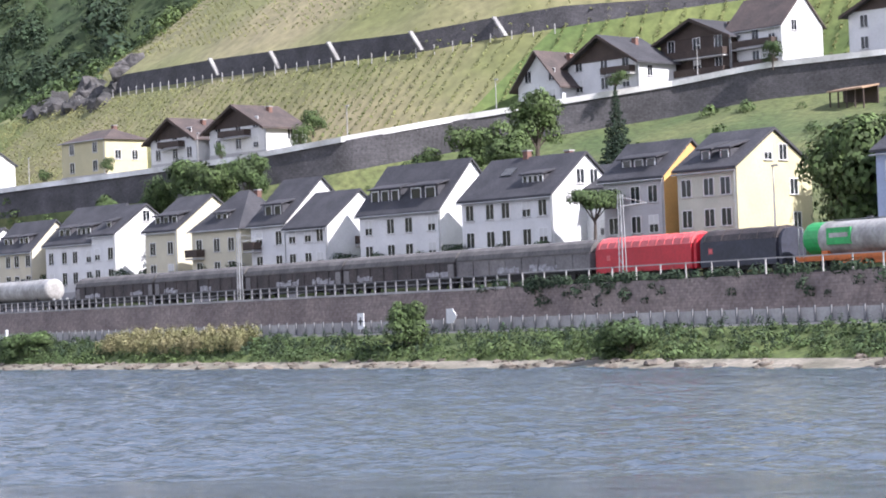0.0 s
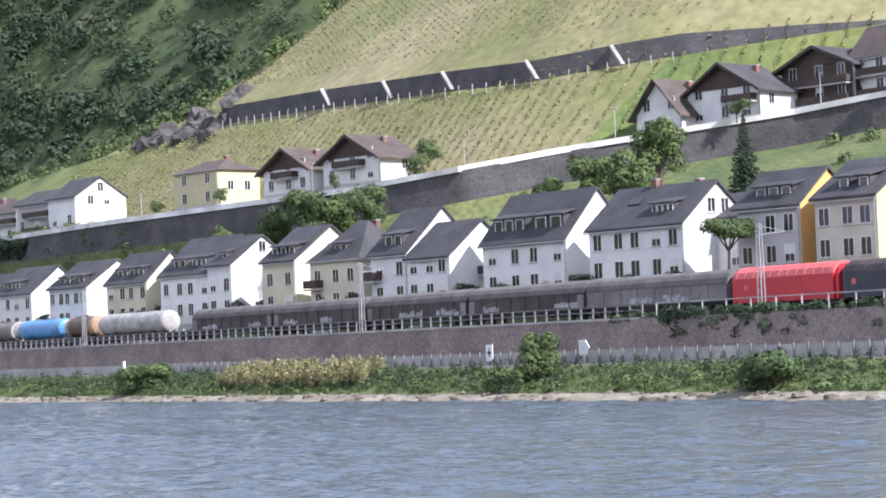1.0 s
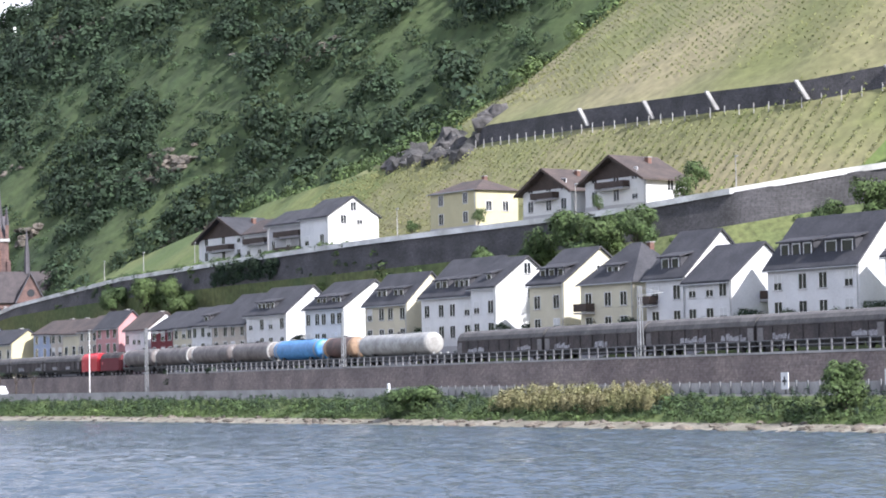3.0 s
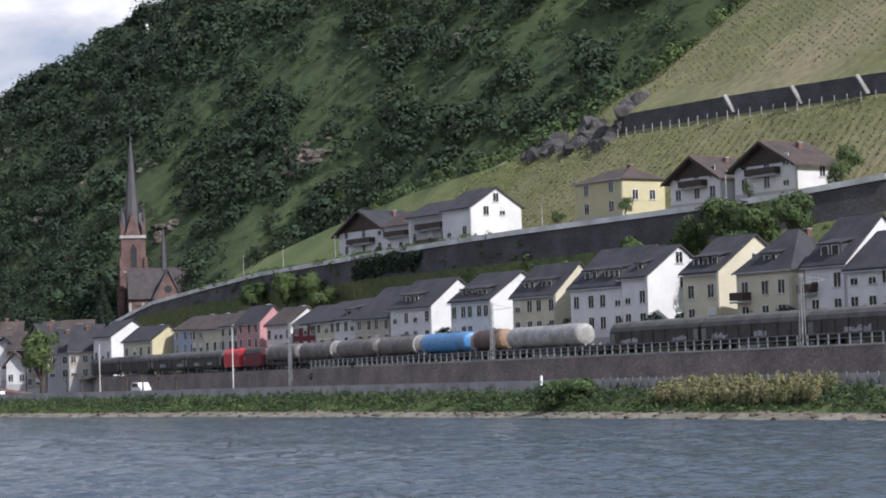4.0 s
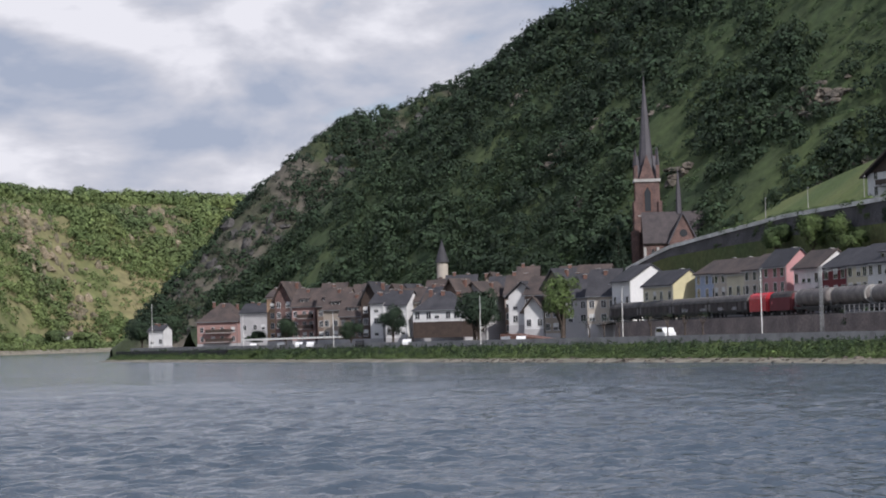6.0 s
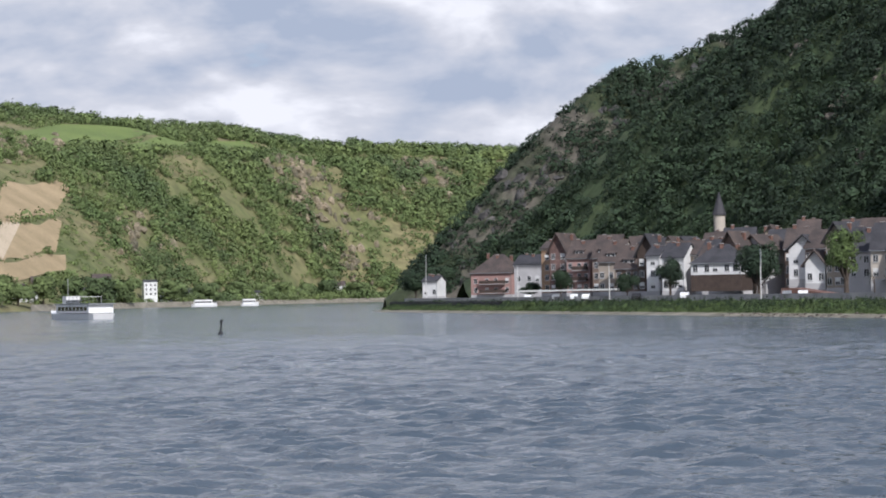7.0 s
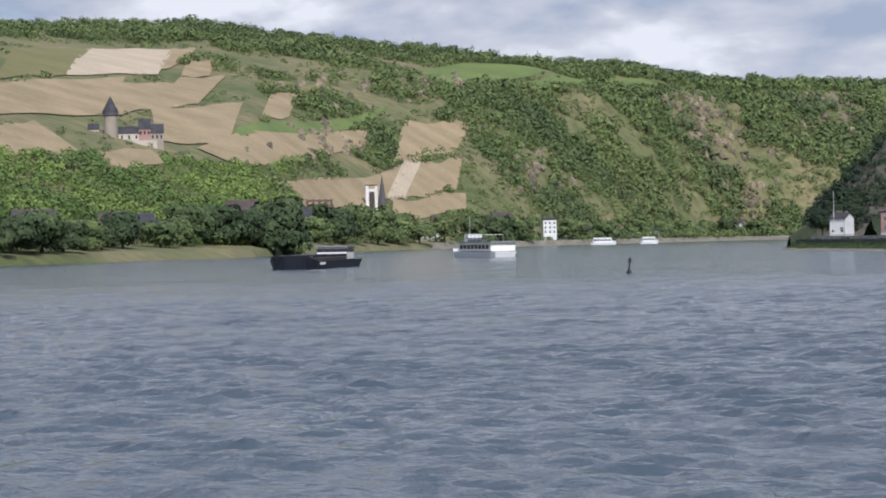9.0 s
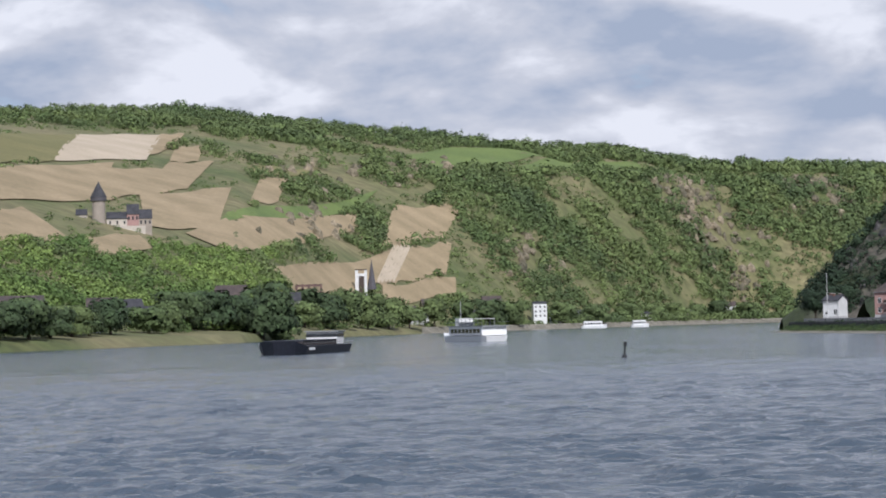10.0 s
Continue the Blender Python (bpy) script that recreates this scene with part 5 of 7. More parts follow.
tree("dense leafy tree beside the railway", 145, 142, 8.6, 10.5, 4.6, "leaf", 0.12, 16)
tree("tree with pale blossom above the lower houses", 147, 152, 12, 9.5, 4.2, "leaf", 0.2, 10)
tree("broad green tree behind the pale blue house", 137, 148, 11, 9, 4.5, "leaf", 0.2, 10)
conifer("tall dark fir on the grassy slope", 199, 160, 17.5, 11, 2.7)
tree("round-headed pine on bare stems", 172.5, 135.6, 9.6, 5.6, 2.6, "leaf", 0.62, 9, 600)
for s_, n_, z_, h_, r_ in ((224, 168, 22, 8, 3.4), (230, 163, 20, 6, 3.2), (219, 160, 19, 7, 3.2), (236, 160, 19, 5, 2.4), (274, 148.5, 17.5, 8.5, 3.2), (266, 148, 17.5, 7, 3.4), (258, 148.5, 17.5, 7.6, 2.6), (281, 147, 17, 6.5, 3.0), (268, 146, 15, 6, 3.0), (408, 145, 17, 6, 3.2), (420, 145, 17, 7, 3.0), (398, 143, 15, 5, 2.6), (437, 145, 17, 6, 3.0), (210, 152, 13, 5, 2.6), (293, 146, 17, 5, 2.2)):
    tree("leafy tree on the slope below the upper road", s_, n_, z_, h_, r_, "leaf", 0.2, 11, 600)
for s_, n_, z_, h_, r_ in ((278, 168, 27.5, 3.2, 2.2), (281, 172, 30, 3, 2.4), (313, 156, 26.5, 2.6, 1.3), (292, 163.5, 27, 2.6, 1.0), (330, 154, 26, 2.5, 1.2), (240, 193, 32.5, 3.2, 1.6), (223, 205, 34.2, 2.8, 1.8), (245, 222, 47, 4, 1.8), (252, 190, 31, 2.4, 1.2), (395, 152.6, 25.3, 1.8, 1.2), (412, 153, 25, 1.6, 1.0)):
    tree("small garden shrub beside the upper houses", s_, n_, z_, h_, r_, "leaf", 0.1, 6, 400, name="shrub")
tree("round green bush on the river bank", 172.6, 114.6, 1.6, 3.9, 2.3, "leaf", 0.03, 12, 500, name="bush")
tree("low green bush on the river bank", 250, 113.8, 1.2, 2.6, 3.2, "leaf", 0.03, 10, 500, name="bush")
tree("low green bush on the river bank", 140, 113.0, 1.0, 2.4, 2.6, "leaf", 0.03, 10, 500, name="bush")
for s_, n_, h_, r_ in ((484, 100, 10, 4.2), (492, 101, 10.5, 4.6), (458, 110, 13, 3.6), (536, 93, 8, 3.0), (560, 88, 5, 2.6), (613, 81, 6.5, 2.8), (660, 80, 4, 2.6), (800, 62, 9, 6), (815, 70, 10, 6)):
    tree("dark leafy tree among the riverside houses", s_, n_, 3.6, h_, r_, "forest" if n_ < 106 else "leaf", 0.2, 12, 500)
for i in range(7):
    tree("pollarded plane tree with bare knuckled stems", 384 + i * 6.5 + (i > 3) * 9, 112.5 - i * 0.8, 3.1, 4.6, 1.5, "forest", 0.62, 6, 14)
conifer("dark fir below the church", 555, 150, 17, 12, 4.0)
for s_ in np.arange(182, 350, 7.5):
    k = float(rng.uniform(0.6, 1.5))
    tree("low garden hedge in front of the houses", float(s_), 137.2, 9.0, 1.2 + k, 1.2 + k * 0.6, "forest", 0.02, 6, 300, name="hedge_bush")

# herbs and shrubs along the bank
k = 5200
ss = rng.uniform(60, 775, k) ** 1.0
off = rng.uniform(3.4, 8.8, k)
nn = curve(SHORE, ss) + off
zz = np.interp(off, [3.4, 6.2, 8.6], [0.55, 1.7, 2.75])
rr = rng.uniform(0.25, 0.6, k) * (0.7 + 0.35 * (off < 7.2)) * np.where(rng.random(k) > 0.93, 1.6, 1.0)
stuff("bank_herbs", leaf_mesh("bank_herbs", WA(ss, nn, zz + rr * 0.2), np.stack([rr * 1.3, rr * 1.3, rr * 0.85], 1), 52, M["leaf"], 0.2, rng), "rank green herbs and nettles on the bank", "plants")
k = 420
ss, off = rng.uniform(201, 232, k), rng.uniform(4.4, 7.6, k)
zz = np.interp(off, [3.4, 6.2, 8.6], [0.55, 1.7, 2.75])
rr = rng.uniform(0.5, 0.9, k)
stuff("reed_bed", leaf_mesh("reed_bed", WA(ss, curve(SHORE, ss) + off, zz + 0.9), np.stack([rr * 0.45, rr * 0.45, rr * 1.5], 1), 80, M["reed"], 0.16, rng), "straw-coloured dry reeds on the bank", "plants")
k = 170
ss = np.concatenate([rng.uniform(100, 176, 110), rng.uniform(330, 360, 10), rng.uniform(150, 172, 50)])
nn = WALL_N - rng.uniform(-1.6, 0.5, len(ss))
zz = np.where(nn > WALL_N, 6.7, rng.uniform(4.8, 6.8, len(ss)))
rr = rng.uniform(0.3, 0.8, len(ss))
stuff("wall_creepers", leaf_mesh("wall_creepers", WA(ss, nn, zz), np.stack([rr, rr, rr], 1), 110, M["forest"], 0.2, rng), "green creepers hanging over the stone wall", "plants")
k = 3000
ss, off = rng.uniform(60, 775, k), rng.uniform(4.5, 8.4, k)
zz = np.interp(off, [3.4, 6.2, 8.6], [0.55, 1.7, 2.75])
rr = rng.uniform(0.4, 0.85, k)
stuff("bank_nettles", leaf_mesh("bank_nettles", WA(ss, curve(SHORE, ss) + off, zz + rr * 0.45), np.stack([rr * 0.4, rr * 0.4, rr * 0.95], 1), 40, M["forest"], 0.22, rng), "tall dark nettles on the bank", "plants")
# ivy on the upper wall
ss = rng.uniform(366, 392, 130)
pn, pz = curve(PAR_N, ss) - 1.1, curve(PAR_Z, ss) - rng.uniform(0.6, 3.6, 130)
rr = rng.uniform(0.4, 0.9, 130)
stuff("ivy", leaf_mesh("ivy", WA(ss, pn, pz), np.stack([rr, rr * 0.6, rr], 1), 60, M["forest"], 0.3, rng), "dark ivy over the upper retaining wall", "plants")
# scrub on the slope between the lower houses and the upper road
k = 420
ss = rng.uniform(110, 480, k)
f = rng.uniform(0.1, 0.97, k)
n0, n1 = 150 + 0 * ss, curve(PAR_N, ss) - 1.4
nn = n0 + (n1 - n0) * f
zz = np.array([ground_z(a, b) for a, b in zip(ss, nn)])
rr = rng.uniform(0.35, 1.3, k)
stuff("slope_scrub", leaf_mesh("slope_scrub", WA(ss, nn, zz + rr * 0.3), np.stack([rr, rr, rr * 0.8], 1), 110, M["leaf"], 0.18, rng), "low scrub and brambles on the slope", "plants")


def vine_rows(name, sa, sb, gap, n_of, count, label, lean=0.35, keep=0.85):
    """Rows of vines that climb the slope, slightly askew."""
    cs, rs = [], []
    for s0 in np.arange(sa, sb, gap):
        for f in np.linspace(0.03, 0.97, count):
            na, nb = n_of(s0)
            n_ = na + (nb - na) * f
            s_ = s0 + (n_ - na) * lean
            if rng.random() > keep:
                continue
            z_ = ground_z(s_, n_)
            cs.append(WA(s_, n_, z_ + 0.5))
            rs.append((0.3, 0.42, 0.32))
    return stuff(name, leaf_mesh(name, np.array(cs), np.array(rs), 7, M["vine"], 0.5, rng), label, "vineyard")


vine_rows("lower_vines", 268, 410, 1.9, lambda s: (float(curve(PAR_N, s)) + 13, float(curve(TOP_N, s)) - 2), 40, "pale green vine rows on the lower slope")
vine_rows("upper_vines", 205, 395, 1.9, lambda s: (float(curve(TOP_N, s)) + 2, float(curve(TOP_N, s)) + 72), 74, "vine rows on the straw-coloured upper slope", 0.2)
vine_rows("road_vines", 200, 268, 2.0, lambda s: (float(curve(PAR_N, s)) + 15, float(curve(TOP_N, s)) - 2), 30, "green vines beside the upper houses", 0.3)


# ---------------------------------------------------------------- woods and rocks on the hills
def rocks(name, places, label, mat="rock"):
    sh = Shape()
    for x, y, z, a, b, c, seed in places:
        bm = bmesh.new()
        bmesh.ops.create_icosphere(bm, subdivisions=2, radius=1.0)
        for v in bm.verts:
            d = v.co.normalized()
            k = 1 + 0.45 * noise.noise(d * 1.7 + Vector((seed, 0, 0))) + 0.28 * noise.noise(d * 4.3 + Vector((0, seed, 0)))
            v.co = Vector((d.x * a * k, d.y * b * k, d.z * c * k))
        idx = {v: i for i, v in enumerate(bm.verts)}
        sh.add([v.co + Vector((x, y, z)) for v in bm.verts], [[idx[v] for v in f.verts] for f in bm.faces])
        bm.free()
    me = bpy.data.meshes.new(name)
    me.from_pydata(sh.v, [], sh.f)
    me.materials.append(M[mat])
    return stuff(name, me, label, "rocks")


def scatter(zf, s0, s1, n0, n1, k, cut, seed, zmin=6, across=0.022):
    g = np.random.default_rng(seed)
    s_, n_ = g.uniform(s0, s1, k), g.uniform(n0, n1, k)
    z_ = zf(s_, n_)
    d = np.array([noise.fractal((a * 0.022, b * across, seed), 0.9, 2.0, 3) for a, b in zip(s_, n_)])
    ok = (z_ > zmin) & (d > cut)
    return s_[ok], n_[ok], z_[ok], d[ok]


s_, n_, z_, d_ = scatter(forest_hill, 440, 860, 90, 310, 13500, -0.6, 3, across=0.06)
# close woods downstream and along the foot, single bushes over the grass upstream
open_ground = np.interp(s_ + 0.3 * (80 - z_), [560, 610, 660], [0.06, -0.12, -0.6])
ok = (d_ > np.where(z_ < 34, np.minimum(open_ground, -0.35), open_ground)) | (rng.random(len(s_)) < 0.13)
s_, n_, z_, d_ = s_[ok], n_[ok], z_[ok], d_[ok]
r_ = rng.uniform(1.3, 3.0, len(s_)) * np.where(rng.random(len(s_)) > 0.88, 1.5, 1.0) * (1 + 0.3 * np.clip(d_, -0.4, 1))
# the leaf colour itself carries the cloud shadow on this hill
stuff("hill_woods", leaf_mesh("hill_woods", WA(s_, n_, z_ + r_ * 0.55), np.stack([r_, r_, r_ * 0.95], 1), 110, M["forest"], 0.17, rng, 0.35, 0.72), "scrub oak and hazel darkened for cloud shadow over the hillside", "woods")
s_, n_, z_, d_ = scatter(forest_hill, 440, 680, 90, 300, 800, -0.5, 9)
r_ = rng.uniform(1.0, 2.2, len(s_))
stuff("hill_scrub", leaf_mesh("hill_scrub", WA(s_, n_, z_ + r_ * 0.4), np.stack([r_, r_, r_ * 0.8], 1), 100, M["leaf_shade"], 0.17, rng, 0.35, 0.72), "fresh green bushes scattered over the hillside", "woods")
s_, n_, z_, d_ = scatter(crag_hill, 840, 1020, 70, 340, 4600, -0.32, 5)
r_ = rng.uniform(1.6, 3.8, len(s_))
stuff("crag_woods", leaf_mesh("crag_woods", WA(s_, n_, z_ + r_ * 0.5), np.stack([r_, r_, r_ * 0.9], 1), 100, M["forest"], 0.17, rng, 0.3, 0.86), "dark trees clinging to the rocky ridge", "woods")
rk = []
# broken ledges: each runs along the slope between two places
for sa, na, sb, nb, cnt in ((663, 174, 622, 185, 34), (675, 164, 666, 170, 16), (577, 189, 541, 203, 40), (563, 198, 543, 202, 14), (664, 208, 642, 214, 22), (564, 220, 518, 228, 16), (706, 190, 700, 194, 12), (724, 169, 716, 174, 12), (600, 176, 590, 180, 10), (640, 160, 628, 164, 8), (530, 190, 512, 196, 10)):
    for i in range(cnt):
        f = rng.random()
        a, b = sa + (sb - sa) * f + rng.normal() * 1.5, na + (nb - na) * f + rng.normal() * 1.1
        p = W(a, b, float(forest_hill(np.array(a), np.array(b))))
        rk.append((p.x, p.y, p.z + 0.1, rng.uniform(0.8, 2.4), rng.uniform(0.7, 1.8), rng.uniform(0.4, 1.3), rng.uniform(0, 50)))
g_ = np.random.default_rng(77)
k = 6000
us, un = g_.uniform(440, 860, k), g_.uniform(90, 330, k)
uz = forest_hill(us, un)
ok = uz > 6
us, un, uz = us[ok], un[ok], uz[ok]
ur = g_.uniform(0.4, 1.0, len(us))
# undergrowth in the leaf tone darkened for cloud shade
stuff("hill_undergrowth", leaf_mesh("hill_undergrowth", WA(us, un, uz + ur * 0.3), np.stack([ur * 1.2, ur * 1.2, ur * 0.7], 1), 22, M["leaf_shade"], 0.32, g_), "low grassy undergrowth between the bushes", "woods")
us, un = g_.uniform(840, 985, 1500), g_.uniform(72, 165, 1500)
uz = crag_hill(us, un)
ok = uz > 5
ur = g_.uniform(1.2, 3.0, 1500)
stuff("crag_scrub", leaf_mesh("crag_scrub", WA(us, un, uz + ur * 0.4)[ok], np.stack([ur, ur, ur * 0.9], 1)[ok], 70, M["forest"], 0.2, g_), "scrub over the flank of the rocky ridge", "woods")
rocks("hill_rocks", rk, "grey-brown slate ledges on the wooded hillside", "ledge")
rk = []
for i in range(340):
    a, b = rng.uniform(110, 470), rng.uniform(-0.6, 3.6)
    p = W(a, float(curve(SHORE, a)) + b, float(np.interp(b, [-0.6, 0, 3.4], [-0.1, 0.0, 0.55])))
    k = rng.uniform(0.12, 0.4) * (1.6 if rng.random() > 0.9 else 1.0)
    rk.append((p.x, p.y, p.z, k * 1.4, k, k * 0.7, rng.uniform(0, 50)))
rocks("shore_stones", rk, "brown boulders and cobbles along the waterline", "ledge")
rk = []
for i in range(150):
    b = rng.uniform(80, 185)
    a = 905 + rng.normal() * 22
    p = W(a, b, float(crag_hill(np.array(a), np.array(b))))
    rk.append((p.x, p.y, p.z - 1.2, rng.uniform(1.2, 3.6), rng.uniform(1.2, 3.2), rng.uniform(1.2, 4.0), rng.uniform(0, 50)))
rocks("crag_rocks", rk, "weathered slate crags along the ridge", "rock_dark")
rk = []
for i in range(26):
    a, b = rng.uniform(366, 398), rng.uniform(183, 190)
    p = W(a, b, ground_z(a, b))
    rk.append((p.x, p.y, p.z - 0.8, rng.uniform(1.2, 3), rng.uniform(1.2, 2.4), rng.uniform(1.5, 3.6), rng.uniform(0, 50)))
rocks("terrace_rocks", rk, "dark rock outcrop at the end of the terrace wall", "rock_dark")
s_ = rng.uniform(380, 470, 260)
n_ = curve(TOP_N, s_) + rng.uniform(0, 80, 260)
z_ = np.array([ground_z(a, b) for a, b in zip(s_, n_)])
r_ = rng.uniform(1.2, 2.8, 260)
stuff("gully_woods", leaf_mesh("gully_woods", WA(s_, n_, z_ + r_ * 0.5), np.stack([r_, r_, r_], 1), 120, M["leaf"], 0.17, rng), "bright green trees in the gully beside the vineyard", "woods")

# ---------------------------------------------------------------- the church
ch = thing("church", place(577, 164, 19.8, 76), "red sandstone gothic church with a slender slate spire", "church")
part("tower", Shape().box(-2.9, 2.9, -2.9, 2.9, -4, 21.0), M["sandstone"], ch)
part("cornice", Shape().box(-3.2, 3.2, -3.2, 3.2, 20.6, 21.3), M["concrete"], ch, "pale stone cornice")
for x in (-2.6, 2.6):
    for y in (-2.6, 2.6):
        pn_ = part("pinnacle", Shape().box(x - 0.42, x + 0.42, y - 0.42, y + 0.42, 21.3, 24.6), M["sandstone"], ch)
        part("pinnacle_tip", Shape().tube((x, y, 24.6), (x, y, 29.2), 0.52, 0.04, sides=4), M["spire"], pn_)
for a in range(4):
    m_ = pose(0, 0, 0, 0, 0, 90 * a)
    part("tower_gable", Shape().prism([(-1.9, 21.3), (1.9, 21.3), (0, 27.2)], -2.9, -2.3), M["sandstone"], ch, m=m_)
    part("gable_roof", Shape().prism([(-1.9, 21.3), (1.9, 21.3), (0, 27.0)], -2.3, -0.3), M["spire"], ch, m=m_)
    part("belfry_window", Shape().prism([(-0.75, 13.6), (0.75, 13.6), (0.75, 18.0), (0, 19.4), (-0.75, 18.0)], -2.98, -2.88), M["pane"], ch, m=m_)
    part("belfry_surround", Shape().prism([(-1.05, 13.2), (-0.8, 13.2), (-0.8, 18.1), (0, 19.6), (0.8, 18.1), (0.8, 13.2), (1.05, 13.2), (1.05, 18.2), (0, 20.1), (-1.05, 18.2)], -3.04, -2.9), M["brick"], ch, m=m_)
    part("string_course", Shape().box(-3.0, 3.0, -3.02, -2.88, 12.3, 12.7), M["concrete"], ch, m=m_)
    for x in (-2.9, 2.9):
        part("buttress", Shape().box(x - 0.5, x + 0.5, -3.9, -2.7, -4, 9).box(x - 0.4, x + 0.4, -3.4, -2.7, 9, 16), M["sandstone"], ch, m=m_)
part("spire", Shape().tube((0, 0, 21.3), (0, 0, 29.5), 2.3, 1.45, sides=8, cap=False).tube((0, 0, 29.5), (0, 0, 46.3), 1.45, 0.05, sides=8), M["spire"], ch)
part("spire_cross", Shape().tube((0, 0, 46.2), (0, 0, 48.2), 0.07, sides=5).box(-0.5, 0.5, -0.06, 0.06, 47.2, 47.35), M["black"], ch)
# the nave runs in front of the tower, then the crossing, transept and choir
part("nave", Shape().prism([(-12.0, -6), (-12.0, 5.8), (-7.4, 12.6), (-2.9, 5.8), (-2.9, -6)], -1.6, 17.6, "x"), M["sandstone"], ch)
for q in (1, -1):
    part("nave_roof", Shape().prism([(-7.4 - 5.0 * q, 5.2), (-7.4, 12.7), (-7.4, 13.1), (-7.4 - 5.2 * q, 5.5)], -1.9, 17.9, "x"), M["roof_brown"], ch)
part("choir_apse", Shape().tube((17.6, -7.4, -6), (17.6, -7.4, 5.8), 4.4, 4.4, sides=10), M["sandstone"], ch)
part("apse_roof", Shape().tube((17.6, -7.4, 5.7), (17.2, -7.4, 12.6), 4.9, 0.1, sides=10), M["spire"], ch)
part("transept", Shape().prism([(4.2, -6), (4.2, 5.6), (7.4, 12.0), (10.6, 5.6), (10.6, -6)], -15.0, -7.4), M["sandstone"], ch)
for q in (1, -1):
    part("transept_roof", Shape().prism([(7.4 - 3.5 * q, 5.0), (7.4, 12.1), (7.4, 12.5), (7.4 - 3.7 * q, 5.3)], -15.4, -7.4), M["spire"], ch)
part("fleche", Shape().tube((7.0, -7.4, 12.4), (7.0, -7.4, 17), 0.75, 0.6, sides=6, cap=False).tube((7.0, -7.4, 17), (7.0, -7.4, 23.5), 0.65, 0.03, sides=6), M["spire"], ch)
for x in (0.4, 2.6, 12.4, 14.8):
    part("lancet_window", Shape().prism([(x - 0.6, -2.5), (x + 0.6, -2.5), (x + 0.6, 3.0), (x, 4.4), (x - 0.6, 3.0)], -12.08, -11.98), M["pane"], ch)
for x in (6.2, 7.4, 8.6):
    part("lancet_window", Shape().prism([(x - 0.4, -2.5), (x + 0.4, -2.5), (x + 0.4, 4.0), (x, 5.4), (x - 0.4, 4.0)], -15.08, -14.98), M["pane"], ch)
part("rose_window", Shape().tube((7.4, -15.08, 7.6), (7.4, -14.98, 7.6), 0.9, sides=16), M["pane"], ch)
for x, y in ((-1.5, -12), (1.5, -12), (4.0, -15), (10.8, -15), (11.2, -12), (13.6, -12), (16.2, -12)):
    part("buttress", Shape().box(x - 0.35, x + 0.35, y - 1.0, y + 0.1, -6, 2.2).box(x - 0.3, x + 0.3, y - 0.55, y + 0.1, 2.2, 4.6), M["concrete"], ch)

# ---------------------------------------------------------------- the old town by the water
OT = dict(group="houses of the riverside town", base=3.0)
TW = 58.0


def town(label, s, n, z, w, d, e, r, wall, roof="slate_brown", style="gable", cols=3, rows=3, turn=TW, **k):
    house("house", label, s, n + (9 if n < 100 else 5), z, w, d, e, r, turn, wall, roof, style, chimneys=k.pop("chimneys", ((-0.25, 0.12), (-0.8, 0.05), (-0.5, -0.1))), cols=cols, rows=rows, side=k.pop("side", ()), floor0=1.1, floor=2.7, win=(1.0, 1.4), **k, **OT)


town("pink riverside hotel under a broad brown roof", 722, 74, 4.2, 13, 12, 6.8, 12.4, "rose", "slate_brown", "hip", 4, 2, balconies=((0.45, 3.6, 8, "front"), (0.45, 0.9, 8, "front")))
town("small white pavilion on the quay", 760, 56, 4.0, 5, 6, 5.2, 6.6, "white", "slate", "gable", 2, 1)
town("low white annexe beside the pavilion", 770, 57, 4.0, 4, 5, 3.2, 4.2, "white", "slate", "gable", 2, 1)
town("grey-blue house with a shallow slate roof", 686, 78, 4.4, 8.5, 9, 8.6, 11.0, "grey", "slate", "gable", 3, 2)
town("narrow grey house with white window bands", 694, 82, 4.4, 5.0, 9, 6.0, 8.2, "grey", "slate", "gable", 2, 2)
town("tall narrow house in ochre stone", 655, 76.5, 4.4, 3.4, 9, 12.2, 14.0, "tan", "slate_brown", "gable", 1, 4)
town("red sandstone house with stepped gables", 646, 78.5, 4.4, 4.6, 11, 11.6, 15.8, "sandstone", "slate_brown", "front", 2, 4)
town("rose house with white balcony bands", 632, 82.5, 4.4, 6.4, 9, 9.4, 13.6, "rose", "slate_brown", "gable", 3, 3, dormers=((0.5, 2.4, 0.8, 1.0, 2),), balconies=((0.4, 3.4, 4, "front"), (0.4, 6.1, 4, "front")))
town("brown house under a tall tiled roof", 621, 87.5, 4.4, 6.6, 9, 9.2, 14.6, "umber", "slate_brown", "gable", 3, 3, dormers=((0.3, 1.2, 0.8, 1.0, 1), (0.7, 1.2, 0.8, 1.0, 1)))
town("drab plastered house with small windows", 606, 86, 4.4, 6.0, 9, 8.0, 13.0, "drab", "slate_brown", "gable", 3, 3, dormers=((0.5, 2.4, 0.8, 1.0, 2),))
town("brown inn with a deep tiled roof", 592, 88, 4.4, 6.4, 9, 6.2, 11.4, "umber", "slate_brown", "gable", 3, 2, dormers=((0.5, 3.0, 0.8, 1.0, 2),))
town("dark boarded house with a pointed gable", 580, 89.5, 4.4, 4.6, 9, 9.4, 13.6, "wood", "slate", "front", 2, 3)
town("slim white house beside the dark gable", 573, 89, 4.4, 3.2, 8, 8.6, 10.6, "white", "slate", "gable", 1, 3)
town("white house under a dark slate roof", 560, 92, 4.4, 5.2, 9, 8.0, 11.0, "white", "slate", "gable", 3, 2)
town("low white inn under a big hipped slate roof", 521, 96, 7.6, 11.0, 10, 2.9, 6.9, "white", "slate", "hip", 5, 1, plinth="wood")
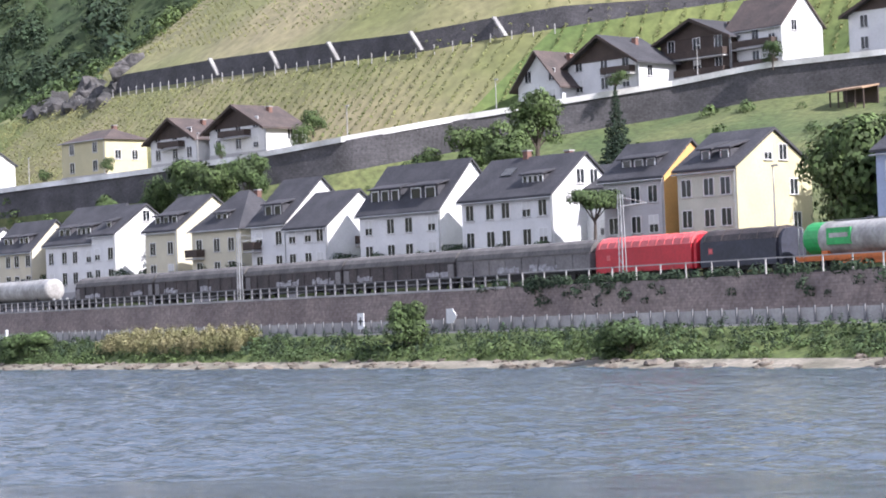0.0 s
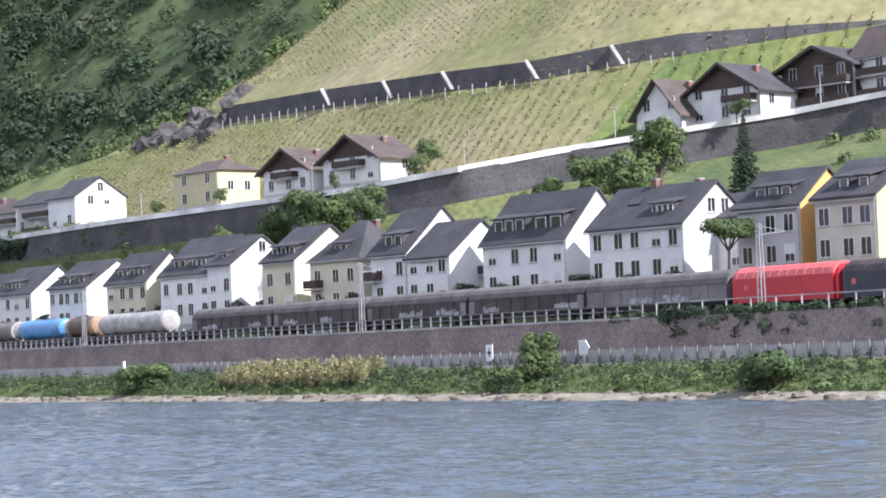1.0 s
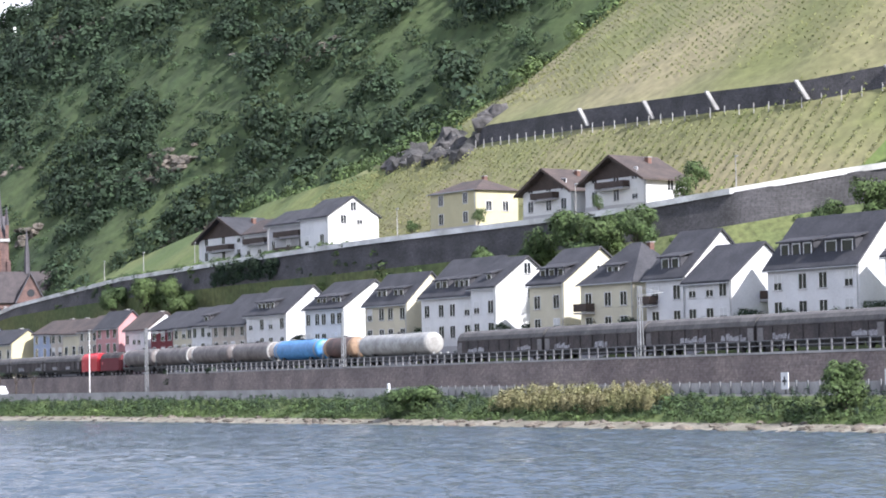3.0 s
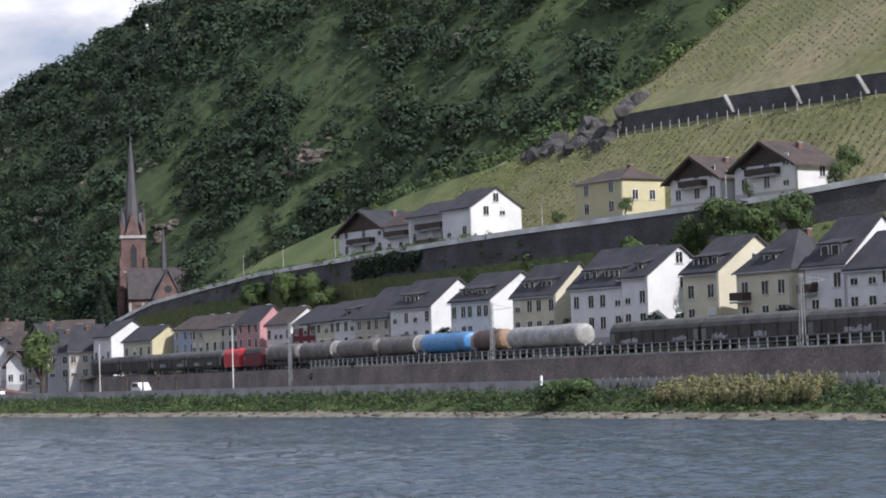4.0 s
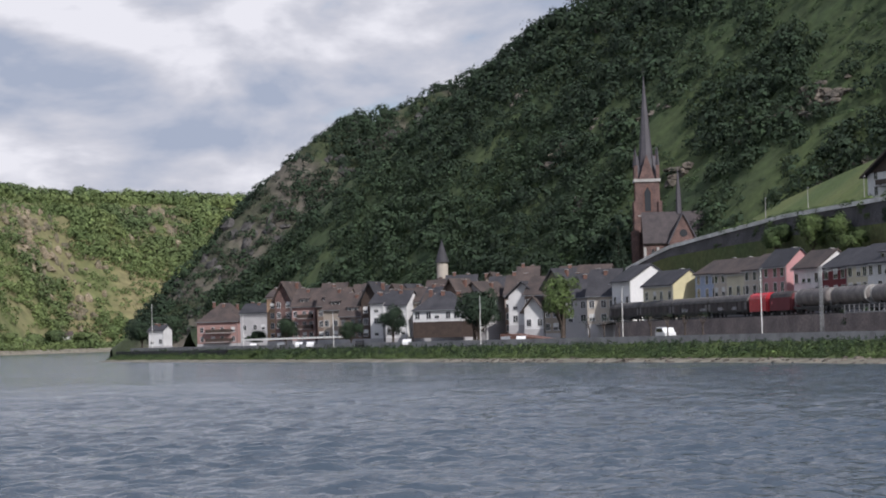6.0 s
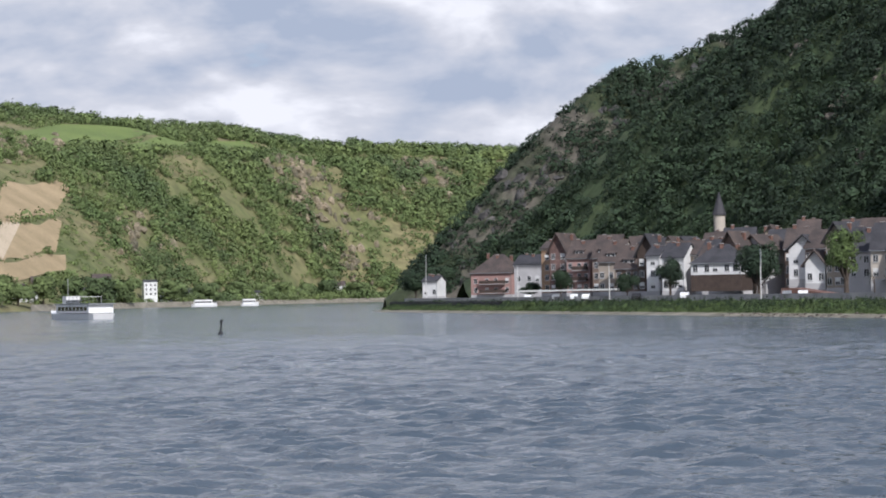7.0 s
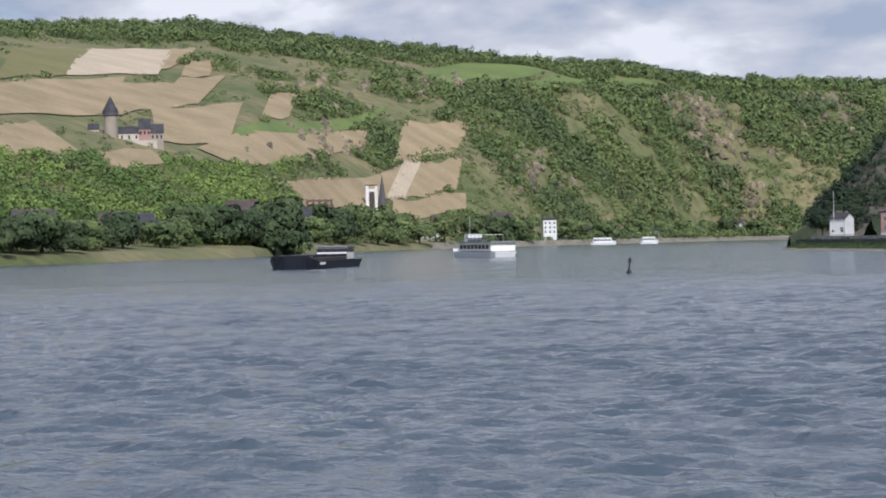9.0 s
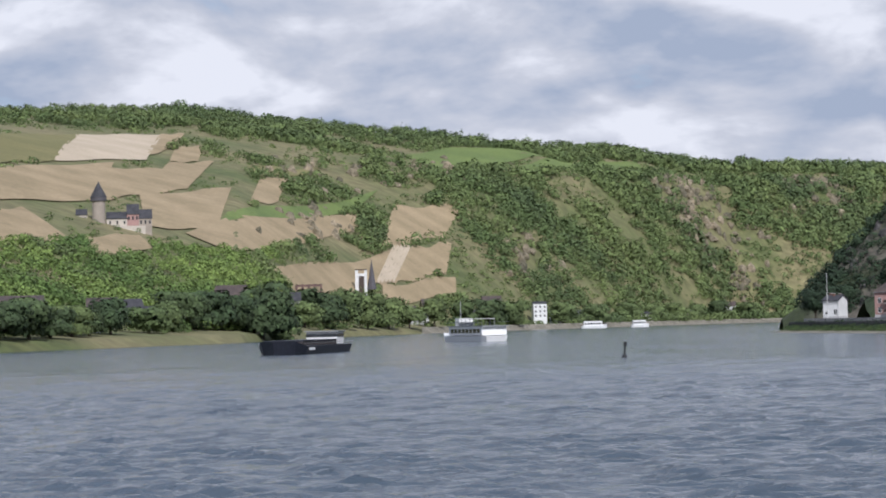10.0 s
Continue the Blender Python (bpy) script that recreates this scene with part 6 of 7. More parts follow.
town("grey house among the quay trees", 540, 98, 4.2, 6.4, 9, 6.4, 9.6, "grey", "slate", "gable", 3, 2)
town("white gabled house above the ramp", 525, 117.5, 6.4, 6.4, 8, 6.8, 9.6, "white", "slate", "front", 2, 2)
town("small white house beside the ramp", 514, 116, 5.4, 4.2, 7, 4.6, 7.2, "white", "slate_brown", "front", 2, 1)
town("long grey house with a slate roof", 500, 124, 6.0, 7.0, 8, 6.4, 10.8, "grey", "slate", "gable", 3, 2)
town("beige house with a steep slate roof", 491, 125.5, 6.0, 6.4, 8, 6.4, 11.4, "beige", "slate", "gable", 3, 2)
# mostly dark tints: the shade over the town is put into the plaster
TINTS = ("drab", "umber", "umber", "beige", "drab", "rose", "grey", "umber", "rose", "drab", "grey")
hr = random.Random(8)
spot = 0
for n_, sa, sb, e0 in ((101, 534, 690, 7.6), (111, 536, 680, 8.8), (120, 510, 670, 9.8), (128, 506, 640, 10.6)):
    s_ = sa
    while s_ < sb:
        w_, spot = hr.uniform(4.5, 7.5), spot + 1
        e_ = e0 + hr.uniform(-1.6, 1.4)
        town("old plastered house crowded beside its neighbours", s_, n_ - (s_ - 500) * 0.06, 4.4, w_, hr.uniform(6.5, 8.5), e_, e_ + hr.uniform(2.6, 4.4), TINTS[spot % 11], "slate" if spot % 3 == 0 else "slate_brown", "front" if spot % 4 == 1 else "gable", 3, 3, TW + hr.uniform(-18, 14), chimneys=((-0.3, 0.05), (-0.75, 0.0)) if spot % 2 else ((-0.5, 0.1),))
        s_ += hr.uniform(7.5, 12)
tw_ = thing("watch_tower", place(645, 128, 10, 30), "round medieval stone tower with a pointed cap", "tower")
part("shaft", Shape().tube((0, 0, -4), (0, 0, 14.5), 1.6, 1.5, sides=16), M["beige"], tw_)
part("cap", Shape().tube((0, 0, 14.4), (0, 0, 20.5), 1.9, 0.05, sides=12), M["slate"], tw_)
rp = thing("ramp", place(470, 113, 3.2, 40), "red-paved ramp up from the riverside road", "ramp")
part("deck", Shape().prism([(-13, 0), (0, 0), (0, 0.3), (-11, 1.8), (-13, 1.8)], -2.2, 2.2), M["brick"], rp)


def van(s, n, z, L, W_, H, colour, label, turn=0.0):
    c = thing("car" if H < 1.8 else "van", place(s, n, z, turn), label, "vehicle", "vehicles parked by the road")
    part("body", Shape().prism([(0, 0.35), (L, 0.35), (L, H * 0.58), (L * 0.86, H * 0.64), (L * 0.7, H * 0.97), (L * 0.08, H), (0, H * 0.62)], -W_ / 2, W_ / 2), M[colour], c)
    part("side_glass", Shape().prism([(L * 0.1, H * 0.66), (L * 0.8, H * 0.66), (L * 0.69, H * 0.92), (L * 0.12, H * 0.93)], -W_ / 2 - 0.015, W_ / 2 + 0.015), M["pane"], c)
    for x in (L * 0.2, L * 0.8):
        for y in (-W_ / 2 + 0.1, W_ / 2 - 0.1):
            part("wheel", Shape().tube((x, y - 0.12, 0.34), (x, y + 0.12, 0.34), 0.34, sides=12), M["black"], c)


van(404, 112, 3.0, 5.2, 1.9, 2.3, "frame", "white delivery van on the riverside road")
for s_, n_, c_ in ((462, 103, "frame"), (470, 102, "iron"), (520, 93, "frame"), (548, 88, "black"), (585, 83, "frame"), (612, 80, "iron"), (640, 77, "frame"), (596, 82, "frame")):
    van(s_, n_, 3.0, 4.3, 1.75, 1.5, c_, "car parked beside the riverside road", -15)
for s_, L_ in ((600, 11), (622, 9), (566, 9)):
    kz = thing("market_tent", place(s_, 80 + (622 - s_) * 0.12, 3.1, TW), "long white awning on the quay", "awning")
    part("canopy", Shape().prism([(-L_, 2.1), (0, 2.1), (0, 2.5), (-L_, 2.5)], -1.6, 1.6), M["blind"], kz)
    for x in (-L_ + 0.1, -0.1):
        part("post", Shape().tube((x, -1.5, -0.2), (x, -1.5, 2.1), 0.05), M["iron"], kz)
strip("quay_wall", [(470, 93.5), (684, 63.2), (768, 51)], FLAT, 640, 768, 0.5, -0.5, 3.0, M["slate_wall"], "dark stone quay wall at the river bend", "wall")

# ---------------------------------------------------------------- the far bank
def field(name, corners, mat, label, up=0.7):
    """A field draped over the far slope between four corners of (azimuth, distance)."""
    (a0, d0), (a1, d1), (a2, d2), (a3, d3) = corners
    u_, v_ = np.meshgrid(np.linspace(0, 1, 10), np.linspace(0, 1, 10))
    wob = 1 + 0.004 * np.sin(u_ * 9 + a0)
    a = (a0 * (1 - u_) + a1 * u_) * (1 - v_) + (a3 * (1 - u_) + a2 * u_) * v_
    d = ((d0 * (1 - u_) + d1 * u_) * (1 - v_) + (d3 * (1 - u_) + d2 * u_) * v_) * wob
    p = far_xyz(a, d, up)
    p[..., 2] += np.array([[noise.fractal((x * 0.006, y * 0.006, 2), 0.9, 2.0, 4) for x, y in zip(r1, r2)] for r1, r2 in zip(p[..., 0], p[..., 1])]) * far_calm(a)
    return sheet(name, p, mat, label, "field")


M["pale_field"] = material("bare_pale_field", (0.52, 0.43, 0.31), 0.95, 0.03, 0.08, 0.5, 0.2, second=(0.45, 0.37, 0.26))
M["olive_field"] = material("olive_vineyard", (0.2, 0.18, 0.07), 0.95, 0.03, 0.12, 0.5, 0.2, second=(0.16, 0.15, 0.055))
FIELDS = [
    ("pale_field", [(46.68, 1611), (44.78, 1718), (45.15, 1505), (47.19, 1368)]), ("olive_field", [(48.4, 1482), (46.71, 1609), (47.25, 1365), (48.81, 1253)]),
    ("field", [(44.75, 1720), (44.2, 1759), (44.41, 1642), (45.11, 1524)]), ("field", [(44.38, 1634), (43.76, 1680), (43.88, 1564), (44.52, 1524)]),
    ("field", [(48.81, 1218), (45.96, 1417), (46.31, 1206), (48.82, 1093)]), ("field", [(45.92, 1386), (44.69, 1462), (45.26, 1292), (46.24, 1209)]),
    ("field", [(44.55, 1507), (43.54, 1569), (44.16, 1377), (45.17, 1292)]), ("field", [(45.21, 1281), (43.15, 1417), (43.5, 1213), (45.09, 1157)]),
    ("field", [(42.4, 1523), (41.75, 1581), (42.0, 1444), (42.65, 1376)]), ("green_field", [(43.09, 1303), (39.69, 1667), (40.24, 1559), (43.37, 1230)]),
]
FIELDS += [
    ("field", [(44.04, 1177), (40.11, 1559), (40.25, 1497), (42.97, 1139)]), ("field", [(39.15, 1651), (37.65, 1743), (38.08, 1633), (39.47, 1505)]),
    ("field", [(42.17, 1185), (39.24, 1513), (39.62, 1397), (41.37, 1181)]), ("field", [(39.2, 1521), (38.82, 1548), (39.21, 1429), (39.62, 1392)]),
    ("field", [(38.76, 1553), (37.87, 1626), (38.02, 1544), (39.16, 1433)]), ("field", [(39.46, 1398), (37.82, 1550), (37.8, 1502), (39.47, 1359)]),
    ("field", [(48.83, 1039), (48.04, 1087), (46.99, 1023), (48.84, 947)]), ("field", [(46.52, 1049), (45.32, 1108), (45.03, 1076), (46.2, 993)]),
    ("green_field", [(38.85, 1918), (37.76, 2056), (35.32, 2117), (38.05, 1835)]), ("green_field", [(35.32, 2108), (33.42, 2247), (33.29, 2202), (36.68, 1908)]),
    ("olive_field", [(42.66, 1587), (41.04, 1679), (41.31, 1632), (42.4, 1539)]),
]


def grown(q, k=1.07):
    """The plot with its corners moved out a little from its middle."""
    a, d = sum(p[0] for p in q) / 4, sum(p[1] for p in q) / 4
    return [(a + (p[0] - a) * k, d + (p[1] - d) * k) for p in q]


FIELDS = [(m_, grown(q)) for m_, q in FIELDS]
NAMES_F = dict(pale_field="pale bare field on the far slope", olive_field="olive-green vineyard plot on the far slope", field="straw-coloured vineyard plot on the far slope", green_field="bright green meadow on the far slope")
for m_, cs in FIELDS:
    field("field_plot", cs, M[m_], NAMES_F[m_])


for i in range(5):
    f0, f1 = 0.02 + i * 0.2, 0.12 + i * 0.2
    a0, a1, b0, b1 = (39.24, 1521), (38.8, 1552), (39.66, 1390), (39.2, 1431)
    mixed = [tuple(p + (q - p) * f for p, q in zip(u, v)) for u, v, f in ((a0, a1, f0), (a0, a1, f1), (b0, b1, f1), (b0, b1, f0))]
    field("field_strip", mixed, M["pale_field"], "pale fallow strip between vine rows", 1.2)


def inside(a, d):
    for _, q in FIELDS:
        sign = [(q[(i + 1) % 4][0] - q[i][0]) * (d - q[i][1]) - (q[(i + 1) % 4][1] - q[i][1]) * (a - q[i][0]) for i in range(4)]
        if all(v > 0 for v in sign) or all(v < 0 for v in sign):
            return True
    return False


def far_noise(x, y):
    a = math.degrees(math.atan2(-(x - FAR_E[0]), y - FAR_E[1]))
    return noise.fractal((x * 0.006, y * 0.006, 2), 0.9, 2.0, 4) * float(far_calm(a))


CLIFFS = ((36.0, 0.33, 16, 0.25), (32.3, 0.6, 34, 0.45), (31.4, 0.45, 30, 0.45), (30.8, 0.3, 14, 0.25), (29.4, 0.68, 26, 0.5), (28.8, 0.6, 20, 0.4), (40.8, 0.62, 18, 0.8), (38.4, 0.66, 16, 0.5), (41.2, 0.38, 14, 0.6), (32.0, 0.52, 20, 0.4))


def on_cliff(a, t):
    return any(abs(a - a_) < sp * 1.1 and abs(t - t_) < 0.06 for a_, t_, _, sp in CLIFFS)


g = np.random.default_rng(21)
cs, rs = [], []
lo_c, lo_r = [], []
while len(cs) + len(lo_c) < 9500:
    a, t = g.uniform(24, 56), g.uniform(0.03, 1.02)
    d0, dc = float(curve(FAR_D0, a)), float(curve(FAR_DC, a))
    d = d0 + (dc - d0) * t
    if inside(a, d) or on_cliff(a, t) and g.random() < 0.85:
        continue
    p = far_xyz(a, d)
    dens = noise.fractal((p[0] * 0.008, p[1] * 0.008, 11), 0.9, 2.0, 3)
    if 42.6 < a < 50 and 930 < d < 1620 and dens < 0.42 or 45.0 < a < 46.6 and 1040 < d < 1150:
        continue
    if dens < (-0.1 if t < 0.66 else -0.35 if t > 0.85 else 0.2):
        continue
    r = g.uniform(2.6, 6.0) * (0.75 if t < 0.15 or t > 0.88 else 1.0) * (1.3 if g.random() > 0.92 else 1.0) * d / 1700
    q = (p[0], p[1], p[2] + far_noise(p[0], p[1]) * min(1, t * 6) + r * 0.5)
    dark = dens > 0.25 or t > 0.88
    (cs if dark else lo_c).append(q)
    (rs if dark else lo_r).append((r, r, r * 0.9))
stuff("far_woods", leaf_mesh("far_woods", cs, rs, 64, M["far_wood"], 0.21, g), "dark woods along the far slope", "woods")
stuff("far_scrub", leaf_mesh("far_scrub", lo_c, lo_r, 64, M["far_leaf"], 0.21, g), "sunlit green scrub on the far slope", "woods")
lw_c, lw_r = [], []
for i in range(11000):
    a, t = g.uniform(24, 52) if i < 6500 else g.uniform(24, 41), g.uniform(0.05, 0.9)
    d0, dc = float(curve(FAR_D0, a)), float(curve(FAR_DC, a))
    d = d0 + (dc - d0) * t
    if inside(a, d) or on_cliff(a, t) and g.random() < 0.85:
        continue
    p = far_xyz(a, d)
    if noise.fractal((p[0] * 0.012, p[1] * 0.012, 31), 0.9, 2.0, 3) < (0.0 if i < 6500 else -0.35):
        continue
    r = g.uniform(1.2, 2.6) * d / 1500
    lw_c.append((p[0], p[1], p[2] + far_noise(p[0], p[1]) * min(1, t * 6) + r * 0.3))
    lw_r.append((r * 1.3, r * 1.3, r * 0.8))
stuff("far_undergrowth", leaf_mesh("far_undergrowth", lw_c, lw_r, 24, M["far_leaf"], 0.3, g), "low green scrub between the far plots", "woods")
rk = []
for a_, t_, cnt, sp in CLIFFS:
    for i in range(int(cnt * 1.6)):
        a = a_ + g.normal() * sp
        d0, dc = float(curve(FAR_D0, a)), float(curve(FAR_DC, a))
        d = d0 + (dc - d0) * (t_ + g.normal() * 0.05)
        p = far_xyz(a, d)
        rk.append((p[0], p[1], p[2] + far_noise(p[0], p[1]) + (0.4 if a_ < 37 else -0.8), g.uniform(1.6, 5), g.uniform(1.6, 5), g.uniform(1.6, 6.0), g.uniform(0, 50)))
rocks("far_rocks", rk, "pale cliffs breaking through the far woods")


gs_c, gs_r = [], []
while len(gs_c) < 1500:
    a = g.uniform(41.8, 49.0)
    d0 = float(curve(FAR_D0, a))
    d = g.uniform(d0 + 60, d0 + 320)
    if inside(a, d) or 45.0 < a < 46.7 and d > 1030:
        continue
    p = far_xyz(a, d)
    if noise.fractal((p[0] * 0.02, p[1] * 0.02, 5), 0.9, 2.0, 3) < -0.35:
        continue
    r = g.uniform(1.6, 3.8)
    gs_c.append((p[0], p[1], p[2] + r * 0.5))
    gs_r.append((r, r, r * 0.85))
M["fresh_leaf"] = material("fresh_scrub_leaves", (0.17, 0.235, 0.055), 0.9, 0.02, 0.3, 0.2, 0.0, second=(0.085, 0.14, 0.035), each=0.3)
stuff("far_fresh_scrub", leaf_mesh("far_fresh_scrub", gs_c, gs_r, 60, M["fresh_leaf"], 0.2, g), "fresh bright green scrub below the castle", "woods")


def far_place(a, d, z=0.0, turn=0.0):
    p = far_xyz(a, d)
    n_ = far_noise(p[0], p[1]) if d > float(curve(FAR_D0, a)) + 150 else 0
    return pose(p[0], p[1], p[2] + n_ + z, 0, 0, a + turn)


def far_tree(label, a, d, h, r, mat="forest"):
    t = thing("tree", far_place(a, d), label, "tree", "trees along the far shore")
    q = np.random.default_rng(int(a * 100))
    sh = Shape().tube((0, 0, -1), (0, 0, h * 0.6), 0.6, 0.25, cap=False)
    c_, r_ = [], []
    for i in range(13):
        b, k = q.uniform(0, 6.28), r * q.uniform(0.1, 0.65)
        c = (k * math.cos(b), k * math.sin(b), h * q.uniform(0.2, 0.78))
        sh.tube((0, 0, h * 0.25), c, 0.25, 0.08, sides=5, cap=False)
        c_.append(c)
        r_.append((r * 0.52, r * 0.52, h * 0.21))
    part("trunk", sh, M["bark"], t)
    part("crown", leaf_mesh("crown", c_, r_, 220, M["shore_leaf" if mat == "forest" else "far_wood"], 0.2, q), None, t)


for a, d, h, r, m_ in ((42.4, 905, 20, 11, "forest"), (43.6, 880, 14, 9, "forest"), (44.2, 860, 14, 9, "forest"), (41.0, 1130, 18, 10, "forest"), (40.4, 1170, 18, 8, "leaf"), (39.9, 1210, 17, 8, "leaf"), (39.4, 1250, 15, 8, "leaf"), (38.3, 1340, 15, 8, "leaf"), (37.6, 1400, 16, 8, "leaf"), (37.0, 1450, 16, 9, "forest"), (36.4, 1500, 15, 9, "leaf"), (46.0, 780, 11, 7, "forest"), (46.9, 745, 9, 6, "leaf"), (47.9, 700, 11, 9, "forest"), (48.6, 680, 10, 8, "forest"), (49.3, 660, 10, 8, "forest"), (45.1, 815, 9, 7, "leaf"), (35.2, 1620, 14, 9, "leaf"), (34.4, 1690, 14, 10, "leaf"), (33.6, 1780, 13, 10, "leaf"), (32.6, 1890, 13, 10, "leaf"), (31.6, 1990, 14, 10, "forest"), (42.0, 935, 13, 7, "leaf"), (43.1, 890, 12, 8, "forest"), (44.7, 840, 10, 6, "leaf"), (46.5, 760, 8, 5, "forest"), (47.4, 720, 8, 6, "forest"), (41.4, 1090, 12, 7, "leaf"), (38.9, 1290, 12, 7, "leaf"), (33.0, 1840, 12, 10, "leaf"), (32.1, 1940, 13, 10, "leaf"), (30.9, 2040, 13, 11, "leaf")):
    far_tree("broad leafy tree on the far shore", a, d, h * 1.12, r * 1.25, m_)


def far_house(label, a, d, w, dp, e, r, wall, roof="slate", turn=0.0, z=0.0):
    h = thing("house", far_place(a, d, z, turn), label, "house", "houses on the far shore")
    part("wall", Shape().prism([(0, -4), (0, e), (dp / 2, r), (dp, e), (dp, -4)], -w / 2, w / 2, "x"), M[wall], h)
    k = (r - e) / (dp / 2)
    for q in (0, 1):
        sl = [(-0.5, e - 0.5 * k), (dp / 2, r), (dp / 2, r + 0.35), (-0.5, e - 0.5 * k + 0.3)]
        if q:
            sl = [(dp - y, zz) for y, zz in sl]
        part("roof", Shape().prism([(y, zz + 0.03) for y, zz in sl], -w / 2 - 0.4, w / 2 + 0.4, "x"), M[roof], h)
    n_ = max(2, int(w / 3))
    for fl in range(max(1, int(e / 3))):
        for i in range(n_):
            x = -w / 2 + w * (i + 0.5) / n_
            wd = part("window", Shape().box(x - 0.65, x + 0.65, -0.08, 0.02, 0.9 + fl * 3, 2.6 + fl * 3), M["frame"], h)
            part("pane", Shape().box(x - 0.52, x + 0.52, -0.12, -0.07, 1.03 + fl * 3, 2.47 + fl * 3), M["pane"], wd)


far_house("white block of a house on the far shore", 35.75, 1600, 9, 9, 10, 11, "white", "slate", 10, 3.0)
far_house("long white hall on the far shore", 33.3, 1830, 16, 9, 5, 6.5, "white", "slate", 8)
far_house("white hall with a low roof", 32.3, 1930, 14, 9, 5, 7, "cream", "slate", 5)
far_house("pale villa on the far shore", 45.05, 850, 9, 8, 6.5, 8.2, "cream", "slate", 8)
far_house("broad pink-brown villa on the far shore", 48.05, 775, 14, 9, 7.5, 9.0, "beige", "slate_brown", 6)
for i, (a, d) in enumerate(((46.6, 770), (46.2, 800), (45.6, 830), (44.6, 850), (47.2, 745), (43.2, 930), (41.7, 1090), (38.9, 1330), (38.7, 1345), (38.4, 1390), (37.2, 1470), (36.9, 1520), (35.4, 1610), (35.1, 1640), (34.8, 1670), (31.2, 2050))):
    far_house("small pale house among the shore trees", a, d + 25, 8 + i % 3 * 2, 8, 4.5 + i % 2 * 2, 8 + i % 2 * 2, ("white", "cream", "grey", "white")[i % 4], ("slate", "slate_brown")[i % 2], i * 17 % 40 - 20)

ga, gd = np.meshgrid(np.arange(26, 38.6, 0.2), np.linspace(-4, 16, 5), indexing="ij")
gp = far_xyz(ga, curve(FAR_D0, ga) + gd)
gp[..., 2] = np.interp(gd, [-4, 0, 16], [-0.5, 0.35, 3.6])
sheet("far_gravel_shore", gp, M["gravel"], "pale gravel beach along the far waterline", "shore")
# castle on the vineyard hill
ca = thing("castle", far_place(45.75, 1125, -1), "hilltop castle with a round keep and pale wings", "castle")
part("keep", Shape().tube((-9.5, 0, -6), (-9.5, 0, 13.5), 3.2, 3.0, sides=20), M["drab"], ca)
part("keep_gallery", Shape().tube((-9.5, 0, 13.4), (-9.5, 0, 15.2), 3.7, 3.7, sides=20), M["spire"], ca)
part("keep_roof", Shape().tube((-9.5, 0, 15.1), (-9.5, 0, 22.5), 3.9, 0.05, sides=16), M["slate"], ca)
part("wall", Shape().box(-18, -7, 2, 5, -6, 4).box(-7, 12, -1.5, 0, -6, 1.5), M["beige"], ca)
for x0, x1, e, r_, w_ in ((-20, -15, 7, 9.5, "beige"), (-6, 4, 5, 8, "beige"), (3.5, 9, 7, 11.5, "rose"), (9, 15, 5, 9, "drab")):
    wg_ = part("wing", Shape().prism([(0, -6), (0, e), (3.5, r_), (7, e), (7, -6)], x0, x1, "x"), M[w_], ca)
    for q in (0, 1):
        sl = [(-0.3, e - 0.2), (3.5, r_), (3.5, r_ + 0.35), (-0.3, e + 0.15)]
        part("roof", Shape().prism([((7 - y) if q else y, zz + 0.03) for y, zz in sl], x0 - 0.2, x1 + 0.2, "x"), M["slate"], wg_)
    for i in range(3):
        x = x0 + (x1 - x0) * (i + 0.5) / 3
        part("window", Shape().box(x - 0.4, x + 0.4, -0.1, 0.02, e - 2.6, e - 1.0), M["pane"], wg_)
# roofless chapel and the tower beside it
rc = thing("chapel_ruin", far_place(41.3, 1178, 0), "roofless red gothic chapel ruin", "ruin")
for i in range(5):
    part("pier", Shape().box(-6.4 + i * 3.0, -5.2 + i * 3.0, -0.8, 0.8, -6, 9.5), M["sandstone"], rc)
    if i < 4:
        part("arch", Shape().box(-5.3 + i * 3.0, -3.3 + i * 3.0, -0.5, 0.5, 8.2, 9.3), M["sandstone"], rc)
part("sill_wall", Shape().box(-6.4, 6.8, -0.7, 0.7, -6, 1.0), M["sandstone"], rc)
tt_ = thing("church_tower", far_place(39.95, 1335, 0), "white corner tower with a dark pointed roof", "tower")
part("shaft", Shape().box(-5.2, -3.6, -2, 2, -6, 15).box(0.0, 1.4, -2, 2, -6, 15).box(-3.6, 0, -1.4, 2, -6, 13), M["white"], tt_)
part("opening", Shape().box(-3.3, -0.3, -1.6, -1.4, 1, 11.5), M["wood"], tt_)
part("cap", Shape().box(-5.3, 1.5, -2.1, 2.1, 14.8, 15.4), M["wood"], tt_)
part("spire", Shape().tube((4, 0, 4), (4, 0, 21), 2.6, 0.05, sides=8), M["spire"], tt_)
part("nave", Shape().prism([(-9, -6), (-9, 2), (-6, 4.5), (-3, 2), (-3, -6)], -3, 3), M["white"], tt_)

# ---------------------------------------------------------------- boats
M["hull"] = material("blue_black_hull", (0.018, 0.02, 0.03), 0.5, 0.4, 0.2, 2, 0.05)
bg_ = thing("barge", pose(-330.5, 372.5, 0, 0, 0, -62), "low dark cargo barge with a white wheelhouse", "barge")


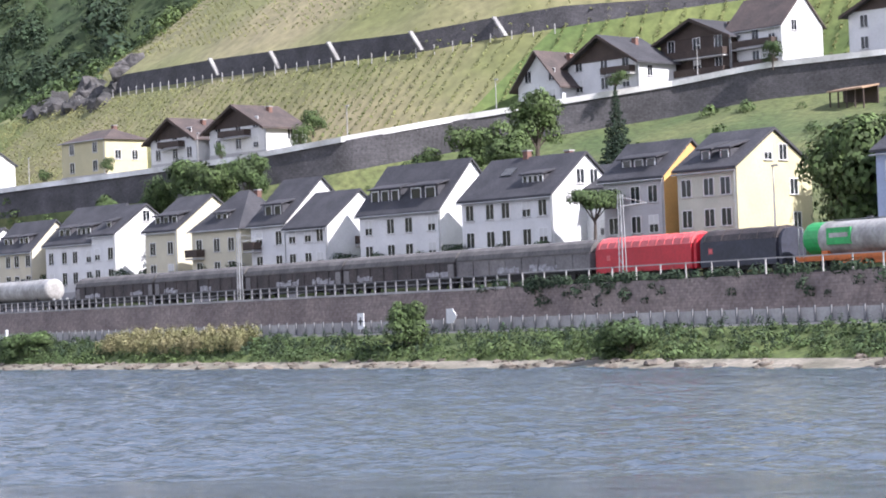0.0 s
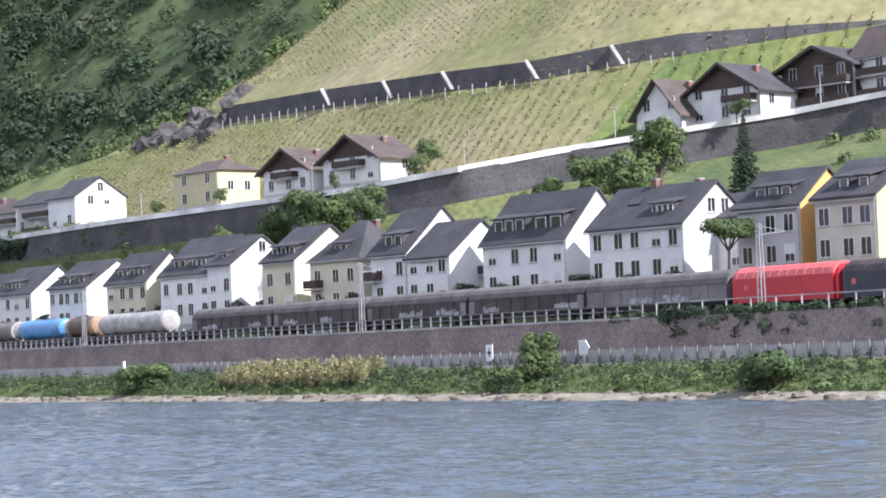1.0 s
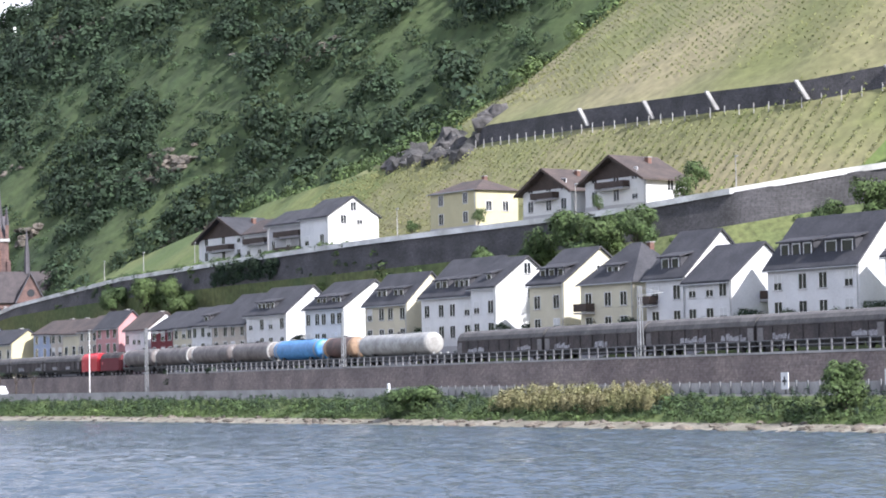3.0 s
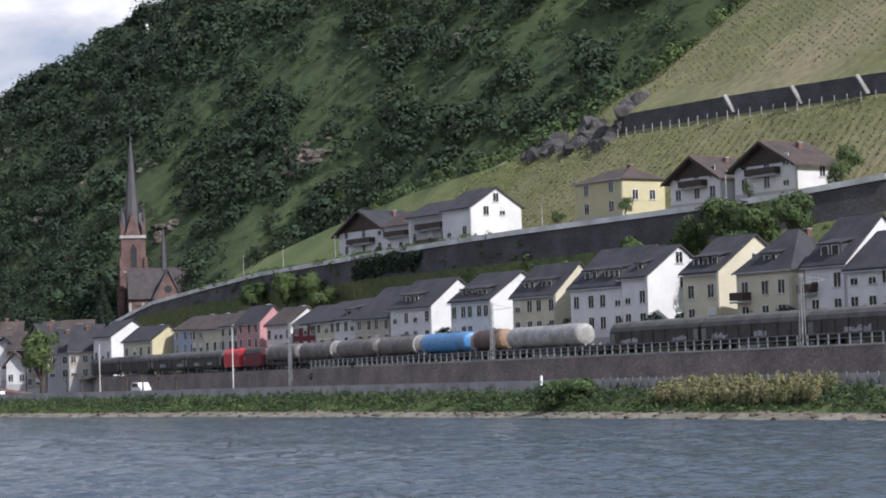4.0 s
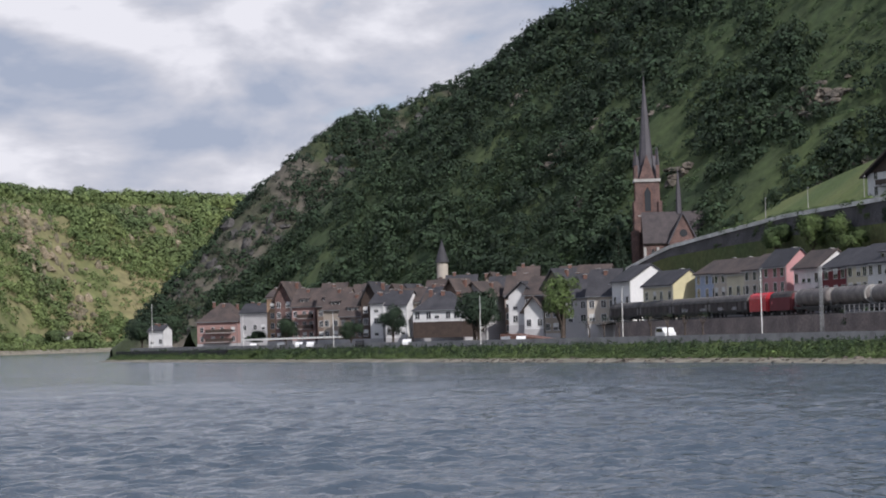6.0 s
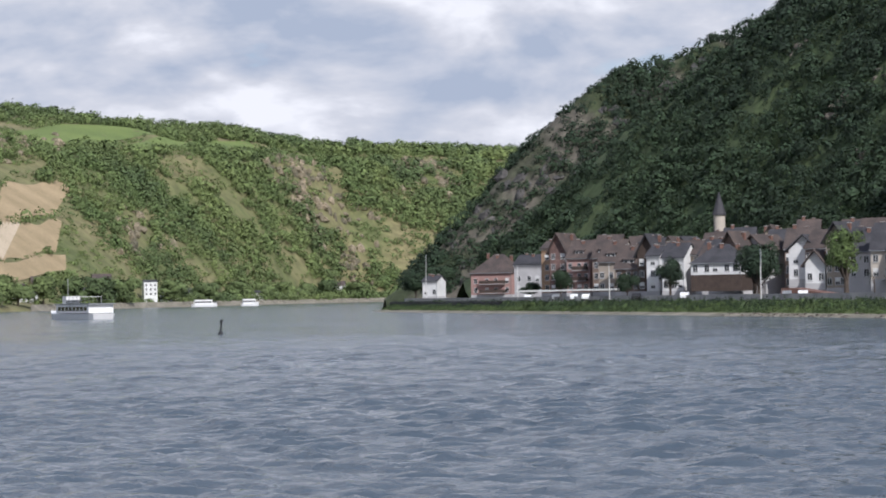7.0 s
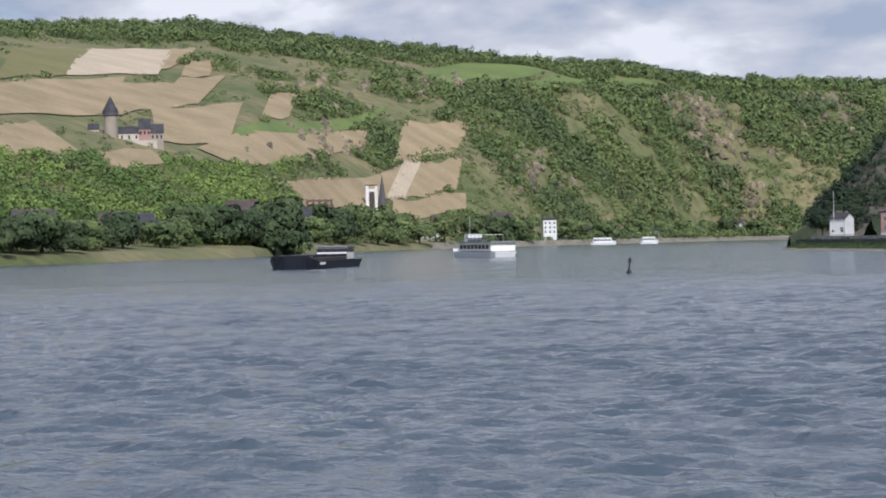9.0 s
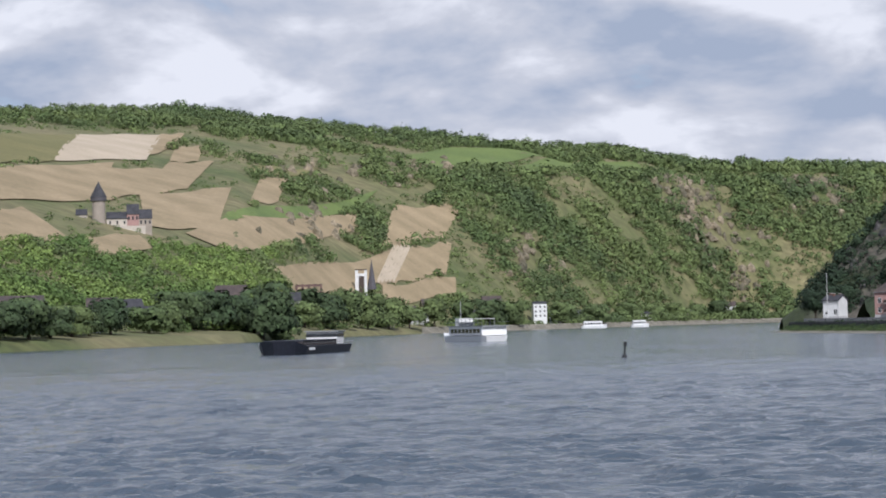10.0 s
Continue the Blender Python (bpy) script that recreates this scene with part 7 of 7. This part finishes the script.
def hull(L, W_, H, bow=6.0):
    pts_ = [(-L / 2, -W_ * 0.4), (-L / 2 + 2, -W_ / 2), (L / 2 - bow, -W_ / 2), (L / 2 - bow * 0.4, -W_ * 0.36), (L / 2, -0.4), (L / 2, 0.4), (L / 2 - bow * 0.4, W_ * 0.36), (L / 2 - bow, W_ / 2), (-L / 2 + 2, W_ / 2), (-L / 2, W_ * 0.4)]
    k = len(pts_)
    top = [(x, y, H + (0.9 if x > L / 2 - bow else 0)) for x, y in pts_]
    low = [(x * 0.96, y * 0.85, -0.6) for x, y in pts_]
    return Shape().add(low + top, [(i, (i + 1) % k, k + (i + 1) % k, k + i) for i in range(k)] + [tuple(range(k, 2 * k)), tuple(range(k))[::-1]])


part("hull", hull(46, 9.0, 1.5), M["hull"], bg_)
part("coaming", Shape().box(-12, 16, -3.4, 3.4, 1.5, 2.3), M["wagon_dark"], bg_)
for i in range(7):
    part("hatch_cover", Shape().box(-11.8 + i * 4, -8.0 + i * 4, -3.5, 3.5, 2.3, 2.55), M["hull"], bg_)
wh = part("wheelhouse", Shape().box(-20, -14, -3.0, 3.0, 1.5, 3.9), M["frame"], bg_, "white wheelhouse")
part("pane", Shape().box(-20.05, -13.95, -3.05, 3.05, 2.9, 3.5), M["pane"], wh)
part("roof", Shape().box(-20.5, -13.5, -3.3, 3.3, 3.9, 4.1), M["iron"], wh)
for y_ in (4.53, -4.53):
    part("name_bar", Shape().box(11.0, 15.5, y_ - 0.03, y_ + 0.03, 0.75, 1.2), M["frame"], bg_)
part("railing", Shape().box(-22, 18, -4.4, -4.34, 2.0, 2.08).box(-22, 18, 4.34, 4.4, 2.0, 2.08), M["iron"], bg_)
fy = thing("excursion_boat", pose(-425, 548, 0, 0, 0, 148), "white excursion boat with two decks", "boat")
part("hull", hull(36, 7.6, 1.5, 6), M["frame"], fy)
part("main_deck", Shape().box(-16, 9, -3.5, 3.5, 1.7, 4.0), M["frame"], fy)
for i in range(8):
    part("window", Shape().box(-14.6 + i * 2.85, -12.4 + i * 2.85, -3.56, 3.56, 2.3, 3.4), M["pane"], fy)
part("upper_deck", Shape().box(-17, 10, -3.8, 3.8, 4.0, 4.25), M["iron"], fy)
part("awning", Shape().box(-9, 4, -3.0, 3.0, 6.0, 6.12), M["blind"], fy)
part("rail", Shape().box(-17, 10, -3.75, -3.7, 5.1, 5.18).box(-17, 10, 3.7, 3.75, 5.1, 5.18), M["iron"], fy)
for i in range(5):
    for y_ in (-2.9, 2.9):
        part("stanchion", Shape().box(-8.8 + i * 3.1, -8.7 + i * 3.1, y_ - 0.05, y_ + 0.05, 4.2, 6.0), M["iron"], fy)
part("wheelhouse", Shape().box(5, 8, -2, 2, 4.2, 6.3), M["frame"], fy)
part("mast", Shape().tube((9, 0, 4), (9, 0, 11), 0.1), M["iron"], fy)
for x, y, L_ in ((-918, 1325, 17), (-900, 1352, 12)):
    mb = thing("moored_boat", pose(x, y, 0, 0, 0, 40), "white passenger boat moored at the far shore", "boat")
    part("hull", hull(L_, 7, 1.6, 4), M["frame"], mb)
    part("cabin", Shape().box(-L_ * 0.4, L_ * 0.3, -3, 3, 1.6, 4.6), M["frame"], mb)
    for i in range(6):
        part("window", Shape().box(-L_ * 0.38 + i * L_ * 0.11, -L_ * 0.38 + (i + 0.75) * L_ * 0.11, -3.06, 3.06, 2.4, 3.6), M["pane"], mb)
b_ = W(359, -3.8, 0)
by = thing("buoy", pose(b_.x, b_.y, 0), "dark spar buoy leaning in the current", "buoy")
part("float", Shape().tube((0, 0, -0.6), (0, 0, 0.35), 0.5, 0.3, sides=12), M["black"], by)
part("spar", Shape().tube((0, 0, 0.3), (0.15, 0, 1.7), 0.14, 0.1), M["black"], by)
part("topmark", Shape().tube((0.13, 0, 1.5), (0.17, 0, 2.0), 0.24, 0.2), M["black"], by)
